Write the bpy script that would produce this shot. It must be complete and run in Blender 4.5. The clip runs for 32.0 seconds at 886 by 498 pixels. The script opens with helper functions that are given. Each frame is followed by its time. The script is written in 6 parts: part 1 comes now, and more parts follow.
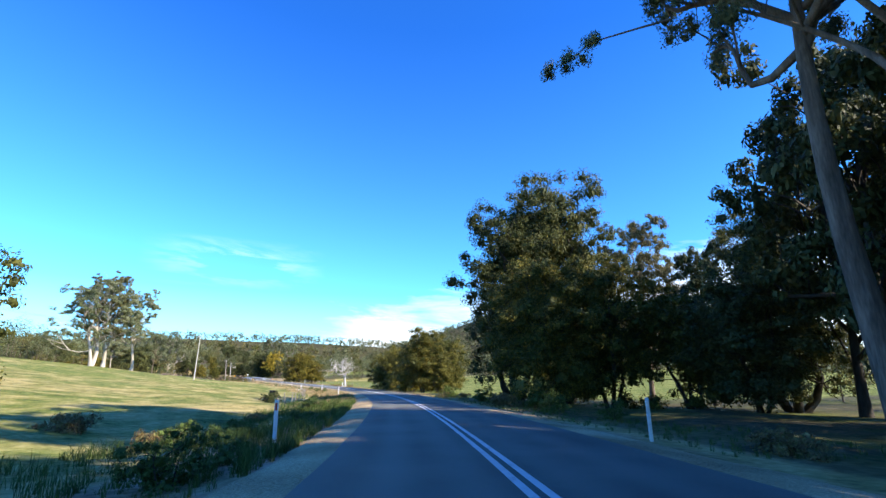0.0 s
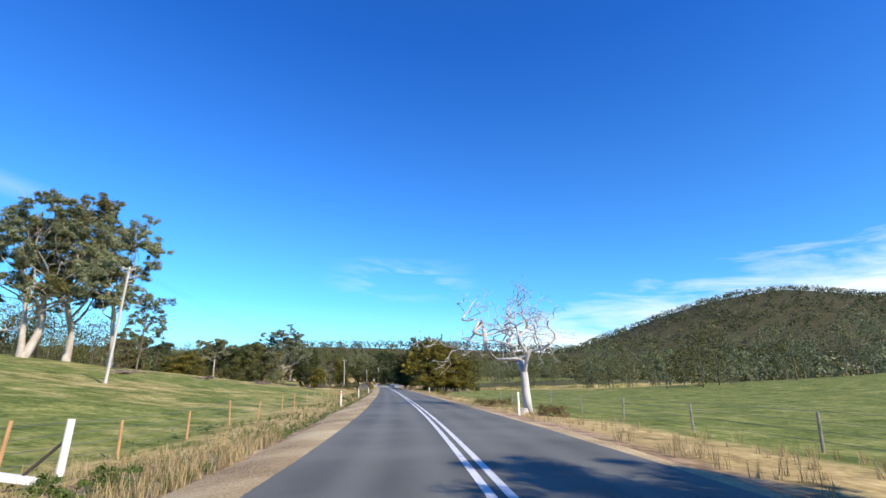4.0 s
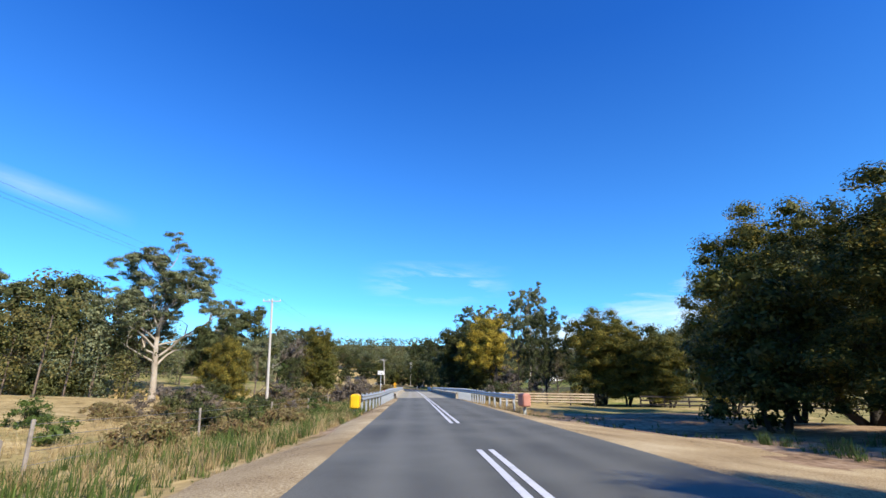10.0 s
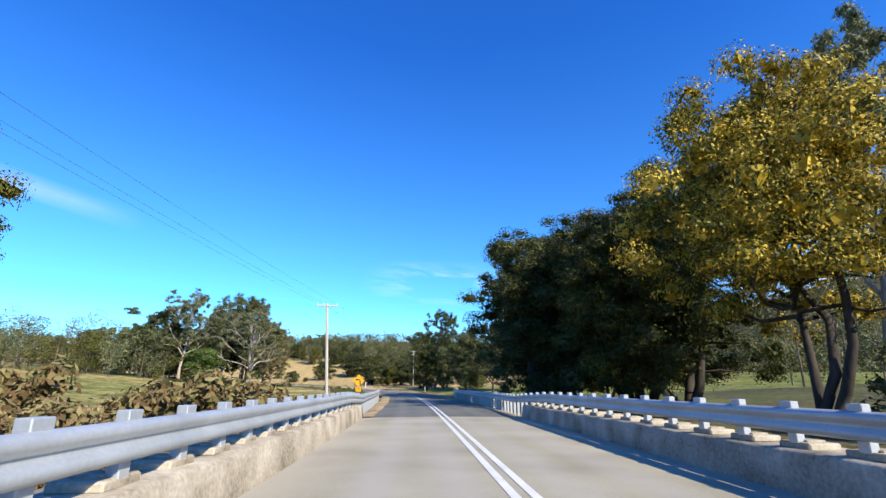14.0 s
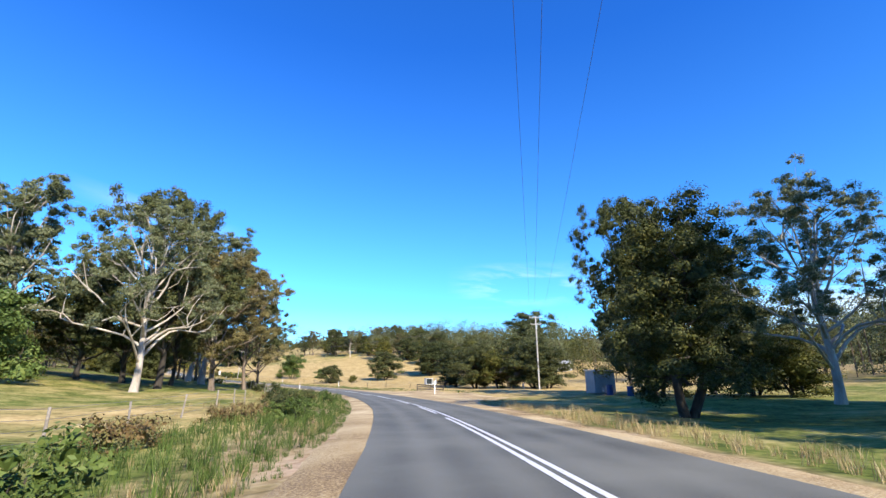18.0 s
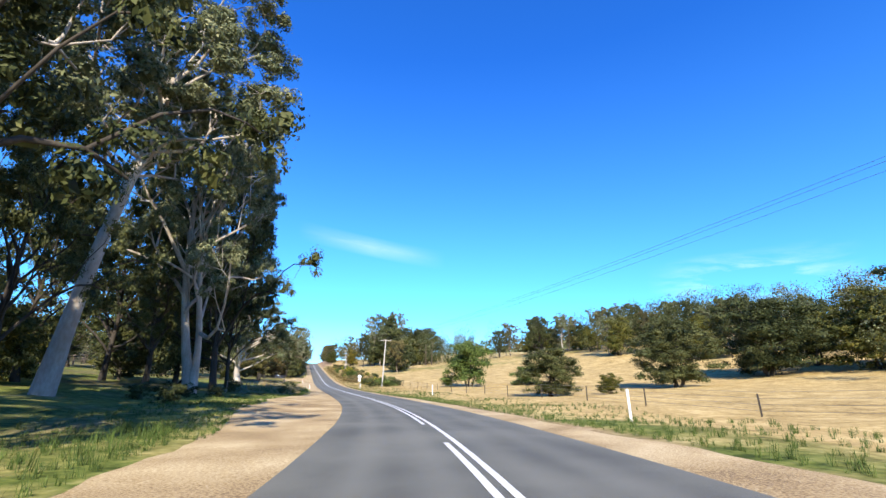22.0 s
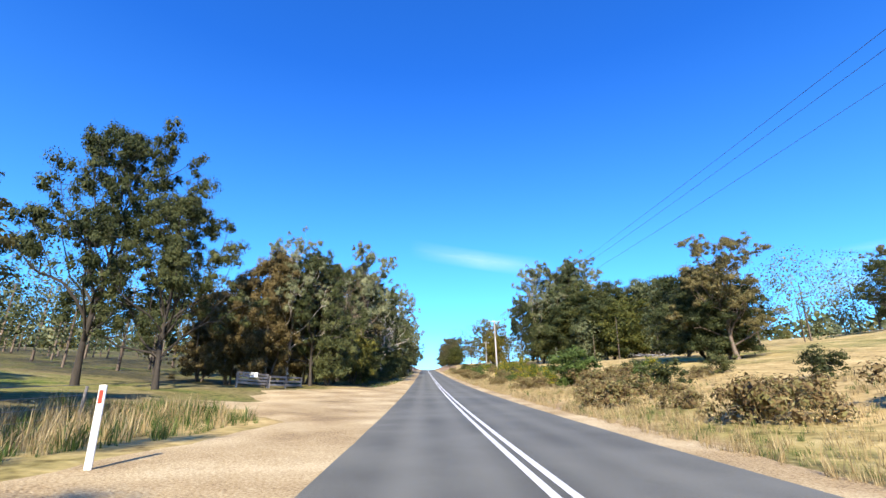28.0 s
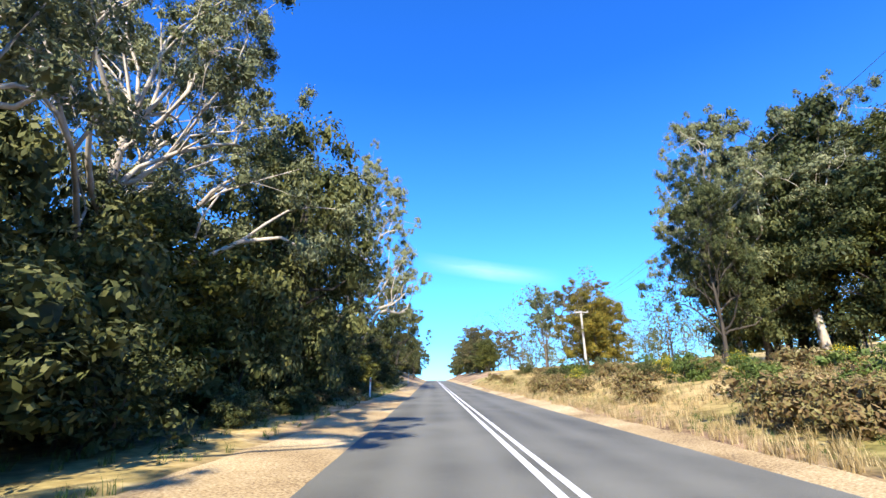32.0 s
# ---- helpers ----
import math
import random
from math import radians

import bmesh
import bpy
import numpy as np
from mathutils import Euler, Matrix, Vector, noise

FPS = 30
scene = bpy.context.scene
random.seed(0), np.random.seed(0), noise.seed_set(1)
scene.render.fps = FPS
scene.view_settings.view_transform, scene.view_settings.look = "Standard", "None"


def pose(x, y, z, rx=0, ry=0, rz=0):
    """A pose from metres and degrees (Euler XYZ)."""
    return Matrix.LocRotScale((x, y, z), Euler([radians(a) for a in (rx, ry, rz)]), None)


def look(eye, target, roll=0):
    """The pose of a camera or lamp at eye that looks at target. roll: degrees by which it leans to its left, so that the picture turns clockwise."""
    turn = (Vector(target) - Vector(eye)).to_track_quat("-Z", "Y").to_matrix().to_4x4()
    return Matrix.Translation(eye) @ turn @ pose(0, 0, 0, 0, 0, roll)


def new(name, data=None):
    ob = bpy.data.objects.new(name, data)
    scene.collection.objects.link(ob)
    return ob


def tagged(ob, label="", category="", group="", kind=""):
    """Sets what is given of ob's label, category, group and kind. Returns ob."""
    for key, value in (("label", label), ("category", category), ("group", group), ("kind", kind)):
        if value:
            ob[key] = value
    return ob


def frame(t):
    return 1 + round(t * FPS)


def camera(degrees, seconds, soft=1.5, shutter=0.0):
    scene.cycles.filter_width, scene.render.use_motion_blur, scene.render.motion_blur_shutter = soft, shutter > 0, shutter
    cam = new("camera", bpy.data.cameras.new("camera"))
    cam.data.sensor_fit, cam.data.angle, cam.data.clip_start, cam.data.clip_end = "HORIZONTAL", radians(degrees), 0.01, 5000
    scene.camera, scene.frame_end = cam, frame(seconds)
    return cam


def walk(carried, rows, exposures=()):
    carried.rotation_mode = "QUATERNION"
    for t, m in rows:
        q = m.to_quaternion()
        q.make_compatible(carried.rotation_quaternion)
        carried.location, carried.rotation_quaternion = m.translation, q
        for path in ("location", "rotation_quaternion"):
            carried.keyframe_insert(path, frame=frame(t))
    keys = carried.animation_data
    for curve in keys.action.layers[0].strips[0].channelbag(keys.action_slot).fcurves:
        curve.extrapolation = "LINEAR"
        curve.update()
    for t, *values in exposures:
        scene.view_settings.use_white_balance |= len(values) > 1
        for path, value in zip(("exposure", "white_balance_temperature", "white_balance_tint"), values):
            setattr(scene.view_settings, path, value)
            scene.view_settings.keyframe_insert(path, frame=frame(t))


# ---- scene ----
cam = camera(86.2, 32.0)
PATH = [
    (0, -1.424, 0.503, 1.250, -22.770, 14.867, 0.000),
    (0.5, 2.698, 13.225, 0.952, -20.964, 15.001, 0.000),
    (1, 6.330, 25.932, 0.691, -18.893, 15.147, 0.000),
    (1.5, 9.454, 38.600, 0.465, -16.561, 15.276, 0.000),
    (2, 12.016, 51.231, 0.270, -14.134, 15.400, 0.000),
    (2.5, 14.387, 63.743, 0.105, -11.414, 15.526, 0.000),
    (3, 16.139, 76.213, -0.031, -8.698, 15.650, 0.000),
    (3.5, 17.287, 88.627, -0.137, -6.190, 15.776, 0.000),
    (4, 17.903, 100.940, -0.215, -3.916, 15.897, 0.000),
    (4.5, 17.819, 113.136, -0.269, -2.422, 16.000, 0.000),
    (5, 17.457, 125.241, -0.301, -1.271, 16.090, 0.000),
    (5.5, 16.932, 137.314, -0.319, -0.866, 16.133, 0.000),
    (6, 16.350, 149.352, -0.330, -0.633, 16.167, 0.000),
    (6.5, 15.723, 161.350, -0.333, -0.419, 16.196, 0.000),
    (7, 15.061, 173.313, -0.333, -0.289, 16.206, 0.000),
    (8, 13.614, 197.139, -0.328, -0.069, 16.218, 0.000),
    (9, 12.258, 220.844, -0.318, 0.142, 16.230, 0.000),
    (10, 10.840, 244.424, -0.303, 0.270, 16.243, 0.000),
    (11, 9.396, 267.877, -0.283, 0.389, 16.256, 0.000),
    (12, 7.910, 291.202, -0.257, 0.507, 16.268, 0.000),
    (13, 6.366, 314.398, -0.227, 0.625, 16.281, 0.000),
    (14, 4.782, 337.465, -0.192, 0.742, 16.294, 0.000),
    (14.5, 3.943, 348.947, -0.172, 0.881, 16.307, 0.000),
    (15, 2.893, 360.389, -0.146, 1.351, 16.350, 0.000),
    (15.5, 1.733, 371.814, -0.111, 2.008, 16.400, 0.000),
    (16, 0.400, 383.204, -0.066, 3.103, 16.450, 0.000),
    (16.5, -1.173, 394.553, -0.011, 4.460, 16.495, 0.000),
    (17, -2.952, 405.829, 0.051, 6.457, 16.520, 0.000),
    (17.5, -5.174, 416.998, 0.117, 8.691, 16.540, 0.000),
    (18, -7.852, 428.018, 0.187, 11.270, 16.560, 0.000),
    (18.5, -10.959, 438.903, 0.261, 13.927, 16.591, 0.000),
    (19, -14.554, 449.604, 0.346, 16.573, 16.665, 0.000),
    (19.5, -18.538, 460.143, 0.447, 19.287, 16.768, 0.000),
    (20, -23.033, 470.451, 0.576, 22.301, 16.940, 0.000),
    (20.5, -27.840, 480.597, 0.741, 25.385, 17.136, 0.000),
    (21, -33.187, 490.467, 0.947, 28.465, 17.355, 0.000),
    (21.5, -39.302, 499.863, 1.196, 31.553, 17.567, 0.000),
    (22, -45.919, 508.876, 1.481, 34.694, 17.730, 0.000),
    (22.5, -53.071, 517.440, 1.795, 37.744, 17.867, 0.000),
    (23, -60.716, 525.533, 2.130, 40.397, 17.950, 0.000),
    (23.5, -68.799, 533.180, 2.479, 44.391, 18.023, 0.000),
    (24, -77.164, 540.528, 2.843, 45.900, 18.108, 0.000),
    (24.5, -85.656, 547.625, 3.221, 46.100, 18.201, 0.000),
    (25, -94.121, 554.569, 3.613, 46.400, 18.305, 0.000),
    (25.5, -102.492, 561.431, 4.022, 46.800, 18.425, 0.000),
    (26, -110.764, 568.210, 4.449, 47.200, 18.549, 0.000),
    (26.5, -118.974, 574.859, 4.895, 47.600, 18.679, 0.000),
    (27, -127.108, 581.445, 5.374, 47.875, 18.838, 0.000),
    (27.5, -135.190, 587.988, 5.900, 48.150, 19.005, 0.000),
    (28, -143.218, 594.488, 6.484, 48.425, 19.171, 0.000),
    (28.5, -151.194, 600.945, 7.143, 48.700, 19.336, 0.000),
    (29, -159.098, 607.381, 7.876, 49.000, 19.501, 0.000),
    (29.5, -166.898, 613.836, 8.663, 49.100, 19.669, 0.000),
    (30, -174.646, 620.248, 9.483, 49.200, 19.838, 0.000),
    (30.5, -182.406, 626.539, 10.332, 49.225, 20.005, 0.000),
    (31, -190.027, 632.890, 11.201, 49.250, 20.171, 0.000),
    (31.5, -197.608, 639.182, 12.084, 49.275, 20.336, 0.000),
    (32, -205.137, 645.431, 12.980, 49.300, 20.487, 0.000),
]
walk(cam, [(t, pose(x, y, z, 90 + pitch, roll, yaw)) for t, x, y, z, yaw, pitch, roll in PATH],
     [(0.0, 1.28), (1.0, 1.12), (2.0, 0.95), (4.0, 0.66), (7.0, 0.40), (8.0, 0.42), (9.0, 0.72), (10.0, 0.68), (11.0, 0.70), (13.0, 0.74), (16.5, 1.08), (19.0, 1.02), (21.0, 1.06), (24.0, 1.12), (29.0, 1.12), (32.0, 1.42)])

# ---- world, sun, exposure ----
SUN_AZ, SUN_EL = 137.0, 33.0
sky_world = bpy.data.worlds.new("sky")
scene.world = sky_world
sky_world.use_nodes = True
wt = sky_world.node_tree
wt.nodes.clear()
sky = wt.nodes.new("ShaderNodeTexSky")
sky.sky_type, sky.sun_disc = "NISHITA", False
sky.sun_elevation, sky.sun_rotation = radians(SUN_EL), radians(SUN_AZ)
sky.altitude, sky.air_density, sky.dust_density, sky.ozone_density = 0, 1.0, 0.15, 3.0
out = wt.nodes.new("ShaderNodeOutputWorld")
bg = wt.nodes.new("ShaderNodeBackground")
bg.inputs["Strength"].default_value = 0.116


def wnode(kind, **values):
    n = wt.nodes.new(kind)
    for key, value in values.items():
        n.inputs[key].default_value = value
    return n


tint = wnode("ShaderNodeMix")
tint.data_type, tint.blend_type = "RGBA", "MULTIPLY"
tint.inputs[0].default_value = 1.0
wt.links.new(sky.outputs[0], tint.inputs[6])
# thin cirrus and a low bank of cloud, laid out on the dome by direction
coord = wnode("ShaderNodeTexCoord")
split = wnode("ShaderNodeSeparateXYZ")
wt.links.new(coord.outputs["Generated"], split.inputs[0])


def wmath(op, a, b=0.0, c=0.0, clamp=False):
    n = wt.nodes.new("ShaderNodeMath")
    n.operation, n.use_clamp = op, clamp
    for slot, value in zip(n.inputs, (a, b, c)):
        if isinstance(value, (int, float)):
            slot.default_value = value
        else:
            wt.links.new(value, slot)
    return n.outputs[0]


azim = wmath("ARCTAN2", split.outputs[0], split.outputs[1])      # 0 along +y, positive to the right
elev = wmath("ARCSINE", split.outputs[2])
# the blue deepens towards the zenith
deep = wnode("ShaderNodeMix")
deep.data_type = "RGBA"
deep.inputs[6].default_value, deep.inputs[7].default_value = (0.40, 0.96, 1.40, 1), (0.14, 0.60, 1.38, 1)
wt.links.new(wmath("MULTIPLY", wmath("SUBTRACT", elev, 0.10), 1.7, clamp=True), deep.inputs[0])
wt.links.new(deep.outputs[2], tint.inputs[7])
flat = wt.nodes.new("ShaderNodeCombineXYZ")
wt.links.new(wmath("MULTIPLY", azim, 1.0), flat.inputs[0])
wt.links.new(wmath("MULTIPLY_ADD", azim, 0.35, wmath("MULTIPLY", elev, 5.0)), flat.inputs[1])
wisps = wnode("ShaderNodeTexNoise", Scale=5.5, Detail=7.0, Roughness=0.62, Distortion=0.4)
wt.links.new(flat.outputs[0], wisps.inputs["Vector"])


def bump_at(value, centre, width):
    """A smooth hump, 1 at the centre and 0 a width away."""
    far = wmath("ABSOLUTE", wmath("SUBTRACT", value, centre))
    return wmath("SMOOTH_MIN", wmath("MAXIMUM", wmath("SUBTRACT", 1.0, wmath("DIVIDE", far, width)), 0.0), 1.0, 0.1)


# the bank rises from behind the ridge towards the mountain
bank_top = wmath("MULTIPLY_ADD", azim, 0.155, 0.105)
bank = wmath("MULTIPLY", wmath("SUBTRACT", bank_top, elev), 9.0)
bank = wmath("ADD", bank, wmath("MULTIPLY", wmath("SUBTRACT", wisps.outputs[0], 0.5), 2.0), clamp=True)
bank = wmath("MULTIPLY", bank, wmath("MULTIPLY", wmath("SUBTRACT", azim, 0.08), 7.0, clamp=True), clamp=True)
bank = wmath("MULTIPLY", bank, wmath("MULTIPLY", wmath("SUBTRACT", 1.5, azim), 2.0, clamp=True))
# a streak, and faint wisps beside it
streak_el = wmath("MULTIPLY_ADD", wmath("ADD", azim, 0.70), -0.16, 0.300)
streak = wmath("MULTIPLY", bump_at(elev, streak_el, 0.022), bump_at(azim, -0.76, 0.16))
streak = wmath("MULTIPLY", streak, wmath("MULTIPLY", wisps.outputs[0], 0.5))
wisp = wmath("MULTIPLY", bump_at(elev, 0.21, 0.05), bump_at(azim, -0.02, 0.17))
wisp = wmath("MULTIPLY", wisp, wmath("MULTIPLY", wmath("SUBTRACT", wisps.outputs[0], 0.47), 3.2), clamp=True)
haze = wmath("MULTIPLY", wmath("SUBTRACT", 0.16, elev), 1.6, clamp=True)
cloud = wmath("MAXIMUM", wmath("MAXIMUM", bank, streak), wmath("MAXIMUM", wisp, haze), clamp=True)
mixed = wnode("ShaderNodeMix")
mixed.data_type = "RGBA"
mixed.inputs[7].default_value = (6.2, 6.6, 6.9, 1)
wt.links.new(cloud, mixed.inputs[0])
wt.links.new(tint.outputs[2], mixed.inputs[6])
wt.links.new(mixed.outputs[2], bg.inputs["Color"])
wt.links.new(bg.outputs[0], out.inputs[0])

sun = new("sun", bpy.data.lights.new("sun", "SUN"))
sun.data.energy, sun.data.angle, sun.data.color = 5.0, radians(0.55), (1.0, 0.90, 0.74)
az, el = radians(SUN_AZ), radians(SUN_EL)
sun.matrix_world = look((0, 0, 200), Vector((0, 0, 200)) - Vector((math.sin(az) * math.cos(el), math.cos(az) * math.cos(el), math.sin(el))))

# ---- materials ----


def material(name, stops, scale=2.0, rough=0.8, bump=0.0, bump_scale=None, metal=0.0, fine=0.35, island=0.0, object_random=0.0,
             stretch=(1, 1, 1), translucent=0.0, spec=0.3):
    """A procedural surface: a ramp over two scales of noise, relief from the finer one, and colour that differs from piece to piece."""
    m = bpy.data.materials.new(name)
    m.use_nodes = True
    nt = m.node_tree
    bsdf = nt.nodes["Principled BSDF"]
    tc, mp = nt.nodes.new("ShaderNodeTexCoord"), nt.nodes.new("ShaderNodeMapping")
    mp.inputs["Scale"].default_value = stretch
    nt.links.new(tc.outputs["Object"], mp.inputs[0])
    big, small = nt.nodes.new("ShaderNodeTexNoise"), nt.nodes.new("ShaderNodeTexNoise")
    for n, sc in ((big, scale), (small, bump_scale or scale * 9)):
        n.inputs["Scale"].default_value, n.inputs["Detail"].default_value = sc, 4.0
        nt.links.new(mp.outputs[0], n.inputs["Vector"])
    mix = nt.nodes.new("ShaderNodeMix")
    mix.inputs[0].default_value = fine
    nt.links.new(big.outputs[0], mix.inputs[2])
    nt.links.new(small.outputs[0], mix.inputs[3])
    value = mix.outputs[0]
    for amount, source in ((island, "ShaderNodeNewGeometry"), (object_random, "ShaderNodeObjectInfo")):
        if amount:
            info, add = nt.nodes.new(source), nt.nodes.new("ShaderNodeMath")
            add.operation = "MULTIPLY_ADD"
            nt.links.new(info.outputs["Random Per Island" if source == "ShaderNodeNewGeometry" else "Random"], add.inputs[0])
            add.inputs[1].default_value = amount
            sub = nt.nodes.new("ShaderNodeMath")
            sub.operation, sub.inputs[1].default_value = "SUBTRACT", amount / 2
            nt.links.new(value, sub.inputs[0])
            nt.links.new(sub.outputs[0], add.inputs[2])
            value = add.outputs[0]
    ramp = nt.nodes.new("ShaderNodeValToRGB")
    els = ramp.color_ramp.elements
    while len(els) < len(stops):
        els.new(0.5)
    for e, (p, c) in zip(els, stops):
        e.position, e.color = p, (*(0.87 * v for v in c), 1)
    nt.links.new(value, ramp.inputs[0])
    nt.links.new(ramp.outputs[0], bsdf.inputs["Base Color"])
    bsdf.inputs["Roughness"].default_value, bsdf.inputs["Metallic"].default_value = rough, metal
    bsdf.inputs["Specular IOR Level"].default_value = spec
    if bump:
        b = nt.nodes.new("ShaderNodeBump")
        b.inputs["Strength"].default_value, b.inputs["Distance"].default_value = bump, 0.02
        nt.links.new(small.outputs[0], b.inputs["Height"])
        nt.links.new(b.outputs[0], bsdf.inputs["Normal"])
    if translucent:
        t, s = nt.nodes.new("ShaderNodeBsdfTranslucent"), nt.nodes.new("ShaderNodeMixShader")
        nt.links.new(ramp.outputs[0], t.inputs[0])
        s.inputs[0].default_value = translucent
        nt.links.new(bsdf.outputs[0], s.inputs[1])
        nt.links.new(t.outputs[0], s.inputs[2])
        nt.links.new(s.outputs[0], nt.nodes["Material Output"].inputs[0])
    return m


def leafy(name, dark, mid, light, spec=0.12):
    return material(name, ((0.25, dark), (0.5, mid), (0.8, light)), scale=0.5, rough=0.55, fine=0.3, bump_scale=3.0, island=0.30, object_random=0.18,
                    translucent=0.15, spec=spec)


LEAF_GUM = leafy("gum_leaf", (0.050, 0.064, 0.028), (0.160, 0.176, 0.086), (0.330, 0.330, 0.180))
LEAF_OLIVE = leafy("olive_leaf", (0.050, 0.052, 0.016), (0.135, 0.120, 0.040), (0.240, 0.200, 0.075))
LEAF_BROWN = leafy("brown_leaf", (0.060, 0.056, 0.022), (0.155, 0.132, 0.052), (0.280, 0.230, 0.100))
LEAF_DARK = leafy("dark_leaf", (0.024, 0.034, 0.012), (0.072, 0.084, 0.030), (0.165, 0.165, 0.060))
LEAF_WATTLE = leafy("wattle_leaf", (0.030, 0.039, 0.009), (0.088, 0.094, 0.021), (0.235, 0.200, 0.044))
LEAF_GOLD = leafy("golden_wattle_blossom", (0.110, 0.095, 0.014), (0.520, 0.370, 0.040), (0.860, 0.660, 0.120))
LEAF_BUD = leafy("budding_wattle_leaf", (0.090, 0.075, 0.014), (0.250, 0.185, 0.028), (0.430, 0.330, 0.050))
LEAF_YELLOW = leafy("yellow_blossom", (0.12, 0.13, 0.014), (0.55, 0.42, 0.02), (0.80, 0.62, 0.04))
LEAF_SHEOAK = leafy("sheoak_needles", (0.050, 0.038, 0.014), (0.120, 0.090, 0.034), (0.225, 0.165, 0.066))
LEAF_GREY = leafy("dry_leaf", (0.075, 0.060, 0.046), (0.170, 0.138, 0.105), (0.270, 0.225, 0.175))
LEAF_GREEN = leafy("bright_leaf", (0.038, 0.062, 0.015), (0.095, 0.140, 0.034), (0.180, 0.220, 0.060))
BARK_PALE = material("pale_gum_bark", ((0.3, (0.30, 0.24, 0.18)), (0.5, (0.42, 0.365, 0.305)), (0.7, (0.58, 0.53, 0.46))), 1.4, 0.8, 0.5, 9.0, stretch=(1, 1, 0.35))
BARK_BROWN = material("brown_bark", ((0.3, (0.06, 0.045, 0.034)), (0.5, (0.16, 0.120, 0.088)), (0.7, (0.32, 0.25, 0.19))), 2.0, 0.9, 0.7, 12.0, stretch=(1, 1, 0.2))
BARK_DARK = material("dark_bark", ((0.3, (0.022, 0.019, 0.016)), (0.6, (0.070, 0.058, 0.046)), (0.8, (0.13, 0.11, 0.09))), 3.0, 0.9, 0.7, 14.0, stretch=(1, 1, 0.25))
BARK_DEAD = material("bleached_dead_wood", ((0.3, (0.30, 0.27, 0.25)), (0.5, (0.50, 0.46, 0.43)), (0.75, (0.66, 0.62, 0.58))), 2.0, 0.85, 0.5, 16.0, stretch=(1, 1, 0.3))
TWIG = material("grey_twig", ((0.3, (0.12, 0.095, 0.080)), (0.6, (0.24, 0.20, 0.175))), 2.0, 0.9)
ASPHALT = material("asphalt", ((0.37, (0.070, 0.069, 0.057)), (0.5, (0.114, 0.113, 0.093)), (0.63, (0.170, 0.168, 0.137))), 0.35, 0.78, 0.5, 60.0, fine=0.45, spec=0.35)
TYRE_TRACK = material("polished_asphalt", ((0.3, (0.085, 0.086, 0.088)), (0.7, (0.135, 0.136, 0.137))), 0.3, 0.7, 0.4, 60.0, fine=0.45, spec=0.4)
PAINT = material("road_paint", ((0.28, (0.30, 0.30, 0.30)), (0.42, (0.66, 0.66, 0.65)), (0.7, (0.78, 0.78, 0.77))), 3.0, 0.6, 0.3, 30.0)
GRAVEL = material("tan_gravel", ((0.36, (0.17, 0.110, 0.055)), (0.45, (0.36, 0.255, 0.125)), (0.53, (0.48, 0.360, 0.190)), (0.63, (0.64, 0.515, 0.310))), 0.38, 0.95, 1.0, 26.0, fine=0.5)
DECK = material("bridge_deck_seal", ((0.3, (0.23, 0.205, 0.135)), (0.5, (0.35, 0.320, 0.220)), (0.72, (0.47, 0.430, 0.310))), 0.5, 0.85, 0.4, 45.0)
CONCRETE = material("weathered_concrete", ((0.30, (0.11, 0.09, 0.062)), (0.46, (0.33, 0.285, 0.21)), (0.68, (0.56, 0.505, 0.40))), 1.2, 0.9, 0.5, 20.0)
GALV = material("galvanised_steel", ((0.3, (0.34, 0.37, 0.40)), (0.6, (0.47, 0.51, 0.54)), (0.8, (0.56, 0.59, 0.62))), 1.5, 0.5, 0.1, 25.0, metal=0.35, spec=0.5)
WHITE = material("white_paint", ((0.25, (0.52, 0.51, 0.48)), (0.45, (0.76, 0.76, 0.74)), (0.7, (0.83, 0.83, 0.82))), 3.0, 0.55)
RED = material("red_reflector", ((0.3, (0.55, 0.045, 0.03)), (0.7, (0.70, 0.07, 0.04))), 3.0, 0.35)
YELLOW = material("yellow_plastic", ((0.3, (0.62, 0.34, 0.01)), (0.6, (0.82, 0.50, 0.012))), 2.0, 0.45)
SIGN_YELLOW = material("sign_yellow", ((0.3, (0.72, 0.33, 0.008)), (0.6, (0.80, 0.40, 0.012))), 2.0, 0.4)
BLACK = material("black_paint", ((0.3, (0.012, 0.012, 0.012)), (0.7, (0.03, 0.03, 0.03))), 2.0, 0.5)
POLE_GREY = material("weathered_pole_timber", ((0.3, (0.30, 0.27, 0.24)), (0.5, (0.48, 0.45, 0.41)), (0.75, (0.60, 0.57, 0.53))), 1.5, 0.85, 0.5, 14.0, stretch=(1, 1, 0.12))
WOOD_GREY = material("weathered_timber", ((0.3, (0.16, 0.135, 0.11)), (0.55, (0.33, 0.29, 0.25)), (0.8, (0.46, 0.42, 0.37))), 2.0, 0.9, 0.6, 14.0, stretch=(0.3, 1, 1))
WOOD_CREAM = material("cream_rail_timber", ((0.3, (0.42, 0.31, 0.19)), (0.6, (0.66, 0.53, 0.36))), 1.5, 0.8, 0.3)
WOOD_DARK = material("dark_timber", ((0.3, (0.035, 0.028, 0.024)), (0.7, (0.085, 0.07, 0.058))), 2.0, 0.85, 0.4)
POST_ORANGE = material("new_fence_post", ((0.3, (0.36, 0.20, 0.09)), (0.7, (0.52, 0.32, 0.15))), 2.0, 0.8, 0.4)
WIRE = material("fence_wire", ((0.3, (0.20, 0.20, 0.20)), (0.7, (0.32, 0.32, 0.31))), 2.0, 0.5, metal=0.6)
CABLE = material("power_cable", ((0.3, (0.05, 0.05, 0.055)), (0.7, (0.10, 0.10, 0.11))), 2.0, 0.5)
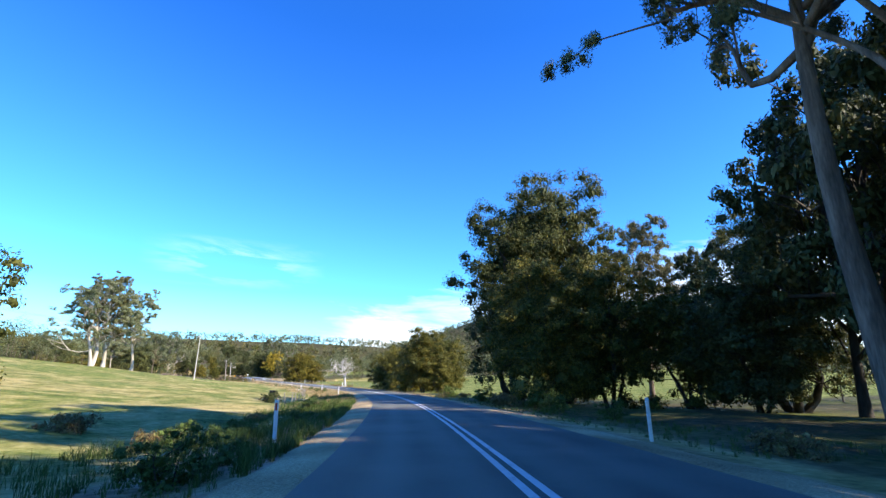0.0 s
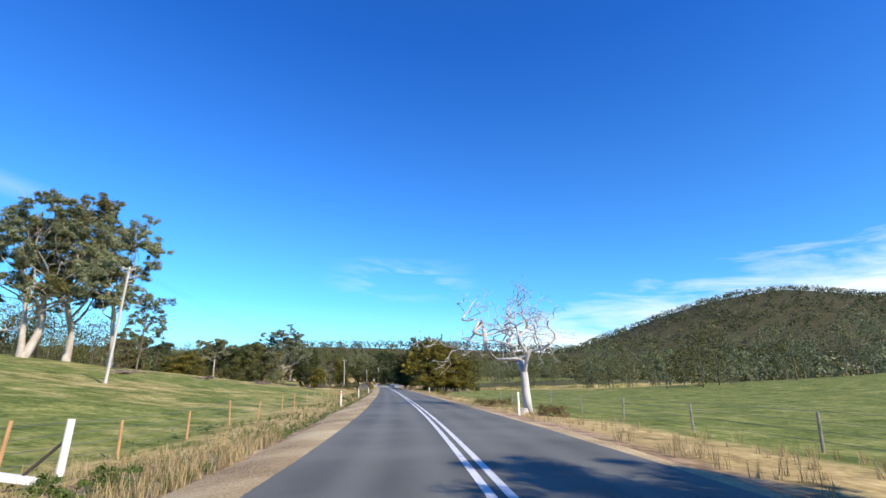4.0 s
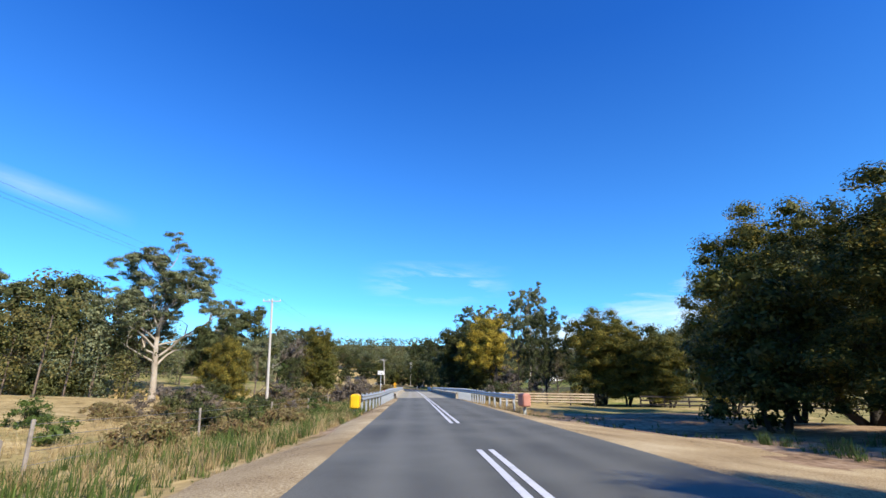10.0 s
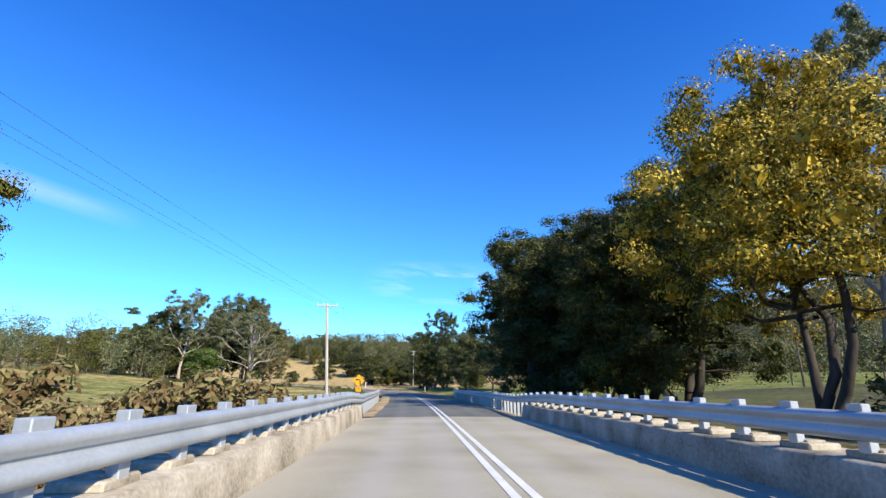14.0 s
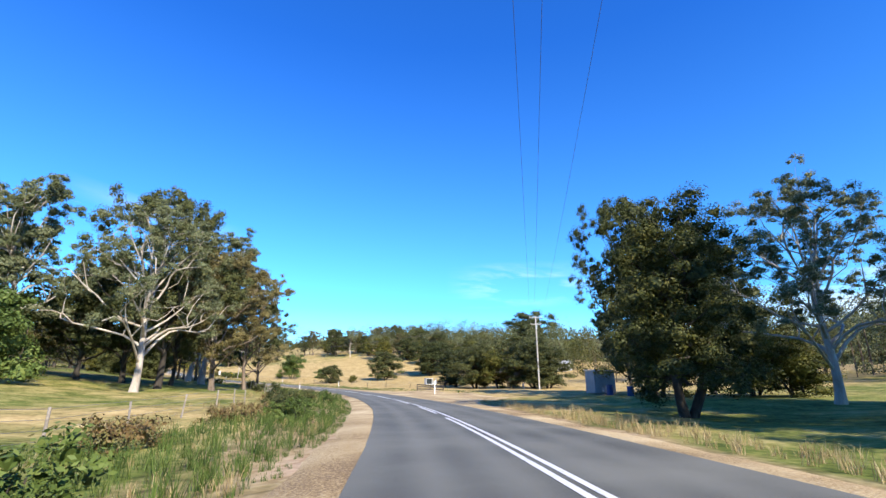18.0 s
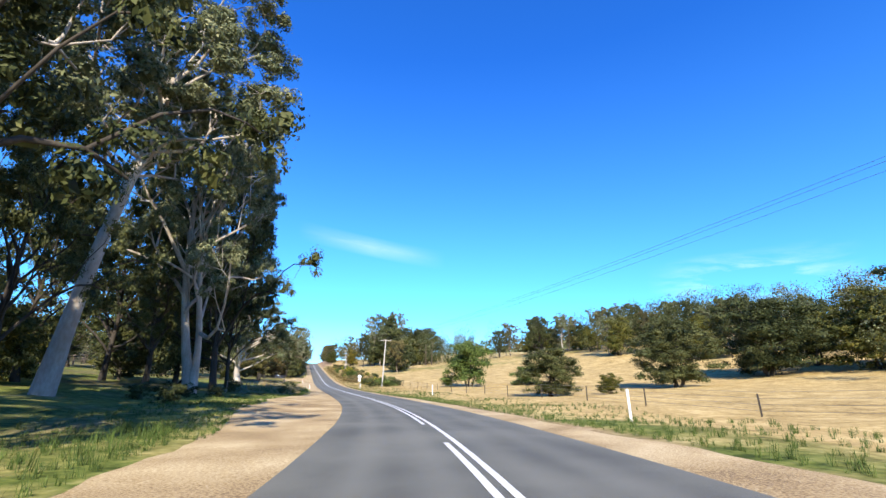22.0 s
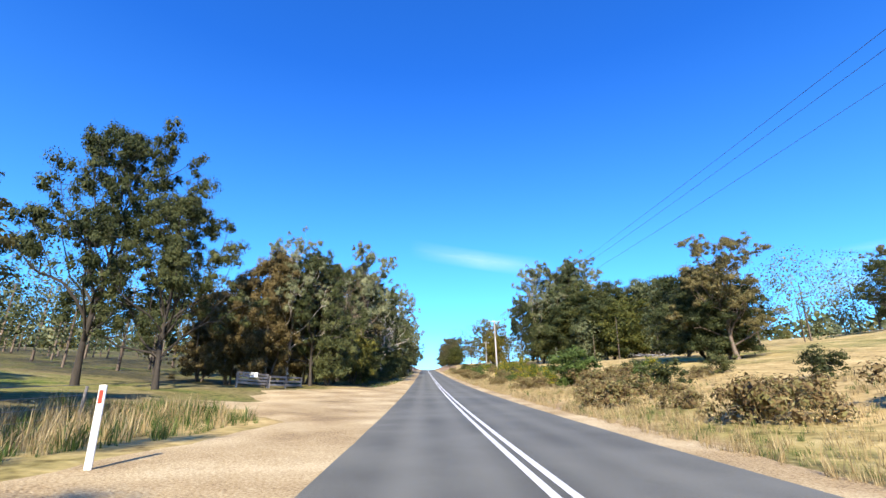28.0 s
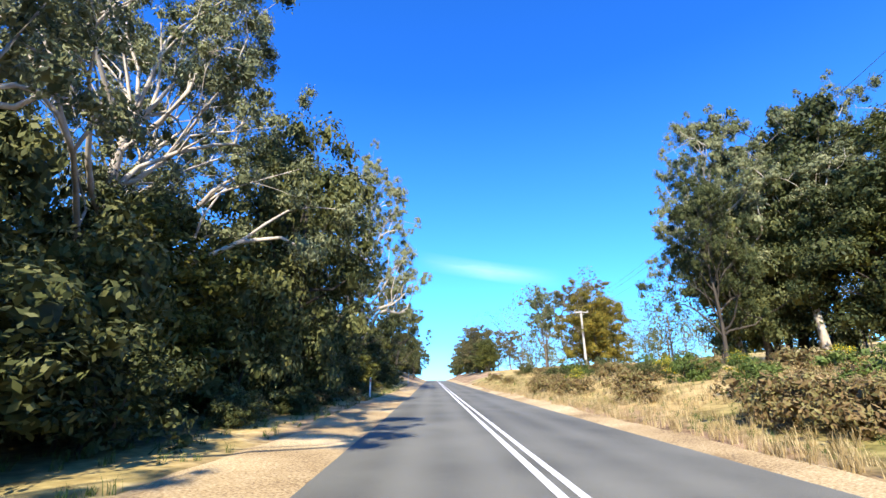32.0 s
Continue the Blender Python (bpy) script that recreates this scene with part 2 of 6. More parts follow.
ROCK = material("grey_rock", ((0.36, (0.26, 0.23, 0.19)), (0.64, (0.60, 0.56, 0.49))), 2.5, 0.95, 0.7, 12.0)
IRON_BLUE = material("blue_grey_iron", ((0.3, (0.24, 0.27, 0.30)), (0.7, (0.40, 0.43, 0.45))), 1.5, 0.5, 0.1, metal=0.3)
ROOF_GREEN = material("green_iron_roof", ((0.3, (0.18, 0.30, 0.24)), (0.7, (0.27, 0.40, 0.33))), 1.0, 0.5)
ROOF_PALE = material("pale_iron_roof", ((0.3, (0.50, 0.51, 0.52)), (0.7, (0.64, 0.65, 0.66))), 1.0, 0.5)
GLASS_AND_SHADE = material("dark_glass", ((0.3, (0.02, 0.025, 0.03)), (0.7, (0.04, 0.045, 0.05))), 1.0, 0.1, spec=0.6)
PINK = material("faded_red_plastic", ((0.3, (0.40, 0.17, 0.12)), (0.7, (0.56, 0.27, 0.20))), 2.0, 0.6)
BLUE = material("blue_plastic", ((0.3, (0.02, 0.05, 0.16)), (0.7, (0.04, 0.09, 0.25))), 2.0, 0.4)
GRASS_DRY = material("dry_grass", ((0.2, (0.20, 0.145, 0.06)), (0.5, (0.40, 0.30, 0.145)), (0.8, (0.58, 0.47, 0.26))), 0.7, 0.85, island=0.4, translucent=0.2)
GRASS_GREEN = material("green_grass", ((0.2, (0.035, 0.06, 0.012)), (0.5, (0.075, 0.12, 0.022)), (0.8, (0.15, 0.20, 0.045))), 0.7, 0.8, island=0.4, translucent=0.2)
BRACKEN = material("bracken_leaf", ((0.2, (0.10, 0.062, 0.026)), (0.45, (0.22, 0.150, 0.065)), (0.65, (0.20, 0.185, 0.065)), (0.9, (0.36, 0.275, 0.13))), 0.5, 0.8, island=0.5, translucent=0.2)
WATER = material("river_water", ((0.3, (0.01, 0.014, 0.012)), (0.7, (0.02, 0.026, 0.02))), 1.0, 0.06, 0.15, 4.0, spec=0.6)

# ---- the plan: the road's line, the lie of the land ----
ROAD_PLAN = (
    (-70, -21.7, -1.5),
    (0, -19.7, -1.35),
    (26.7, -15.65, -1.05),
    (52.8, -10.9, -0.8),
    (78.3, -5.36, -0.55),
    (103.2, -0.45, -0.3),
    (127.6, 2.2, -0.1),
    (163.7, 2.9, 0),
    (223.3, 3.45, 0.03),
    (351.7, 4.1, 0.1),
    (374.7, 5.2, 0.2),
    (397.7, 7.6, 0.3),
    (420.7, 11.91, 0.34),
    (443.5, 17.22, 0.38),
    (466.3, 22.51, 0.55),
    (489, 28.69, 0.93),
    (511.6, 34.85, 1.38),
    (534, 41.6, 1.68),
    (545, 45.2, 1.75),
    (556.4, 48.2, 1.82),
    (574.3, 50.2, 1.96),
    (589.6, 50.6, 2.1),
    (621.7, 50.6, 2.47),
    (645, 50.6, 3.1),
    (673.4, 50.6, 4.35),
    (700, 50.6, 4.9),
    (733.1, 50.6, 5.3),
    (793.1, 50.6, 5.5),
    (903.1, 50.6, 5.2),
    (1013.1, 50.6, 1),
    (1333.1, 50.6, -1),
)   # metres along, heading in degrees to the left of +y, slope in degrees


class Road:
    def __init__(self, rows):
        a = np.array(rows)
        self.s = np.arange(a[0, 0], a[-1, 0], 1.0)
        pad = lambda q: np.convolve(np.pad(q, 7, mode="edge"), np.ones(15) / 15, "valid")
        self.h = np.radians(pad(np.interp(self.s, a[:, 0], a[:, 1])))
        self.p = np.radians(pad(np.interp(self.s, a[:, 0], a[:, 2])))
        start = int(round(-a[0, 0]))

        def total(d):
            c = np.concatenate([[0], np.cumsum((d[1:] + d[:-1]) / 2)])
            return c - c[start]
        self.x, self.y, self.z = total(-np.sin(self.h)), total(np.cos(self.h)), total(np.tan(self.p))

    def at(self, q, lat=0.0, dz=0.0):
        x, y, z, h = (np.interp(q, self.s, b) for b in (self.x, self.y, self.z, self.h))
        return np.stack([x + lat * np.cos(h), y + lat * np.sin(h), z + dz], -1)

    def heading(self, q):
        return math.degrees(float(np.interp(q, self.s, self.h)))

    def locate(self, xy):
        """Metres along and to the right of the road for each point."""
        s, lat = np.empty(len(xy)), np.empty(len(xy))
        for i in range(0, len(xy), 2000):
            p = xy[i:i + 2000]
            k = ((p[:, None, 0] - self.x[None]) ** 2 + (p[:, None, 1] - self.y[None]) ** 2).argmin(1)
            dx, dy, c, n = p[:, 0] - self.x[k], p[:, 1] - self.y[k], np.cos(self.h[k]), np.sin(self.h[k])
            s[i:i + 2000], lat[i:i + 2000] = self.s[k] - dx * n + dy * c, dx * c + dy * n
        return s, lat


ROAD = Road(ROAD_PLAN)
RIVER_S = 331.0
LATS = (-140, -60, -25, -10, -5, -3.3, 3.3, 5, 10, 25, 60, 140)
PROFILE = {   # height over the road at those distances to its left and right
    -70: (8, 3, 0, -.4, -.2, -.05, -.05, -.2, -.5, -.5, -.5, 0),
    60: (9, 4, .4, -.7, -.25, -.05, -.05, -.2, -.4, -.8, -1, 1),
    130: (13, 5, .8, -.7, -.3, -.05, -.05, -.2, -.5, -.9, 0, 5),
    190: (14, 5.5, .9, -.7, -.3, -.05, -.05, -.2, -.6, -1, 0, 6),
    250: (11, 4, .4, -.6, -.3, -.05, -.05, -.2, -.4, -.6, -.5, 3),
    292: (5, .5, -.6, -.7, -.4, -.05, -.05, -.4, -.8, -1, -1, 0),
    400: (7, 2.5, -.3, -.5, -.3, -.05, -.05, -.2, -.4, -.3, 1, 4),
    470: (9, 3, .1, -.2, -.1, -.05, -.05, 0, 0, .3, 1.2, 6),
    540: (8, 3.5, .8, 0, -.1, -.05, -.05, 0, 0, .2, 1.2, 8),
    600: (9, 4, 1.4, .1, -.1, -.05, -.05, -.1, .1, .5, 2.6, 14),
    660: (9, 4, 1, .1, 0, -.05, -.05, 0, .6, 2.4, 5.6, 19),
    720: (8, 3, .4, .1, 0, -.05, -.05, .1, .9, 2.8, 6, 18),
    780: (8, 3, .7, .4, .1, -.05, -.05, .3, 1.2, 2.4, 4.5, 14),
    835: (8, 4, 3.6, 2.6, .6, -.05, -.05, .6, 2.2, 3.4, 5, 13),
    900: (8, 4, 3.4, 2.4, .5, -.05, -.05, .6, 2.2, 3.2, 5, 12),
}
PROFILE_S = sorted(PROFILE)
TABLE = np.array([PROFILE[k] for k in PROFILE_S], float)
HILLS = ((1130, 1500, 240, 330, 400), (1640, 1330, 196, 380, 420), (860, 1480, 36, 200, 250), (640, 1500, 112, 300, 260), (150, 1230, 80, 420, 150), (-260, 1180, 30, 260, 170),
         (-700, 1250, 86, 420, 200), (-900, 500, 84, 330, 420), (700, 1050, 26, 260, 160))


def smooth(v):
    v = np.clip(v, 0, 1)
    return v * v * (3 - 2 * v)


def land(xy):
    """Height of the ground, and the place along and beside the road, for an array of points."""
    xy = np.asarray(xy, float).reshape(-1, 2)
    s, lat = ROAD.locate(xy)
    cols = np.array([np.interp(s, PROFILE_S, TABLE[:, i]) for i in range(len(LATS))])
    cl = np.clip(lat, LATS[0], LATS[-1])
    k = np.clip(np.searchsorted(LATS, cl) - 1, 0, len(LATS) - 2)
    l0, l1 = np.array(LATS)[k], np.array(LATS)[k + 1]
    f = (cl - l0) / (l1 - l0)
    row = np.arange(len(xy))
    z = np.interp(s, ROAD.s, ROAD.z) + cols[k, row] * (1 - f) + cols[k + 1, row] * f
    # the river crosses under the bridge
    bed = s - RIVER_S + 0.25 * lat * np.sign(lat) * 0.2
    z -= 3.6 * (1 - smooth((np.abs(bed) - 6) / 15)) * (1 - smooth((np.abs(lat) - 90) / 60))
    region = np.full(len(xy), -4.0)
    for hx, hy, up, wx, wy in HILLS:
        region += up * np.exp(-((xy[:, 0] - hx) / wx) ** 2 - ((xy[:, 1] - hy) / wy) ** 2)
    far = smooth((np.abs(lat) - 130) / 330)
    z = z * (1 - far) + np.maximum(region, -6) * far
    rough = smooth((np.abs(lat) - 4.2) / 6)
    z += rough * (0.22 * np.sin(xy[:, 0] * 0.31 + 1.3 * np.sin(xy[:, 1] * 0.17)) * np.cos(xy[:, 1] * 0.27) + 0.07 * np.sin(xy[:, 0] * 1.1) * np.sin(xy[:, 1] * 0.9))
    return z, s, lat


def spot(s, lat, sink=0.0):
    """A place on the ground beside the road."""
    p = ROAD.at(s, lat)
    return Vector((p[0], p[1], float(land(p[:2])[0][0]) - sink))


# ---- mesh helpers ----


def mesh_np(name, verts, faces):
    """A mesh from an array of points and an array of equal-sided faces."""
    me = bpy.data.meshes.new(name)
    verts, faces = np.asarray(verts, np.float32), np.asarray(faces, np.int32)
    n, sides = faces.shape
    me.vertices.add(len(verts))
    me.vertices.foreach_set("co", verts.ravel())
    me.loops.add(n * sides)
    me.loops.foreach_set("vertex_index", faces.ravel())
    me.polygons.add(n)
    me.polygons.foreach_set("loop_start", np.arange(0, n * sides, sides, dtype=np.int32))
    me.update(calc_edges=True)
    return me


def ob_np(name, verts, faces, mat, parent=None, shade=False):
    me = mesh_np(name, verts, faces)
    me.materials.append(mat)
    if shade:
        me.polygons.foreach_set("use_smooth", np.ones(len(me.polygons), bool))
    ob = new(name, me)
    ob.parent = parent
    return ob


def part(name, bm, mat, parent=None, label=""):
    me = bpy.data.meshes.new(name)
    bm.to_mesh(me)
    bm.free()
    me.materials.append(mat)
    ob = new(name, me)
    ob.parent = parent
    return tagged(ob, label) if label else ob


def box(bm, cx, cy, cz, sx, sy, sz, m=None, bevel=0.0):
    made = bmesh.ops.create_cube(bm, size=1.0, matrix=(m or Matrix()) @ Matrix.Translation((cx, cy, cz)) @ Matrix.Diagonal((sx, sy, sz, 1)))
    if bevel:
        edges = list({e for v in made["verts"] for e in v.link_edges})
        bmesh.ops.bevel(bm, geom=edges, offset=bevel, segments=1, affect="EDGES")
    return bm


def rod(bm, a, b, r0, r1=None, sides=8):
    a, b = Vector(a), Vector(b)
    d = b - a
    m = Matrix.Translation((a + b) / 2) @ d.to_track_quat("Z", "Y").to_matrix().to_4x4()
    bmesh.ops.create_cone(bm, cap_ends=True, segments=sides, radius1=r0, radius2=r0 if r1 is None else r1, depth=d.length, matrix=m)
    return bm


def holder(name, place, turn=0.0, **tags):
    """The Empty that carries a thing's parts."""
    e = new(name)
    e.empty_display_size = 0.2
    e.matrix_basis = Matrix.Translation(place) @ Matrix.Rotation(radians(turn), 4, "Z")
    return tagged(e, **tags)


def strip(name, s0, s1, lat0, lat1, dz, mat, step=2.0, cuts=2, ragged=0.0, parent=None, seed=3):
    """A ribbon laid along the road between two distances from its middle, each a number or a function of the metres along."""
    n = max(2, int(round((s1 - s0) / step)) + 1)
    q = np.linspace(s0, s1, n)
    a = np.array([lat0(v) if callable(lat0) else lat0 for v in q], float)
    b = np.array([lat1(v) if callable(lat1) else lat1 for v in q], float)
    if ragged:
        r = np.random.RandomState(seed)
        wob = lambda: np.convolve(r.randn(n + 4), np.ones(5) / 5, "valid")[:n] * ragged
        if ragged > 0.1:
            a = a + wob() * (abs(a.mean()) > abs(b.mean()))
            b = b + wob() * (abs(b.mean()) > abs(a.mean()))
        else:
            a, b = a + wob(), b + wob()
    verts, lats = [], []
    for k in range(cuts):
        f = k / (cuts - 1)
        lat = a * (1 - f) + b * f
        up = dz(lat) if callable(dz) else dz
        verts.append(ROAD.at(q, lat, up))
        lats.append(lat)
    v = np.stack(verts, 1).reshape(-1, 3)
    i = np.arange(n - 1)[:, None] * cuts + np.arange(cuts - 1)[None]
    faces = np.stack([i, i + 1, i + cuts + 1, i + cuts], -1).reshape(-1, 4)
    if a.mean() > b.mean():
        faces = faces[:, ::-1]
    ob = ob_np(name, v, faces, mat, parent, shade=True)
    lane = ob.data.attributes.new("across", "FLOAT", "POINT")
    lane.data.foreach_set("value", np.stack(lats, 1).ravel().astype(np.float32))
    return ob


# ---- ground ----


def ground_material():
    m = bpy.data.materials.new("paddock_ground")
    m.use_nodes = True
    nt = m.node_tree
    bsdf = nt.nodes["Principled BSDF"]
    tc = nt.nodes.new("ShaderNodeTexCoord")

    def noise_of(scale, detail=5.0):
        n = nt.nodes.new("ShaderNodeTexNoise")
        n.inputs["Scale"].default_value, n.inputs["Detail"].default_value = scale, detail
        nt.links.new(tc.outputs["Object"], n.inputs["Vector"])
        return n.outputs[0]

    def ramp_of(value, *stops):
        r = nt.nodes.new("ShaderNodeValToRGB")
        while len(r.color_ramp.elements) < len(stops):
            r.color_ramp.elements.new(0.5)
        for e, (p, c) in zip(r.color_ramp.elements, stops):
            e.position, e.color = p, (*c, 1)
        nt.links.new(value, r.inputs[0])
        return r.outputs[0]

    def mixed_by(fac, a, b):
        x = nt.nodes.new("ShaderNodeMix")
        x.data_type = "RGBA"
        for slot, v in ((0, fac), (6, a), (7, b)):
            nt.links.new(v, x.inputs[slot])
        return x.outputs[2]

    def math_of(op, a, b, clamp=False):
        x = nt.nodes.new("ShaderNodeMath")
        x.operation, x.use_clamp = op, clamp
        for slot, v in zip(x.inputs, (a, b)):
            if isinstance(v, float):
                slot.default_value = v
            else:
                nt.links.new(v, slot)
        return x.outputs[0]

    broad, patch, fine = noise_of(0.045), noise_of(0.35), noise_of(4.5, 6.0)
    at = nt.nodes.new("ShaderNodeAttribute")
    at.attribute_name = "cover"
    sp = nt.nodes.new("ShaderNodeSeparateColor")
    nt.links.new(at.outputs["Color"], sp.inputs[0])
    tuft = noise_of(1.3, 6.0)
    speckle = math_of("ADD", math_of("MULTIPLY", patch, 0.32), math_of("ADD", math_of("MULTIPLY", tuft, 0.33), math_of("MULTIPLY", fine, 0.35)))
    green = ramp_of(speckle, (0.38, (0.040, 0.058, 0.010)), (0.46, (0.105, 0.130, 0.026)), (0.53, (0.170, 0.185, 0.045)), (0.62, (0.290, 0.270, 0.095)))
    dry = ramp_of(speckle, (0.37, (0.17, 0.115, 0.045)), (0.46, (0.34, 0.245, 0.100)), (0.54, (0.45, 0.330, 0.140)), (0.63, (0.57, 0.44, 0.21)))
    bare = ramp_of(speckle, (0.38, (0.11, 0.070, 0.040)), (0.5, (0.28, 0.185, 0.110)), (0.62, (0.43, 0.32, 0.21)))
    # dark leaf litter, which also carries painted tree shade on the left verge
    litter_and_shade = ramp_of(speckle, (0.38, (0.018, 0.021, 0.010)), (0.52, (0.060, 0.056, 0.028)), (0.64, (0.14, 0.112, 0.060)))
    wander = math_of("MULTIPLY", math_of("SUBTRACT", math_of("ADD", broad, math_of("MULTIPLY", patch, 0.7)), 0.85), 2.4)

    def mask(channel):
        return math_of("ADD", math_of("MULTIPLY", math_of("SUBTRACT", sp.outputs[channel], 0.5), 2.6), math_of("ADD", wander, 0.5), clamp=True)

    col = mixed_by(mask(0), green, dry)
    col = mixed_by(mask(1), col, bare)
    col = mixed_by(mask(2), col, litter_and_shade)
    nt.links.new(col, bsdf.inputs["Base Color"])
    bsdf.inputs["Roughness"].default_value, bsdf.inputs["Specular IOR Level"].default_value = 0.95, 0.1
    b = nt.nodes.new("ShaderNodeBump")
    b.inputs["Strength"].default_value, b.inputs["Distance"].default_value = 0.9, 0.12
    nt.links.new(speckle, b.inputs["Height"])
    nt.links.new(b.outputs[0], bsdf.inputs["Normal"])
    return m


DRYNESS = {   # far left, left verge, right verge, far right
    -70: (.42, .6, .6, .3), 60: (.42, .75, .7, .1), 110: (.36, .8, .75, .1), 200: (.30, .60, .6, .1), 250: (.6, .75, .6, .3), 300: (.9, .9, .9, .6),
    370: (.5, .9, .6, .4), 400: (.42, .62, .5, .2), 470: (.5, .5, .45, .3), 512: (.35, .25, .3, .9), 600: (.35, .5, .55, 1), 640: (.4, .5, .55, .95), 690: (.5, .6, .52, .6), 1000: (.6, .7, .6, .7)}
DKEYS = sorted(DRYNESS)
DTAB = np.array([DRYNESS[k] for k in DKEYS])


def cover_of(xy, s, lat):
    d = [np.interp(s, DKEYS, DTAB[:, i]) for i in range(4)]
    inner, outer = np.where(lat < 0, d[1], d[2]), np.where(lat < 0, d[0], d[3])
    dry = inner + (outer - inner) * smooth((np.abs(lat) - 6) / 5)
    bare = 0.75 * (1 - smooth((np.abs(lat) - 3.6) / 3.2)) + 0.42 * np.exp(-(((s - 232) / 14) ** 2) - (((lat + 17) / 6) ** 2))
    bare = np.where((s > 815) & (np.abs(lat) < 10) & (np.abs(lat) > 3), np.maximum(bare, 0.8), bare)
    # the earth turn-out under the wattles, and the scraped banks inside the bends
    bare = np.where((s > 240) & (s < 286) & (lat > 5) & (lat < 24), np.maximum(bare, 0.85), bare)
    bare = np.where(((s < 118) | ((s > 402) & (s < 525))) & (lat < -3.5) & (lat > -7), np.maximum(bare, 0.72), bare)
    litter_and_shade = smooth((np.abs(lat) - 150) / 60) * 0.9
    litter_and_shade = np.where((lat < -9) & (s > 512), np.maximum(litter_and_shade, 0.46), litter_and_shade)
    # past 697 m the darker ground also paints in shade from the left trees
    litter_and_shade = np.where((lat < -6) & (s > 697), np.maximum(litter_and_shade, 0.62), litter_and_shade)
    litter_and_shade = np.where((lat > 6) & (s < 60), np.maximum(litter_and_shade, 0.6), litter_and_shade)
    litter_and_shade = np.where((lat < -4) & (s > 268) & (s < 398) & (lat > -14), np.maximum(litter_and_shade, 0.55), litter_and_shade)
    litter_and_shade = np.where((lat > 8) & (s > 345) & (s < 410), np.maximum(litter_and_shade, 0.6), litter_and_shade)
    # clearings between the woods on the hills
    clear = (np.exp(-(((xy[:, 0] - 330) / 150) ** 2) - (((xy[:, 1] - 640) / 60) ** 2)) + np.exp(-(((xy[:, 0] + 10) / 110) ** 2) - (((xy[:, 1] - 690) / 70) ** 2)))
    litter_and_shade = np.where(clear > 0.45, 0.1, litter_and_shade)
    dry = np.where(clear > 0.45, 0.85, dry)
    return np.stack([dry, bare, litter_and_shade, np.ones(len(s))], -1)


def build_ground():
    from mathutils import geometry
    lats = [0.0]
    for v in (2.4, 3.3, 4.2, 5.2, 6.5, 8, 10, 12.5, 16, 20, 26, 33, 42, 54, 70, 90, 115, 145):
        lats += [v, -v]
    q = np.arange(-68, 1180, 4.0)
    pts = [ROAD.at(q, lat)[:, :2] for lat in sorted(lats)]
    near = np.concatenate(pts)
    coarse = []
    for step, reach in ((30, 700), (110, 2600), (400, 6500)):
        g = np.arange(-reach, reach + 1, step)
        gx, gy = np.meshgrid(g + 100.0, g + 500.0)
        p = np.stack([gx.ravel(), gy.ravel()], -1)
        coarse.append((p, reach))
    rnd = np.random.RandomState(5)
    keep, inner = [near], 0
    for p, reach in coarse:
        away = np.maximum(abs(p[:, 0] - 100), abs(p[:, 1] - 500))
        p = p[away > inner * 1.02]
        s, lat = ROAD.locate(p)
        out = np.hypot(p[:, 0] - np.interp(s, ROAD.s, ROAD.x), p[:, 1] - np.interp(s, ROAD.s, ROAD.y)) > 158
        p = p[out]
        keep.append(p + rnd.uniform(-4, 4, p.shape))
        inner = reach
    xy = np.concatenate(keep)
    # drop points that fall nearly on one another
    _, first = np.unique(np.round(xy / 0.5).astype(int), axis=0, return_index=True)
    xy = xy[np.sort(first)]
    vs, _, fs = geometry.delaunay_2d_cdt([Vector(p) for p in xy], [], [], 0, 0.001)[:3]
    xy = np.array([tuple(v) for v in vs])
    z, s, lat = land(xy)
    z = np.where(np.abs(lat) < 3.2, z - 0.12, z)
    ob = ob_np("ground", np.column_stack([xy, z]), np.array([f for f in fs if len(f) == 3]), ground_material(), shade=True)
    col = ob.data.color_attributes.new("cover", "FLOAT_COLOR", "POINT")
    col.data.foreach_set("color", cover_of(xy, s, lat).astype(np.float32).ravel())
    return tagged(ob, "paddocks of green and dry grass with bare earth", "ground", kind="structure")


build_ground()

# ---- road, paint, shoulders ----
DECK0, DECK1 = 302.0, 361.0


def road_surface(base, track):
    """Adds paler wheel paths to a surface, by the distance from the road's middle."""
    m = base.copy()
    nt = m.node_tree
    bsdf = nt.nodes["Principled BSDF"]
    src = bsdf.inputs["Base Color"].links[0].from_socket
    at = nt.nodes.new("ShaderNodeAttribute")
    at.attribute_name = "across"
    ramp = nt.nodes.new("ShaderNodeValToRGB")
    mr = nt.nodes.new("ShaderNodeMapRange")
    mr.inputs[1].default_value, mr.inputs[2].default_value = -3.2, 3.2
    nt.links.new(at.outputs["Fac"], mr.inputs[0])
    els = ramp.color_ramp.elements
    spots = ((0.0, 0.9), (0.03, 0.55), (0.14, 0.15), (0.22, 0.95), (0.30, 0.25), (0.40, 0.9), (0.47, 0.1), (0.53, 0.1), (0.60, 0.7), (0.70, 0.1), (0.78, 0.75), (0.88, 0.1), (0.97, 0.5), (1.0, 0.9))
    while len(els) < len(spots):
        els.new(0.5)
    for e, (p, v) in zip(els, spots):
        e.position, e.color = p, (v, v, v, 1)
    ramp.color_ramp.interpolation = "EASE"
    nt.links.new(mr.outputs[0], ramp.inputs[0])
    mix = nt.nodes.new("ShaderNodeMix")
    mix.data_type, mix.blend_type = "RGBA", "MIX"
    fac = nt.nodes.new("ShaderNodeMath")
    fac.operation, fac.inputs[1].default_value = "MULTIPLY", 0.55
    nt.links.new(ramp.outputs[0], fac.inputs[0])
    nt.links.new(fac.outputs[0], mix.inputs[0])
    nt.links.new(src, mix.inputs[6])
    mix.inputs[7].default_value = (*track, 1)
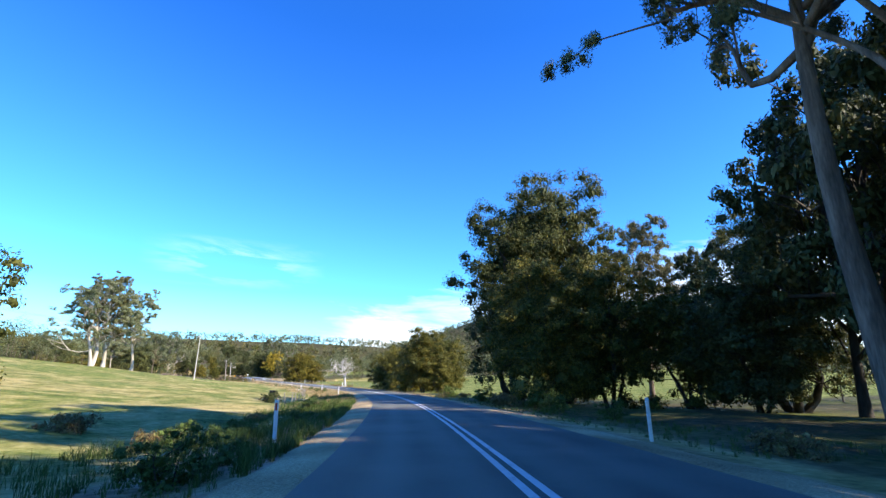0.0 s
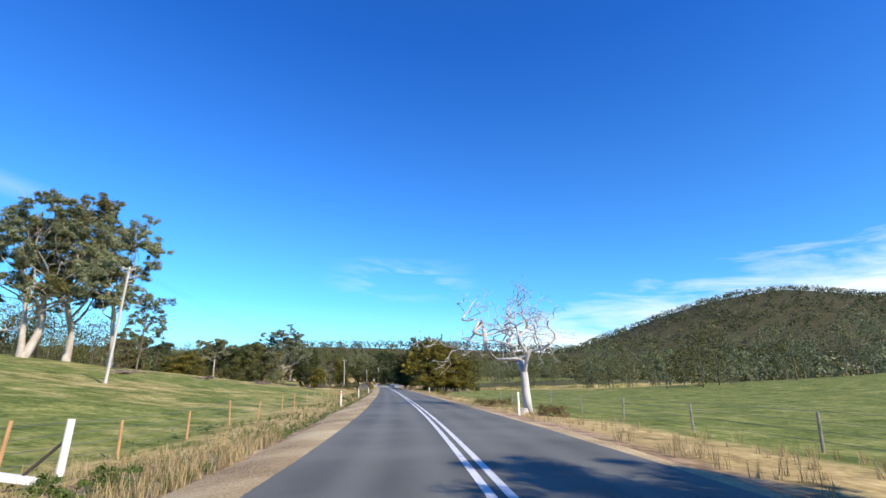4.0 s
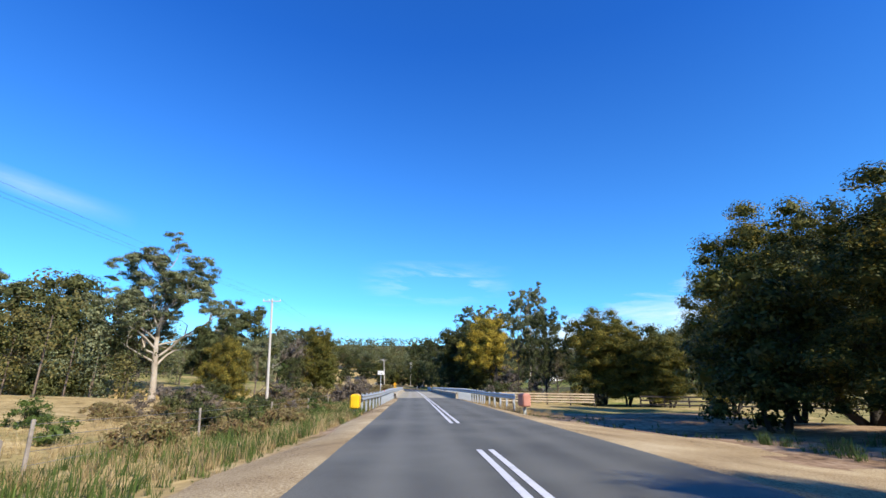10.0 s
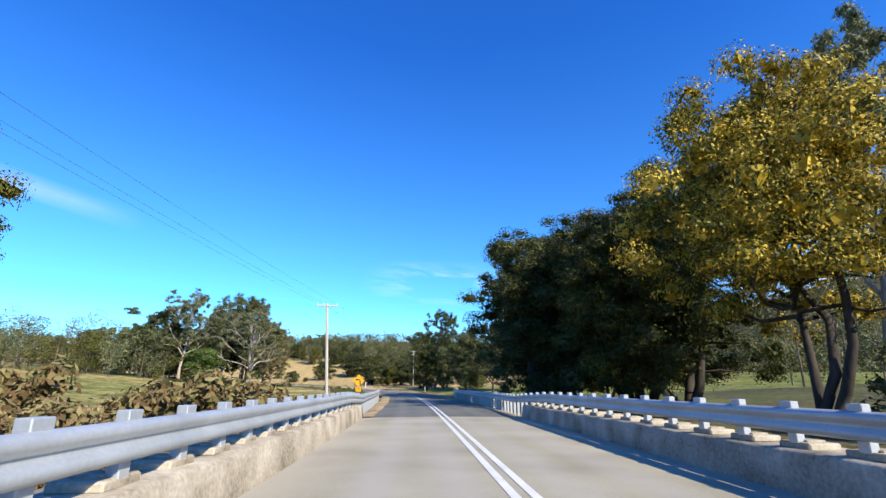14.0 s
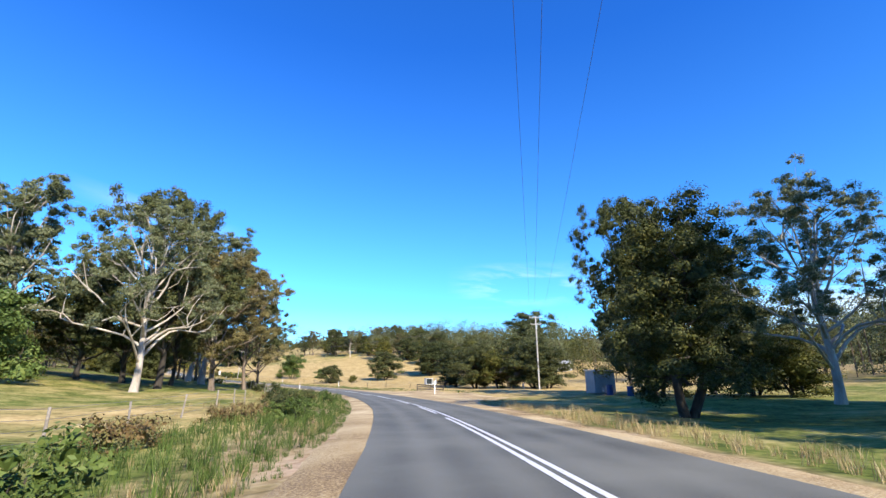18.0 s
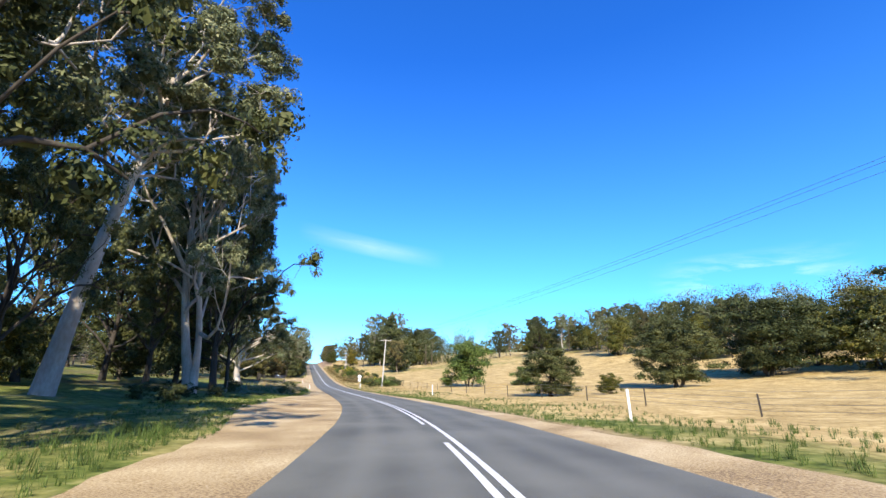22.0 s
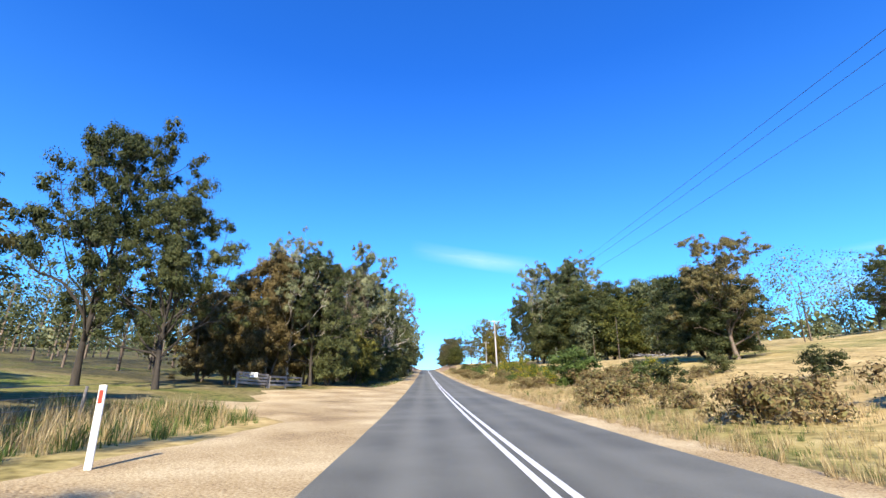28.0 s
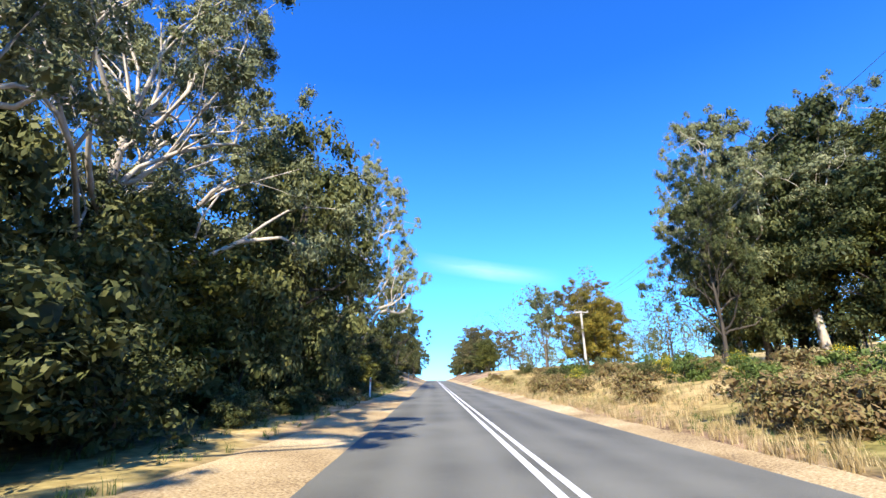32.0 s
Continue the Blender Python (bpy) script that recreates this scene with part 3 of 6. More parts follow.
    nt.links.new(mix.outputs[2], bsdf.inputs["Base Color"])
    return m


crown = lambda lat: 0.05 - 0.012 * np.abs(lat)
EDGE_L, EDGE_R = 2.95, 3.15
SEAL = road_surface(ASPHALT, (0.176, 0.174, 0.144))
for name, a, b in (("road", -66, DECK0), ("road", DECK1, 1170)):
    tagged(strip(name, a, b, -EDGE_L, EDGE_R, crown, SEAL, cuts=17, ragged=0.045), "grey sealed two-lane country road with worn wheel paths", "road", kind="structure")


def table(*rows):
    ks, vs = [r[0] for r in rows], [r[1] for r in rows]
    return lambda v: float(np.interp(v, ks, vs))


left_edge = table((-70, -4.6), (5, -4.4), (40, -4.6), (60, -4.6), (80, -4.5), (100, -4.6), (130, -5.0), (200, -4.6), (232, -4.9), (245, -7), (252, -5.6), (268, -4.2), (400, -4.0), (412, -4.3),
                  (440, -4.3), (480, -4.3), (520, -4.8), (535, -6.5), (548, -8.8), (572, -9.2), (584, -6.2), (600, -4.8), (618, -5), (632, -8), (655, -8), (668, -6), (676, -13), (693, -13),
                  (697, -7.2), (704, -5.8), (722, -5.2), (760, -5.0), (1160, -4.5))
right_edge = table((-70, 4.2), (12, 5.2), (40, 4.4), (60, 4.4), (100, 4.1), (215, 4.0), (235, 4.6), (244, 9), (262, 9), (274, 4.4), (300, 4.2), (400, 4.3), (450, 4.6), (470, 5.5), (482, 14), (506, 15), (516, 6.5),
                   (540, 5.0), (600, 4.2), (1160, 4.4))


def drape(name, s0, s1, edge, side, label):
    """A gravel margin that follows the ground, a little proud of it, with an uneven outer edge."""
    q = np.arange(s0, s1, 1.0)
    r = np.random.RandomState(11 if side < 0 else 12)
    wob = np.convolve(r.randn(len(q) + 6), np.ones(7) / 7, "valid")[:len(q)] * 0.55
    outer = np.array([edge(v) for v in q]) + wob * side
    rows = []
    for k, f in enumerate((0.0, 0.12, 0.4, 0.75, 1.0)):
        lat = side * ((EDGE_R if side > 0 else EDGE_L) - 0.08) * (1 - f) + outer * f
        p = ROAD.at(q, lat)
        z = land(p[:, :2])[0]
        lift = (0.052, 0.05, 0.05, 0.045, -0.05)[k]
        rows.append(np.column_stack([p[:, :2], (np.interp(q, ROAD.s, ROAD.z) - 0.005) if k == 0 else z + lift + r.uniform(-0.008, 0.008, len(q))]))
    v = np.stack(rows, 1).reshape(-1, 3)
    i = np.arange(len(q) - 1)[:, None] * 5 + np.arange(4)[None]
    faces = np.stack([i, i + 1, i + 6, i + 5], -1).reshape(-1, 4)
    return tagged(ob_np(name, v, faces if side > 0 else faces[:, ::-1], GRAVEL, shade=True), label, "gravel verge", kind="structure")


for a, b in ((-66, DECK0 - 1), (DECK1 + 1, 1160)):
    drape("verge_left", a, b, left_edge, -1, "tan gravel verge along the sealed road")
    drape("verge_right", a, b, right_edge, 1, "tan gravel verge along the sealed road")

LINE_Z = lambda lat: crown(lat) + 0.006
for name, a, b, lat in (("line_right", -60, 257, 0.118), ("line_right", 264, 1160, 0.118), ("line_left", -60, 257, -0.118), ("line_left", 264, 452, -0.118), ("line_left", 545, 1160, -0.118)):
    tagged(strip(name, a, b, lat - 0.057, lat + 0.057, LINE_Z, PAINT, ragged=0.006), "worn white painted centre line", "road marking", kind="structure")
for a in range(455, 543, 12):
    tagged(strip("line_left", a, a + 7.0, -0.175, -0.061, LINE_Z, PAINT, ragged=0.006), "worn white painted broken line", "road marking", kind="structure")


class Wood:
    """Gathers tapered tubes into one mesh."""

    def __init__(self):
        self.v, self.f, self.n = [], [], 0

    def limb(self, pts, radii, sides=6):
        pts = np.asarray(pts, float)
        d = np.gradient(pts, axis=0)
        d /= np.linalg.norm(d, axis=1, keepdims=True) + 1e-9
        ref = np.where(np.abs(d[:, 2:]) > 0.9, [[1.0, 0, 0]], [[0, 0, 1.0]])
        u = np.cross(d, ref)
        u /= np.linalg.norm(u, axis=1, keepdims=True) + 1e-9
        w = np.cross(d, u)
        a = np.linspace(0, 2 * math.pi, sides, endpoint=False)
        ring = pts[:, None] + np.asarray(radii)[:, None, None] * (np.cos(a)[None, :, None] * u[:, None] + np.sin(a)[None, :, None] * w[:, None])
        self.v.append(ring.reshape(-1, 3))
        m = len(pts)
        i = np.arange(m - 1)[:, None] * sides + np.arange(sides)[None]
        j = np.arange(m - 1)[:, None] * sides + (np.arange(sides)[None] + 1) % sides
        self.f.append((np.stack([i, j, j + sides, i + sides], -1) + self.n).reshape(-1, 4))
        self.n += m * sides

    def mesh(self, name, mat):
        me = mesh_np(name, np.concatenate(self.v), np.concatenate(self.f))
        me.polygons.foreach_set("use_smooth", np.ones(len(me.polygons), bool))
        me.materials.append(mat)
        return me


def bent(a, b, rng, n=6, sway=0.08, rise=0.0):
    t = np.linspace(0, 1, n)[:, None]
    a, b = np.asarray(a, float), np.asarray(b, float)
    ln = np.linalg.norm(b - a)
    off = rng.normal(size=3) * sway * ln
    off2 = rng.normal(size=3) * sway * 0.6 * ln
    return a + (b - a) * t + off * np.sin(t * math.pi) + off2 * np.sin(2 * t * math.pi) + np.array([0, 0, rise * ln]) * np.sin(t * math.pi)


# ---- bridge and guard rails ----


def bridge():
    deck = strip("deck", DECK0, DECK1, -3.35, 3.35, crown, road_surface(DECK, (0.36, 0.335, 0.30)), cuts=15)
    b = holder("bridge", ROAD.at((DECK0 + DECK1) / 2), 0, label="concrete road bridge with low kerbs over the river", category="bridge", kind="structure")
    deck.parent = b
    deck.matrix_parent_inverse = b.matrix_basis.inverted()
    r = np.random.RandomState(2)
    for side in (-1, 1):
        q = np.arange(DECK0, DECK1 + 0.1, 1.0)
        ring = ((3.3, -0.5), (3.3, 0.02), (3.34, 0.46), (3.39, 0.50), (4.12, 0.51), (4.16, 0.47), (4.16, -0.5))
        v = np.stack([ROAD.at(q, side * (la + r.uniform(-0.012, 0.012, len(q)) * (0 < z < 0.49)), z + r.uniform(-0.012, 0.012, len(q)) * (z > 0.3)) for la, z in ring], 1).reshape(-1, 3)
        k = len(ring)
        i = np.arange(len(q) - 1)[:, None] * k + np.arange(k - 1)[None]
        f = np.stack([i, i + 1, i + k + 1, i + k], -1).reshape(-1, 4)
        n = len(q)
        caps = [(j, (j + 1) % k, k - 2 - j, k - 1 - j) for j in range(2)] + [((n - 1) * k + j, (n - 1) * k + j + 1, n * k - 2 - j, n * k - 1 - j) for j in range(2)]
        kerb = ob_np("kerb", v, np.concatenate([f, np.array(caps)]), CONCRETE, b)
        kerb.matrix_parent_inverse = b.matrix_basis.inverted()
    bm = bmesh.new()
    slab = bm
    for j in range(2):
        p = ROAD.at(DECK0 + 18 + j * 22, 0)
        box(slab, p[0], p[1], p[2] - 2.4, 7.0, 0.9, 4.0, bevel=0.05)
    piers = part("pier", slab, CONCRETE, b)
    piers.matrix_parent_inverse = b.matrix_basis.inverted()
    q = np.linspace(DECK0, DECK1, 20)
    v = np.stack([ROAD.at(q, la, z) for la, z in ((-3.7, -0.06), (-3.7, -0.7), (3.7, -0.7), (3.7, -0.06))], 1).reshape(-1, 3)
    i = np.arange(19)[:, None] * 4 + np.arange(3)[None]
    girder = ob_np("girder", v, np.stack([i, i + 1, i + 5, i + 4], -1).reshape(-1, 4), CONCRETE, b)
    girder.matrix_parent_inverse = b.matrix_basis.inverted()


bridge()
p = ROAD.at(RIVER_S, 0)
bm = bmesh.new()
bmesh.ops.create_grid(bm, x_segments=12, y_segments=4, size=1.0, matrix=Matrix.Translation((p[0], p[1], p[2] - 3.75)) @ Matrix.Rotation(radians(4), 4, "Z") @ Matrix.Diagonal((75, 9, 1, 1)))
tagged(part("river", bm, WATER), "dark still river water under the bridge", "river", kind="structure")

W_BEAM = ((0.0, -0.155), (0.035, -0.14), (0.075, -0.115), (0.075, -0.06), (0.02, -0.02), (0.02, 0.02), (0.075, 0.06), (0.075, 0.115), (0.035, 0.14), (0.0, 0.155))


def guard_rail(s0, s1, lat_of, side, height, label):
    """A steel W-beam on posts; side: -1 left of the road, 1 right."""
    rail = holder("guard_rail", ROAD.at(s0, lat_of(s0)), 0, label=label, category="guard rail", group="guard rails by the bridge")
    inv = rail.matrix_basis.inverted()
    q = np.arange(s0, s1 + 0.01, 1.0)
    lat, up = np.array([lat_of(v) for v in q]), np.array([height(v) for v in q])
    ring = [ROAD.at(q, lat - side * a, up + z) for a, z in W_BEAM] + [ROAD.at(q, lat - side * (a - 0.012), up + z) for a, z in W_BEAM[::-1]]
    k = len(ring)
    v = np.stack(ring, 1).reshape(-1, 3)
    i = np.arange(len(q) - 1)[:, None] * k + np.arange(k)[None]
    j = np.arange(len(q) - 1)[:, None] * k + (np.arange(k)[None] + 1) % k
    beam = ob_np("beam", v, np.stack([i, j, j + k, i + k], -1).reshape(-1, 4), GALV, rail)
    beam.matrix_parent_inverse = inv
    bm = bmesh.new()
    box(bm, 0, 0, -0.28, 0.11, 0.15, 0.98, bevel=0.008)
    box(bm, -0.02 * side, 0, 0.17, 0.11, 0.20, 0.36, bevel=0.008)
    post = bpy.data.meshes.new("post")
    bm.to_mesh(post)
    bm.free()
    post.materials.append(GALV)
    bm = bmesh.new()
    box(bm, 0, 0, 0.03, 0.42, 0.52, 0.09, bevel=0.02)
    box(bm, 0, 0, 0.085, 0.24, 0.26, 0.03, bevel=0.005)
    plate_me = bpy.data.meshes.new("base_plate")
    bm.to_mesh(plate_me)
    bm.free()
    plate_me.materials.append(CONCRETE)
    for v in np.concatenate([np.arange(s0 + 0.8, 287, 2.0), np.arange(288, 294, 1.0), np.arange(294, DECK0, 0.5), np.arange(DECK0 + 0.4, s1, 1.0)]):
        o = new("post", post)
        o.parent, o.matrix_parent_inverse = rail, inv
        o.matrix_basis = Matrix.Translation(ROAD.at(v, lat_of(v) + side * 0.07, height(v) - 0.12)) @ Matrix.Rotation(radians(ROAD.heading(v)), 4, "Z")
        if DECK0 < v < DECK1:
            o = new("base_plate", plate_me)
            o.parent, o.matrix_parent_inverse = rail, inv
            o.matrix_basis = Matrix.Translation(ROAD.at(v, lat_of(v) + side * 0.22, 0.505)) @ Matrix.Rotation(radians(ROAD.heading(v)), 4, "Z")
    return rail


RAIL_UP = table((276, 0.62), (286, 0.66), (294, 0.78), (298, 0.84), (358, 0.84), (364, 0.66), (420, 0.62))
rail_l = table((275, -4.35), (288, -3.95), (295, -3.70), (302, -3.54), (361, -3.52), (368, -3.8), (396, -4.1), (408, -4.3))
rail_r = table((277, 4.85), (290, 4.35), (296, 3.8), (302, 3.52), (361, 3.52), (368, 3.8), (395, 4.4), (408, 6.2), (418, 8.3))
guard_rail(275.1, 407, rail_l, -1, RAIL_UP, "galvanised steel guard rail on close posts along the bridge")
guard_rail(277.1, 417, rail_r, 1, RAIL_UP, "galvanised steel guard rail on close posts along the bridge")


# joints across the deck, and the small discs on top of the rails
for s in (319.4, 342.2):
    tagged(strip("deck_joint", s - 0.03, s + 0.03, -3.28, 3.28, lambda lat: crown(lat) + 0.004, BLACK, step=0.06, cuts=9), "dark expansion joint across the bridge deck", "deck joint", kind="structure")
for s, lat, mat, text in ((289.3, rail_l(289.3), RED, "small red reflector disc on the guard rail"), (338.9, rail_l(338.9), RED, "small red reflector disc on the guard rail"), (339.5, rail_r(339.5), WHITE, "small white reflector disc on the guard rail")):
    e = holder("rail_reflector", ROAD.at(s, lat, RAIL_UP(s) + 0.12), ROAD.heading(s), label=text, category="reflector")
    bm = bmesh.new()
    rod(bm, (0, -0.012, 0.07), (0, 0.012, 0.07), 0.06, 0.06, 16)
    part("disc", bm, mat, e)
    part("bracket", box(bmesh.new(), 0, 0, 0.0, 0.03, 0.02, 0.1), GALV, e)


def end_terminal(s, lat, turn, mat, label, tall=0.62):
    bm = bmesh.new()
    box(bm, 0, 0, tall / 2 + 0.14, 0.5, 1.1, tall + 0.1, bevel=0.07)
    box(bm, 0, -0.02, tall + 0.18, 0.34, 0.90, 0.10, bevel=0.04)
    e = holder("rail_terminal", ROAD.at(s, lat), ROAD.heading(s) + turn, label=label, category="rail end")
    part("head", bm, mat, e)
    bm = bmesh.new()
    box(bm, 0, 0.0, -0.1, 0.14, 0.18, 0.72)
    part("post", bm, GALV, e)
    return e


end_terminal(274.6, -4.62, 0, YELLOW, "yellow plastic end of the guard rail")
end_terminal(276.6, 5.25, 4, PINK, "faded pink-red end block of the guard rail")
end_terminal(407.6, -4.4, 0, YELLOW, "yellow plastic end of the guard rail")
end_terminal(417.4, 8.5, -10, YELLOW, "yellow plastic end of the guard rail")

# ---- marker posts, poles, wires, signs ----


def guide_post(s, lat, mat, lean=0.0, tall=1.18):
    e = holder("guide_post", spot(s, lat, 0.05), ROAD.heading(s), label="white flat roadside guide post with a reflector", category="guide post", group="guide posts along the road")
    e.matrix_basis = e.matrix_basis @ Matrix.Rotation(radians(lean), 4, "Y")
    bm = bmesh.new()
    box(bm, 0, 0, tall / 2, 0.10, 0.035, tall, bevel=0.008)
    part("post", bm, WHITE, e)
    bm = bmesh.new()
    box(bm, 0, -0.02, tall - 0.16, 0.055, 0.012, 0.18, bevel=0.003)
    part("reflector", bm, mat, e, "red reflector" if mat is RED else "")


for s, lat, side in ((13, -4.8, -1), (13, 5.0, 1), (69, -5.3, -1), (99, -5.1, -1), (143, -5.4, -1), (128, 4.9, 1), (165, -5.2, -1), (185, -4.6, -1), (185.5, 5.4, 1), (241, -4.2, -1), (239.5, 4.7, 1), (440, 8.0, 1),
                     (519, -5.5, -1), (540, 7.6, 1), (578, 8.4, 1), (617.8, -4.7, -1), (620.5, 4.9, 1), (660, -6.0, -1), (763, -5.2, -1), (806, -5.0, -1)):
    guide_post(s, lat, RED if side < 0 else WHITE, lean=(s * 7 % 5) - 2)


def power_pole(s, lat, tall, lean=(0.0, 0.0), arm=1.8, turn=0.0, radius=0.15, second=False):
    base = spot(s, lat, 0.3)
    e = holder("power_pole", base, ROAD.heading(s) + turn, label="weathered grey timber power pole with a cross-arm", category="power pole", group="power poles along the road")
    top = Vector((lean[0] * tall, lean[1] * tall, tall))
    bm = bmesh.new()
    rod(bm, (0, 0, 0), top, radius, radius * 0.68, 12)
    part("pole", bm, POLE_GREY, e)
    pins = []
    if arm:
        z = top * 0.975
        bm = bmesh.new()
        box(bm, z.x, z.y - 0.13, z.z, arm, 0.09, 0.11, bevel=0.01)
        part("cross_arm", bm, POLE_GREY, e)
        for k in (-0.46, 0.0 if arm < 1.5 else -0.16, 0.46):
            bm = bmesh.new()
            q = Vector((z.x + k * arm, z.y - 0.13, z.z + 0.05))
            rod(bm, q, q + Vector((0, 0, 0.08)), 0.02, 0.02, 6)
            rod(bm, q + Vector((0, 0, 0.06)), q + Vector((0, 0, 0.17)), 0.055, 0.035, 8)
            part("insulator", bm, WHITE, e)
            pins.append(e.matrix_basis @ (q + Vector((0, 0, 0.17))))
        for k in (-1, 1):
            bm = bmesh.new()
            rod(bm, (z.x + k * arm * 0.28, z.y - 0.10, z.z - 0.04), (z.x, z.y - 0.02, z.z - 0.5), 0.014, 0.014, 5)
            part("brace", bm, GALV, e)
    if second:
        z = top * 0.88
        bm = bmesh.new()
        box(bm, z.x, z.y - 0.14, z.z, arm * 0.8, 0.09, 0.11, bevel=0.01)
        part("cross_arm", bm, POLE_GREY, e)
        for k in (-0.36, -0.14, 0.14, 0.36):
            bm = bmesh.new()
            rod(bm, (z.x + k * arm, z.y - 0.14, z.z + 0.05), (z.x + k * arm, z.y - 0.14, z.z + 0.2), 0.05, 0.035, 8)
            part("insulator", bm, WHITE, e)
        bm = bmesh.new()
        rod(bm, (z.x, z.y - 0.3, z.z - 0.9), (z.x, z.y - 0.3, z.z - 0.35), 0.17, 0.17, 12)
        part("fuse_box", bm, GALV, e)
    return pins or [e.matrix_basis @ top] * 3


def wire(a, b, sag, thick=0.009, label="sagging black overhead power cable"):
    n = 24
    t = np.linspace(0, 1, n)
    a, b = np.array(a), np.array(b)
    pts = a + (b - a) * t[:, None]
    pts[:, 2] -= sag * 4 * t * (1 - t)
    w = Wood()
    w.limb(pts, np.full(n, thick), 4)
    ob = new("power_cable", w.mesh("power_cable", CABLE))
    tagged(ob, label, "cable", "overhead cables")


pins_a = power_pole(156, -29.8, 12.2, (0.02, 0), arm=1.2, turn=20)
pins_b = power_pole(298.7, -16.3, 11.3, (-0.045, 0), arm=1.9)
pins_c = power_pole(384, -8.3, 9.2, (-0.06, 0), arm=1.9, turn=10)
pins_d = power_pole(506, 32.3, 12.8, (0.0, 0), arm=2.2, turn=-25, second=True)
pins_e = power_pole(623.3, 9.6, 9.9, (0.045, 0.0), arm=2.2)
pins_f = power_pole(737, 11.1, 9.4, (-0.03, 0), arm=2.0, turn=4)
pins_g = power_pole(786, 15.5, 7.2, (0.0, 0), arm=1.6)
for one, two, sag in ((pins_a, pins_b, 2.0), (pins_b, pins_c, 1.2), (pins_c, pins_d, 1.6), (pins_d, pins_e, 1.8), (pins_e, pins_f, 1.6), (pins_f, pins_g, 0.8)):
    for a, b in zip(one, two):
        wire(a, b, sag, 0.006 if one in (pins_a, pins_b, pins_c) else 0.009)
back = [Vector((-42.0 + 0.8 * k, 6.0, 11.0)) for k in range(3)]
for a, b in zip(back, pins_a):
    wire(a, b, 2.5, 0.006)


def letters(text, size, mat, parent, place, name="lettering"):
    cu = bpy.data.curves.new(name, "FONT")
    cu.body, cu.size, cu.extrude, cu.align_x, cu.align_y = text, size, 0.002, "CENTER", "CENTER"
    tmp = bpy.data.objects.new(name, cu)
    me = bpy.data.meshes.new_from_object(tmp)
    bpy.data.objects.remove(tmp)
    me.materials.append(mat)
    o = new(name, me)
    o.parent = parent
    o.matrix_basis = Matrix.Translation(place) @ Matrix.Rotation(radians(90), 4, "X")
    return o


def plate(bm, w, h, z, y=0.0, turned=0.0, thick=0.012, corner=0.02):
    box(bm, 0, 0, 0, w, thick, h, Matrix.Translation((0, y, z)) @ Matrix.Rotation(radians(turned), 4, "Y"), bevel=0.003)
    return bm


def sign_base(s, lat, turn, label, tall, posts=(0.0,), mat=GALV):
    e = holder("road_sign", spot(s, lat, 0.1), ROAD.heading(s) + turn, label=label, category="road sign")
    for x in posts:
        bm = bmesh.new()
        rod(bm, (x, 0.03, -0.2), (x, 0.03, tall), 0.032, 0.032, 8)
        part("post", bm, mat, e)
    return e


# the river's name
e = sign_base(299.35, -4.88, 0, "white rectangular sign with black lettering on a pole", 3.31)
part("panel", plate(bmesh.new(), 0.68, 0.40, 3.13), WHITE, e)
letters("DOUGLAS", 0.13, BLACK, e, (0, -0.009, 3.215))
letters("RIVER", 0.13, BLACK, e, (0, -0.009, 3.045))
# the bend ahead, with its speed
e = sign_base(383, -5.6, 0, "yellow diamond bend sign with a black arrow and speed plate", 2.5)
part("panel", plate(bmesh.new(), 0.72, 0.72, 2.15, turned=45), SIGN_YELLOW, e)
bm = bmesh.new()
for (x0, z0), (x1, z1), w in (((0.14, 1.85), (0.14, 2.12), 0.09), ((0.14, 2.12), (0.02, 2.22), 0.09), ((0.02, 2.22), (-0.14, 2.22), 0.09)):
    ln = math.hypot(x1 - x0, z1 - z0) + 0.05
    box(bm, 0, 0, 0, ln, 0.004, w, Matrix.Translation(((x0 + x1) / 2, -0.010, (z0 + z1) / 2)) @ Matrix.Rotation(-math.atan2(z1 - z0, x1 - x0), 4, "Y"))
v = [bm.verts.new(c) for c in ((-0.13, -0.012, 2.34), (-0.13, -0.012, 2.10), (-0.27, -0.012, 2.22))]
bm.faces.new(v)
part("arrow", bm, BLACK, e)
speed = part("speed_plate", plate(bmesh.new(), 0.46, 0.36, 1.42), SIGN_YELLOW, e)
letters("75", 0.30, BLACK, e, (0, -0.009, 1.42))
# one whose face has weathered away
e = sign_base(633.4, 6.1, 0, "white diamond warning sign with a small white plate below", 2.55)
part("panel", plate(bmesh.new(), 0.72, 0.72, 2.35, turned=45), WHITE, e)
part("lower_panel", plate(bmesh.new(), 0.66, 0.42, 1.58), WHITE, e)
bm = bmesh.new()
for z, w in ((2.45, 0.34), (2.33, 0.44), (2.21, 0.30)):
    box(bm, 0, -0.010, z, w, 0.003, 0.045)
part("faded_bars", bm, GALV, e)

# ---- fences ----


def wire_fence(s0, s1, lat_of, mat, label, gap=4.5, tall=1.15, wires=4, jitter=0.6, seed=1, thick=0.045):
    rng = np.random.RandomState(seed)
    e = holder("wire_fence", spot(s0, lat_of(s0)), 0, label=label, category="fence")
    inv = e.matrix_basis.inverted()
    bm = bmesh.new()
    rod(bm, (0, 0, -0.2), (0, 0, tall), thick, thick * 0.9, 7)
    me = bpy.data.meshes.new("post")
    bm.to_mesh(me)
    bm.free()
    me.materials.append(mat)
    tops, s = [], s0
    while s < s1:
        p = spot(s, lat_of(s) + rng.uniform(-0.15, 0.15))
        o = new("post", me)
        o.parent, o.matrix_parent_inverse = e, inv
        o.matrix_basis = Matrix.Translation(p) @ Matrix.Rotation(rng.normal() * 0.05, 4, "X") @ Matrix.Rotation(rng.normal() * 0.05, 4, "Y") @ Matrix.Diagonal((1, 1, rng.uniform(0.88, 1.1), 1))
        tops.append(np.array(p))
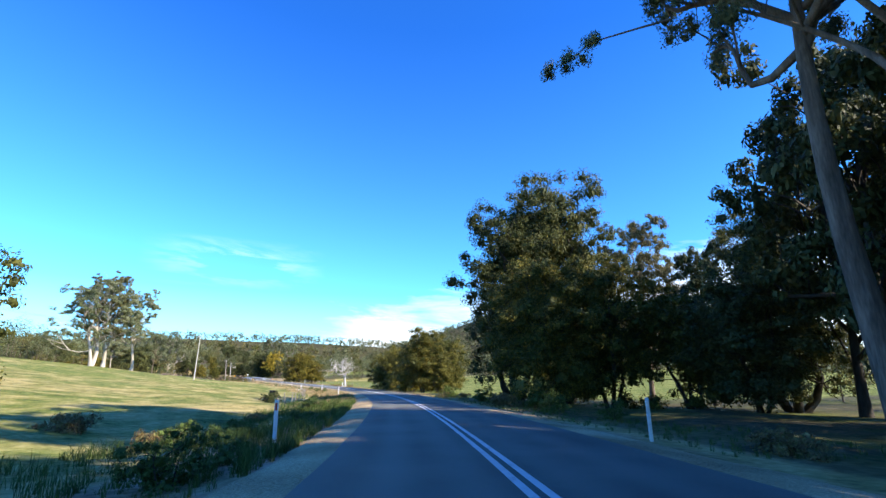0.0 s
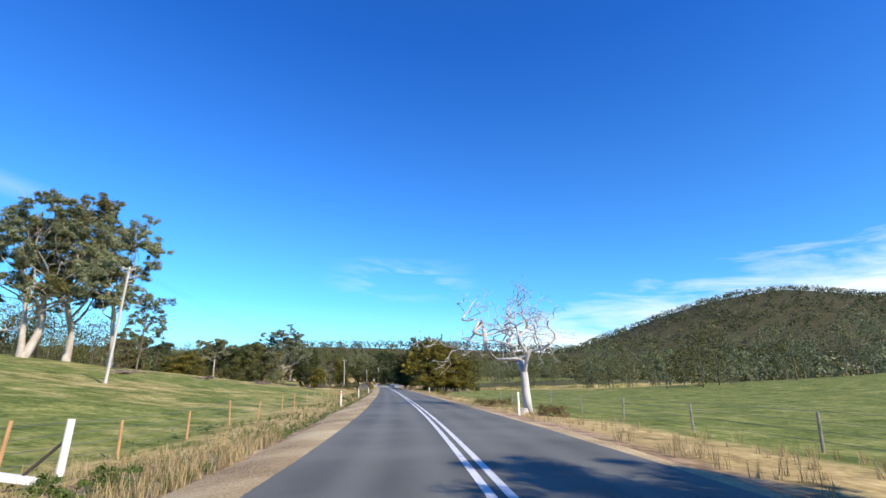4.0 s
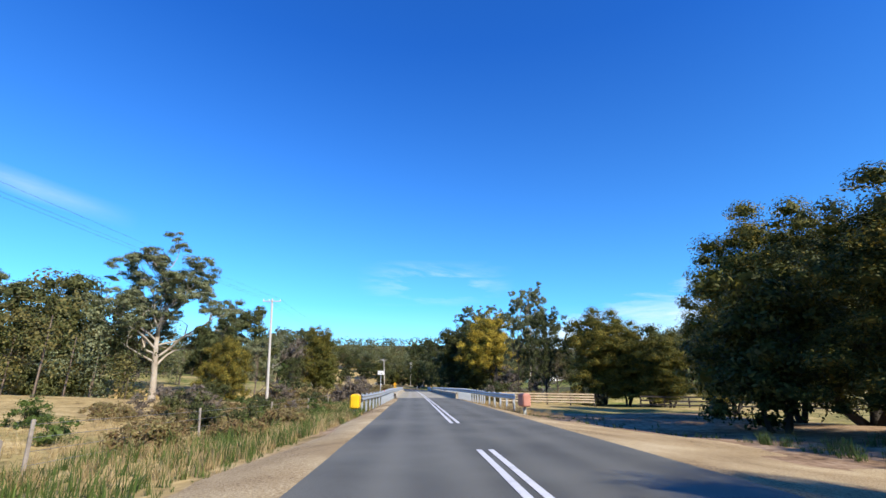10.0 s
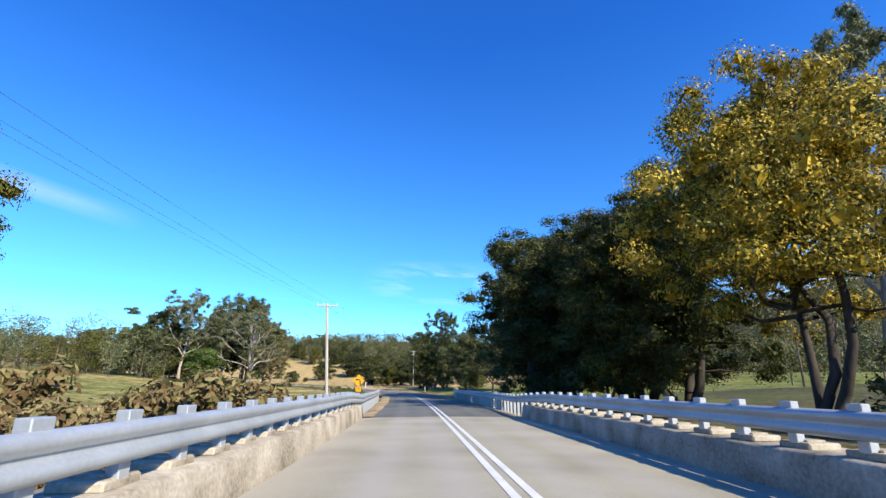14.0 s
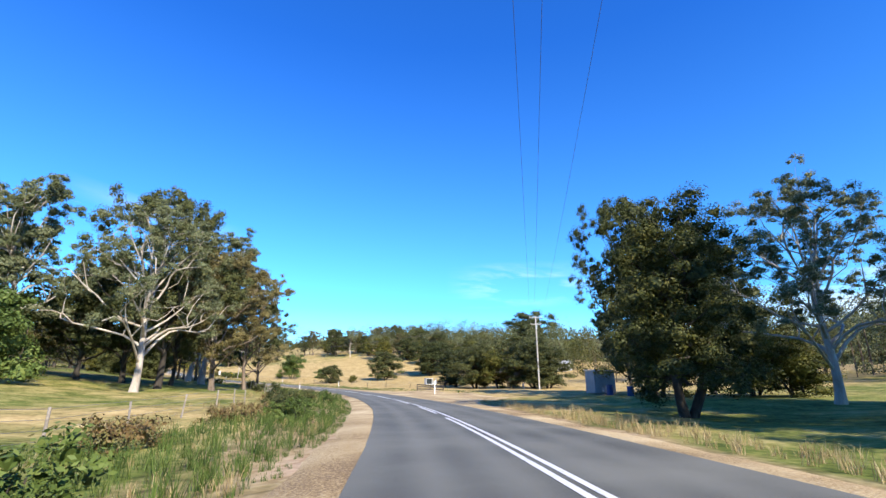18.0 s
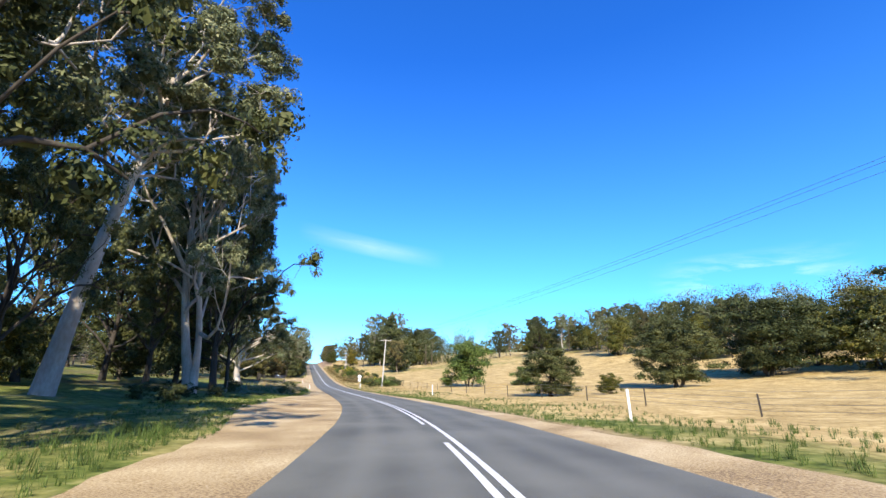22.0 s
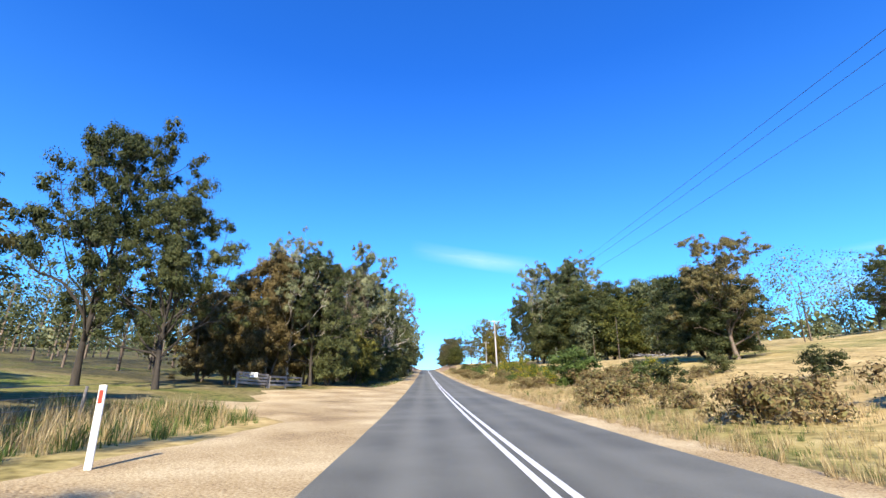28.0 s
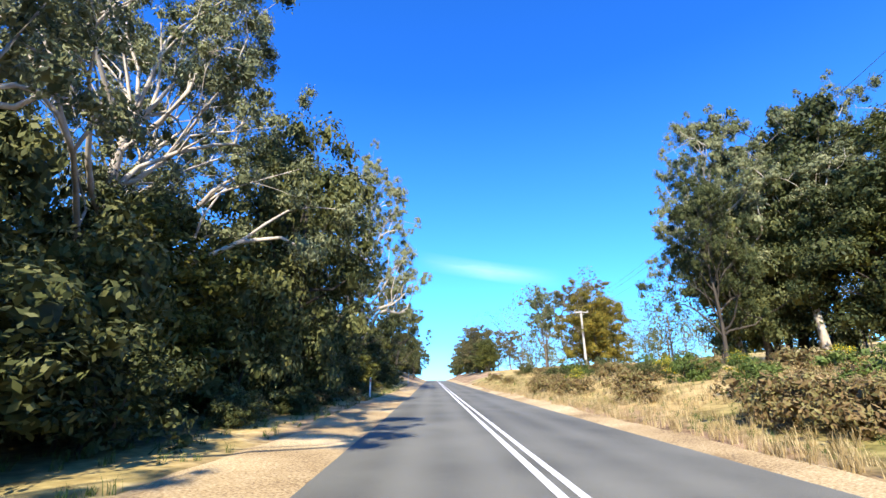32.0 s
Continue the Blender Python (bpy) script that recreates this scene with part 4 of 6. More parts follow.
        s += gap + rng.uniform(-jitter, jitter)
    tops = np.array(tops)
    for k in range(wires):
        w = Wood()
        w.limb(tops + (0, 0, tall * (0.25 + 0.7 * k / max(1, wires - 1))), np.full(len(tops), 0.006), 4)
        o = new("wire", w.mesh("wire", WIRE))
        o.parent, o.matrix_parent_inverse = e, inv
    return e


wire_fence(40, 100, table((40, -10), (100, -9.5)), WOOD_GREY, "old grey post-and-wire paddock fence", seed=1)
wire_fence(100, 236, table((100, -9.5), (180, -8.6), (236, -8.2)), POST_ORANGE, "post-and-wire fence with new orange-brown posts", seed=2, gap=5)
wire_fence(104, 232, table((104, 10.5), (232, 11.5)), WOOD_GREY, "grey post-and-wire fence along the green paddock", seed=3, gap=6)
wire_fence(258, 292, table((258, -9.5), (292, -8.5)), WOOD_GREY, "old grey post-and-wire fence in long grass", seed=4, gap=8)
wire_fence(392, 478, table((392, -11), (478, -12)), WOOD_GREY, "old grey post-and-wire paddock fence", seed=5, gap=5)
wire_fence(482, 540, table((482, -11), (540, -12.5)), WOOD_GREY, "old grey post-and-wire fence before the gums", seed=6, gap=4)
wire_fence(576, 668, table((576, -13), (600, -12.4), (630, -9.5), (668, -11)), WOOD_GREY, "old grey post-and-wire fence in long grass", seed=7, gap=4)
wire_fence(522, 660, table((522, 21), (540, 15.5), (600, 14.5), (660, 15)), WOOD_DARK, "dark post-and-wire fence along the dry paddock", seed=8, gap=7)


def rail_fence(a, b, rails, mat, label, tall=1.25, gap=2.4, post_mat=None, name="rail_fence"):
    """Timber rails on posts between two places on the ground."""
    a, b = Vector(a), Vector(b)
    e = holder(name, a, 0, label=label, category="fence")
    n = max(1, round((b - a).length / gap))
    step = (b - a) / n
    ang = math.atan2(step.y, step.x)
    for i in range(n + 1):
        q = step * i
        bm = bmesh.new()
        box(bm, q.x, q.y, q.z + tall / 2 - 0.15, 0.13, 0.13, tall + 0.3, bevel=0.012)
        part("post", bm, post_mat or mat, e)
    for i in range(n):
        for k in range(rails):
            q0, q1 = step * i, step * (i + 1)
            z = tall * (0.28 + 0.66 * k / max(1, rails - 1))
            mid = (q0 + q1) / 2
            tilt = math.atan2(q1.z - q0.z, (q1.xy - q0.xy).length)
            bm = bmesh.new()
            m = Matrix.Translation((mid.x, mid.y, mid.z + z)) @ Matrix.Rotation(ang, 4, "Z") @ Matrix.Rotation(-tilt, 4, "Y")
            box(bm, 0, -0.085, 0, (q1 - q0).length - 0.02, 0.035, 0.15, m, bevel=0.006)
            part("rail", bm, mat, e)
    return e


rail_fence(spot(303, 8.6), spot(300.5, 18.5), 4, WOOD_CREAM, "four-rail fence of sunlit cream timber with dark posts", post_mat=WOOD_DARK)
rail_fence(spot(299, 23), spot(290, 42), 3, WOOD_DARK, "dark timber rail fence under trees")
# the yard entrance before the bridge: splayed timber wings and a steel gate
rail_fence(spot(238.5, -6.3), spot(246, -7.3), 4, WOOD_GREY, "weathered timber wing of a yard gateway", tall=1.5)
rail_fence(spot(254.5, -10.6), spot(258, -10.0), 3, WOOD_GREY, "low weathered timber rails in long grass", tall=0.85)
g = holder("yard_gate", spot(246.2, -7.4), math.degrees(math.atan2(*(spot(254, -8.6) - spot(246.2, -7.4)).yx)), label="steel pipe yard gate with wire mesh", category="gate")
bm = bmesh.new()
for x in (0.1, 2.6, 5.2, 7.8):
    rod(bm, (x, 0, 0.1), (x, 0, 1.75), 0.03, 0.03, 7)
for z in (0.2, 1.72):
    rod(bm, (0.1, 0, z), (7.8, 0, z), 0.025, 0.025, 7)
part("gate_frame", bm, GALV, g)
bm = bmesh.new()
for k in range(7):
    rod(bm, (0.1, 0, 0.4 + k * 0.19), (7.8, 0, 0.4 + k * 0.19), 0.006, 0.006, 4)
part("mesh", bm, WIRE, g)
bm = bmesh.new()
q = spot(237.6, -7.8)
rod(bm, (0, 0, 0), (1.7, 0.4, 1.0), 0.06, 0.05, 7)
w = part("leaning_rail", bm, WOOD_GREY)
w.matrix_basis = Matrix.Translation(q)
tagged(w, "fallen grey timber rail leaning on the gateway", "timber rail")
# field gates farther on
rail_fence(spot(526, 23), spot(532, 33), 3, WOOD_DARK, "dark timber gate fence at the dry paddock", tall=1.2)
rail_fence(spot(687.6, -14.6), spot(690.4, -13.4), 4, WOOD_GREY, "weathered timber entrance fence with wide rails", tall=1.0)
rail_fence(spot(690.6, -13.3), spot(694.2, -11.8), 3, WOOD_GREY, "weathered timber entrance fence with wide rails", tall=0.9)
e = holder("entrance_sign", spot(688.8, -14.1, -0.75), ROAD.heading(687), label="small white board fixed on a timber entrance fence", category="sign")
part("board", plate(bmesh.new(), 1.1, 0.34, 0.1, y=-0.2, thick=0.03), WHITE, e)
bm = bmesh.new()
for z, w in ((0.16, 0.7), (0.05, 0.5)):
    box(bm, 0, -0.218, z, w, 0.004, 0.05)
part("lettering_bars", bm, BLACK, e)

# ---- roadside things ----
# white strainer post with its stay
e = holder("strainer_post", spot(113.2, -7.4), ROAD.heading(113), label="pale strainer post with a leaning stay in grass", category="fence post")
bm = bmesh.new()
rod(bm, (0, 0, -0.2), (0.03, 0, 1.15), 0.07, 0.065, 9)
part("post", bm, WHITE, e)
bm = bmesh.new()
rod(bm, (-0.75, -0.1, 0.0), (-0.03, 0, 0.75), 0.03, 0.03, 7)
part("stay", bm, WOOD_DARK, e)
part("footing", box(bmesh.new(), -0.7, -0.15, 0.06, 0.75, 0.22, 0.12, Matrix.Rotation(radians(8), 4, "Y"), bevel=0.02), WHITE, e, "white painted board on the ground")
# rubbish bin
e = holder("rubbish_bin", spot(58.5, -12.9), 20, label="black wheeled rubbish bin standing in grass", category="bin")
bm = bmesh.new()
box(bm, 0, 0, 0.52, 0.52, 0.56, 1.0, bevel=0.03)
for v in bm.verts:
    f = 0.82 + 0.18 * v.co.z
    v.co.x, v.co.y = v.co.x * f, v.co.y * f
part("body", bm, BLACK, e)
part("lid", box(bmesh.new(), 0, 0, 1.06, 0.58, 0.64, 0.07, bevel=0.02), BLACK, e)
for x in (-0.22, 0.22):
    bm = bmesh.new()
    rod(bm, (x - 0.03, 0.28, 0.1), (x + 0.03, 0.28, 0.1), 0.1, 0.1, 12)
    part("wheel", bm, BLACK, e)

# letter box post beside the gravel turn-out
e = holder("letterbox", spot(492.3, 8.15), ROAD.heading(489), label="white painted post with a letterbox and hung life ring", category="letterbox")
part("post", box(bmesh.new(), 0, 0, 0.55, 0.13, 0.13, 1.2, bevel=0.01), WHITE, e)
part("box", box(bmesh.new(), 0.0, 0, 1.38, 0.26, 0.42, 0.46, bevel=0.02), WHITE, e)
bm = bmesh.new()
ring_pts = np.array([(0.14 + 0.0 * a, 0.16 * math.cos(a), 1.55 + 0.28 * math.sin(a)) for a in np.linspace(0, 2 * math.pi, 19)])
w = Wood()
w.limb(ring_pts, np.full(19, 0.035), 6)
o = new("ring", w.mesh("ring", GALV))
o.parent = e
bm.free()
part("flag", box(bmesh.new(), -0.17, -0.05, 1.30, 0.10, 0.05, 0.12, bevel=0.01), WHITE, e)

# farm stall box on a post by its fence
rail_fence(spot(512.3, 12.7), spot(511.3, 17.0), 3, WOOD_DARK, "dark rail fence beside a roadside stall", tall=1.0)
e = holder("stall_box", spot(511.9, 14.6), ROAD.heading(513) + 12, label="white open-fronted stall box on a post", category="stall")
part("post", box(bmesh.new(), 0, 0, 0.5, 0.12, 0.12, 1.2, bevel=0.01), WOOD_GREY, e)
bm = bmesh.new()
box(bm, 0, 0.3, 1.5, 1.3, 0.04, 0.95)
box(bm, -0.63, 0, 1.5, 0.04, 0.6, 0.95)
box(bm, 0.63, 0, 1.5, 0.04, 0.6, 0.95)
box(bm, 0, 0, 1.04, 1.3, 0.64, 0.04)
part("cabinet", bm, WHITE, e)
part("roof", box(bmesh.new(), 0, -0.03, 2.0, 1.42, 0.74, 0.05), WHITE, e)
# a near-black block stands in for the shade inside the open cabinet
part("curtain", box(bmesh.new(), -0.1, 0.0, 1.5, 0.98, 0.5, 0.85), GLASS_AND_SHADE, e, "dark block painting the shaded inside of the box")

e = holder("bollard", spot(512, 33.5), 0, label="short white painted post by the driveway", category="post")
part("post", box(bmesh.new(), 0, 0, 0.45, 0.3, 0.3, 1.0, bevel=0.03), WHITE, e)

# iron shed under the trees
def shed():
    e = holder("shed", spot(482, 24.5), ROAD.heading(482) - 10, label="small blue-grey corrugated iron shed under dark trees", category="shed")
    bm = bmesh.new()
    n = 46
    pts = [(-1.15 + 2.3 * k / n, -1.3 + (0.03 if k % 2 else -0.03)) for k in range(n + 1)]
    for (x0, y0), (x1, y1) in zip(pts, pts[1:]):
        vs = [bm.verts.new(c) for c in ((x0, y0, 0), (x1, y1, 0), (x1, y1, 2.3), (x0, y0, 2.3))]
        bm.faces.new(vs)
    part("front_wall", bm, IRON_BLUE, e)
    for x in (-1.15, 1.15):
        part("side_wall", box(bmesh.new(), x, 0, 1.2, 0.06, 2.6, 2.4), IRON_BLUE, e)
    part("back_wall", box(bmesh.new(), 0, 1.3, 1.25, 2.3, 0.06, 2.5), IRON_BLUE, e)
    part("roof", box(bmesh.new(), 0, 0, 2.5, 2.6, 3.1, 0.07, Matrix.Rotation(radians(3), 4, "X")), ROOF_PALE, e)


shed()
for k, (s, lat, m, lab) in enumerate(((477, 22, BLUE, "dark blue plastic drum standing under trees"), (475.5, 23.2, BLUE, "dark blue plastic drum standing under trees"))):
    e = holder("drum", spot(s, lat), 0, label=lab, category="drum")
    bm = bmesh.new()
    rod(bm, (0, 0, 0), (0, 0, 0.95), 0.32, 0.32, 16)
    part("body", bm, m, e)
    bm = bmesh.new()
    rod(bm, (0, 0, 0.95), (0, 0, 1.0), 0.335, 0.335, 16)
    part("lid", bm, m, e)
for k, (dx, ang) in enumerate(((0, 20), (0.5, 60), (1.2, -10))):
    bm = bmesh.new()
    box(bm, 0, 0, 0.12 + 0.07 * k, 2.4, 0.22, 0.06, bevel=0.005)
    o = tagged(part("plank", bm, WOOD_GREY), "loose grey plank on the ground by the shed", "plank", "planks by the shed")
    o.matrix_basis = Matrix.Translation(spot(479 + dx, 23 + dx * 0.4)) @ Matrix.Rotation(radians(ang), 4, "Z")


def house(s, lat, turn, w, d, h, roof_mat, label):
    e = holder("house", spot(s, lat, 0.3), turn, label=label, category="house")
    part("wall", box(bmesh.new(), 0, 0, h / 2, w, d, h), WHITE, e)
    bm = bmesh.new()
    o = 0.45
    zs = h + 0.02
    vs = [bm.verts.new(c) for c in ((-w / 2 - o, -d / 2 - o, zs), (w / 2 + o, -d / 2 - o, zs), (w / 2 + o, d / 2 + o, zs), (-w / 2 - o, d / 2 + o, zs), (-w / 2 - o, 0, h + 1.5), (w / 2 + o, 0, h + 1.5))]
    for f in ((0, 1, 5, 4), (2, 3, 4, 5), (0, 4, 3), (1, 2, 5), (0, 3, 2, 1)):
        bm.faces.new([vs[i] for i in f])
    part("roof", bm, roof_mat, e)
    for k in range(3):
        x = -w / 2 + w * (k + 0.5) / 3
        win = part("window", box(bmesh.new(), x, -d / 2 - 0.02, h * 0.55, 1.5, 0.06, 1.1, bevel=0.01), WHITE, e)
        part("pane", box(bmesh.new(), x, -d / 2 - 0.045, h * 0.55, 1.3, 0.03, 0.92), GLASS_AND_SHADE, win)
    return e


house(476, 97, 200, 13, 7, 2.8, ROOF_GREEN, "white weatherboard house with a green iron roof")
house(556, 98, 160, 9, 6, 2.6, ROOF_PALE, "small house with a pale iron roof among trees")
e = holder("water_tank", spot(478, 84), 0, label="green round water tank beside the house", category="water tank")
bm = bmesh.new()
rod(bm, (0, 0, 0), (0, 0, 1.9), 1.2, 1.2, 24)
part("body", bm, ROOF_GREEN, e)
bm = bmesh.new()
rod(bm, (0, 0, 1.9), (0, 0, 2.15), 1.22, 0.2, 24)
part("lid", bm, ROOF_GREEN, e)


def boulder(s, lat, sx, sy, sz, label, turn=0.0, mat=ROCK, seed=0):
    bm = bmesh.new()
    bmesh.ops.create_icosphere(bm, subdivisions=3, radius=1.0)
    for v in bm.verts:
        k = 1 + 0.22 * noise.noise(v.co * 1.3 + Vector((seed, 0, 0))) + 0.07 * noise.noise(v.co * 4)
        v.co = Vector((max(-0.8, min(0.8, v.co.x * k)) * sx, max(-0.8, min(0.8, v.co.y * k)) * sy, max(-0.5, min(0.72, v.co.z * k)) * sz))
    o = tagged(part("boulder", bm, mat), label, "boulder")
    o.matrix_basis = Matrix.Translation(spot(s, lat)) @ Matrix.Rotation(radians(turn), 4, "Z")


boulder(619.5, -5.9, 0.85, 0.45, 0.45, "flat-topped pale grey boulder on the verge", 15, seed=4)
boulder(132, 6.2, 0.35, 0.35, 0.4, "grey stone at the foot of the dead tree", 0, seed=2)

# felled timber lying in the left paddock
def log_pile(s, lat, n, long, label, seed, bark=BARK_BROWN):
    rng = np.random.RandomState(seed)
    e = holder("log_pile", spot(s, lat), rng.uniform(0, 180), label=label, category="log pile")
    for k in range(n):
        w = Wood()
        c = rng.normal(size=3) * (0.9, 0.9, 0)
        a = rng.uniform(-0.6, 0.6)
        d = np.array([math.cos(a), math.sin(a), rng.uniform(-0.12, 0.2)]) * long * rng.uniform(0.5, 1)
        z = 0.15 + 0.16 * (k // 4)
        r = rng.uniform(0.07, 0.15)
        w.limb(bent(c + (0, 0, z) - d / 2, c + (0, 0, z) + d / 2, rng, 5, 0.04), np.linspace(r, r * 0.7, 5), 7)
        o = new("log", w.mesh("log", bark))
        o.parent = e


log_pile(203, -36, 16, 3.0, "heap of felled brown timber in the paddock", 1)
log_pile(222, -30, 14, 3.2, "heap of felled brown timber in the paddock", 2)
log_pile(240, -22, 10, 2.0, "small heap of brown sticks in the paddock", 3)
log_pile(176, -38, 9, 2.4, "heap of fallen branches under the gums", 5)
# bleached timber left on the hillside above the cutting
log_pile(755, 45, 12, 4.6, "heap of bleached fallen timber on the bare hillside", 7, BARK_DEAD)
log_pile(746, 41, 9, 4.0, "heap of bleached fallen timber on the bare hillside", 8, BARK_DEAD)
log_pile(738, 39, 7, 3.2, "scatter of bleached fallen branches on the hillside", 9, BARK_DEAD)
log_pile(727, 36, 7, 2.2, "small heap of grey stumps on the bare hillside", 10, BARK_DEAD)
rail_fence(spot(232, -34), spot(226, -30.5), 3, WOOD_GREY, "grey timber hurdle lying against the slope", tall=0.7)

# ---- trees ----


def leaf_quads(pos, size, rng, droop=0.3, slim=0.42):
    """A diamond-shaped leaf spray at each place, most of them turned outwards from their clump. pos holds place and outward way."""
    n = len(pos)
    pos, way = pos[:, :3], pos[:, 3:]
    face = way + rng.normal(size=(n, 3)) * 0.34
    a = rng.normal(size=(n, 3))
    a[:, 2] -= droop
    a -= face * ((a * face).sum(1) / ((face * face).sum(1) + 1e-9))[:, None]
    a /= np.linalg.norm(a, axis=1, keepdims=True) + 1e-9
    b = np.cross(a, face)
    b /= np.linalg.norm(b, axis=1, keepdims=True) + 1e-9
    sz = (size * rng.uniform(0.6, 1.35, n))[:, None]
    v = np.stack([pos - a * sz * 0.5, pos + b * sz * slim * 0.5 + a * sz * 0.05, pos + a * sz * 0.5, pos - b * sz * slim * 0.5 + a * sz * 0.05], 1)
    return v.reshape(-1, 3), np.arange(n * 4).reshape(-1, 4)


def clump_points(centres, radii, per, rng, shell=0.3, flat=0.86):
    """Places in a lumpy cloud round each centre, thicker towards its upper shell."""
    out = []
    for c, r in zip(centres, radii):
        n = int(per * (r ** 1.6))
        d = rng.normal(size=(n, 3))
        d[:, 2] = np.where(d[:, 2] < -0.2, d[:, 2] * 0.45, d[:, 2])
        d /= np.linalg.norm(d, axis=1, keepdims=True)
        rad = r * rng.uniform(0, 1, n) ** shell * rng.uniform(0.8, 1.12, n)
        out.append(np.column_stack([np.asarray(c) + d * rad[:, None] * (1, 1, flat), d * (1, 1, 1 / flat) + (0, 0, 0.25)]))
    return np.concatenate(out)


def heart_of(centres, radii, rng):
    """Broad sprays in the heart of each clump, which close it against the light."""
    out, size = [], []
    for c, r in zip(centres, radii):
        d = rng.normal(size=(4, 3))
        d /= np.linalg.norm(d, axis=1, keepdims=True)
        out.append(np.column_stack([np.asarray(c) + d * r * 0.26 * (1, 1, 0.8), d]))
        size.append(np.full(4, r * 0.72))
    return np.concatenate(out), np.concatenate(size)


def gum(seed, h=16.0, spread=5.0, trunk=0.35, clear=0.4, limbs=8, clump=1.5, per=150, leaf=0.34, lean=(0.0, 0.0), forks=3, bark=None, leaves=None, fill=0.75, top=0.62, twin=False, shell=0.3):
    """A eucalypt: a pale trunk, bent limbs that fork, and leaf clumps held apart at their ends."""
    rng = np.random.RandomState(seed)
    wood, cents, rads = Wood(), [], []
    stems = [((lean[0] * h, lean[1] * h), 1.0)]
    if twin:
        stems.append(((-lean[0] * h * 0.8 + 0.12 * h, 0.08 * h), 0.8))
    for (lx, ly), k in stems:
        tip = np.array([lx, ly, h * top * k])
        stem = bent((0, 0, -0.4), tip, rng, 9, 0.03)
        flare = np.array([1.45, 1.12] + [1.0] * 7)
        wood.limb(stem, np.linspace(trunk * k, trunk * 0.38 * k, 9) * flare, 9)
        n = max(3, int(limbs * k))
        for i in range(n):
            f = clear / top + (1 - clear / top) * (i + 0.5) / n
            f = min(0.98, f)
            base = stem[0] + (stem[-1] - stem[0]) * f
            idx = f * 8
            j = int(idx)
            base = stem[j] * (1 - idx + j) + stem[min(8, j + 1)] * (idx - j)
            ang = i * 2.4 + rng.uniform(-0.5, 0.5) + seed
            reach = spread * (0.55 + 0.5 * rng.rand()) * (1.05 - 0.45 * (i / n))
            zend = h * (clear + (1 - clear) * (0.18 + 0.78 * ((i + rng.rand()) / n))) * (0.55 + 0.45 * k)
            end = np.array([base[0] + math.cos(ang) * reach, base[1] + math.sin(ang) * reach, max(base[2] + 0.8, zend)])
            limb = bent(base, end, rng, 7, 0.09, 0.05)
            r0 = trunk * k * (0.5 - 0.22 * f)
            wood.limb(limb, np.linspace(r0, r0 * 0.3, 7), 6)
            cents.append(end)
            rads.append(clump * rng.uniform(0.75, 1.2))
            for _ in range(forks):
                j = rng.randint(2, 6)
                tipv = limb[j] + rng.normal(size=3) * (1, 1, 0.5) * spread * 0.26 + np.array([0, 0, spread * 0.24]) + (end - base) * 0.22
                tipv[2] = min(tipv[2], h * 0.97)
                fork = bent(limb[j], tipv, rng, 5, 0.1)
                wood.limb(fork, np.linspace(r0 * 0.45, r0 * 0.12, 5), 5)
                if rng.rand() < fill + 0.15:
                    cents.append(tipv)
                    rads.append(clump * rng.uniform(0.55, 1.0))
                for _ in range(2):
                    tw = fork[-2] + rng.normal(size=3) * spread * 0.13 + np.array([0, 0, spread * 0.06])
                    wood.limb(np.array([fork[-2], (fork[-2] + tw) / 2 + rng.normal(size=3) * 0.1, tw]), (r0 * 0.14, r0 * 0.1, r0 * 0.05), 4)
                    if rng.rand() < fill:
                        cents.append(tw)
                        rads.append(clump * rng.uniform(0.4, 0.75))
        crest = tip + (0, 0, h * (1 - top) * 0.55)
        wood.limb(bent(stem[-2], crest, rng, 5, 0.06), np.linspace(trunk * 0.36 * k, trunk * 0.1 * k, 5), 6)
        cents.append(crest)
        rads.append(clump)
    puffs, sizes = [], []
    for c, r in zip(cents, rads):
        for _ in range(4):
            d = rng.normal(size=3)
            puffs.append(c + d / np.linalg.norm(d) * r * 0.66 * (1, 1, 0.85))
            sizes.append(r * rng.uniform(0.42, 0.68))
    pos = clump_points(puffs, sizes, per, rng, shell)
    return wood.mesh("trunk", bark or BARK_PALE), crown_mesh(pos, leaf, rng, leaves or LEAF_GUM, heart=heart_of(puffs, sizes, rng))


def crown_mesh(pos, leaf, rng, mat, droop=0.3, slim=0.42, blossom=None, share=0.0, heart=None):
    v, f = leaf_quads(pos, leaf, rng, droop, slim)
    if heart:
        v2, f2 = leaf_quads(heart[0], heart[1], rng, 0.0, 0.9)
        v, f = np.concatenate([v, v2]), np.concatenate([f, f2 + len(v)])
    me = mesh_np("crown", v, f)
    me.materials.append(mat)
    if blossom:
        me.materials.append(blossom)
        pick = np.zeros(len(f), bool)
        pick[:len(pos)] = rng.rand(len(pos)) < share
        me.polygons.foreach_set("material_index", pick.astype(np.int32))
    return me


def dome(seed, h=8.0, spread=3.6, clump=1.1, count=46, per=150, leaf=0.26, leaves=None, blossom=None, share=0.0, low=0.06, bark=None, trunk=0.16, stems=3, pointed=0.0, shell=0.22, droop=0.1):
    """A wattle or blackwood: several stems under a dense, lumpy crown that comes near the ground."""
    rng = np.random.RandomState(seed)
    wood, cents, rads = Wood(), [], []
    for i in range(stems):
        a = i * 2.1 + seed
        tip = np.array([math.cos(a) * spread * 0.35, math.sin(a) * spread * 0.35, h * rng.uniform(0.6, 0.85)])
        wood.limb(bent((math.cos(a) * 0.15, math.sin(a) * 0.15, -0.3), tip, rng, 7, 0.05), np.linspace(trunk, trunk * 0.25, 7), 7)
    boughs = max(7, count // 5)
    for i in range(boughs):
        f = (i + 0.5) / boughs
        z = low + 0.05 + (0.90 - low) * f ** 0.9
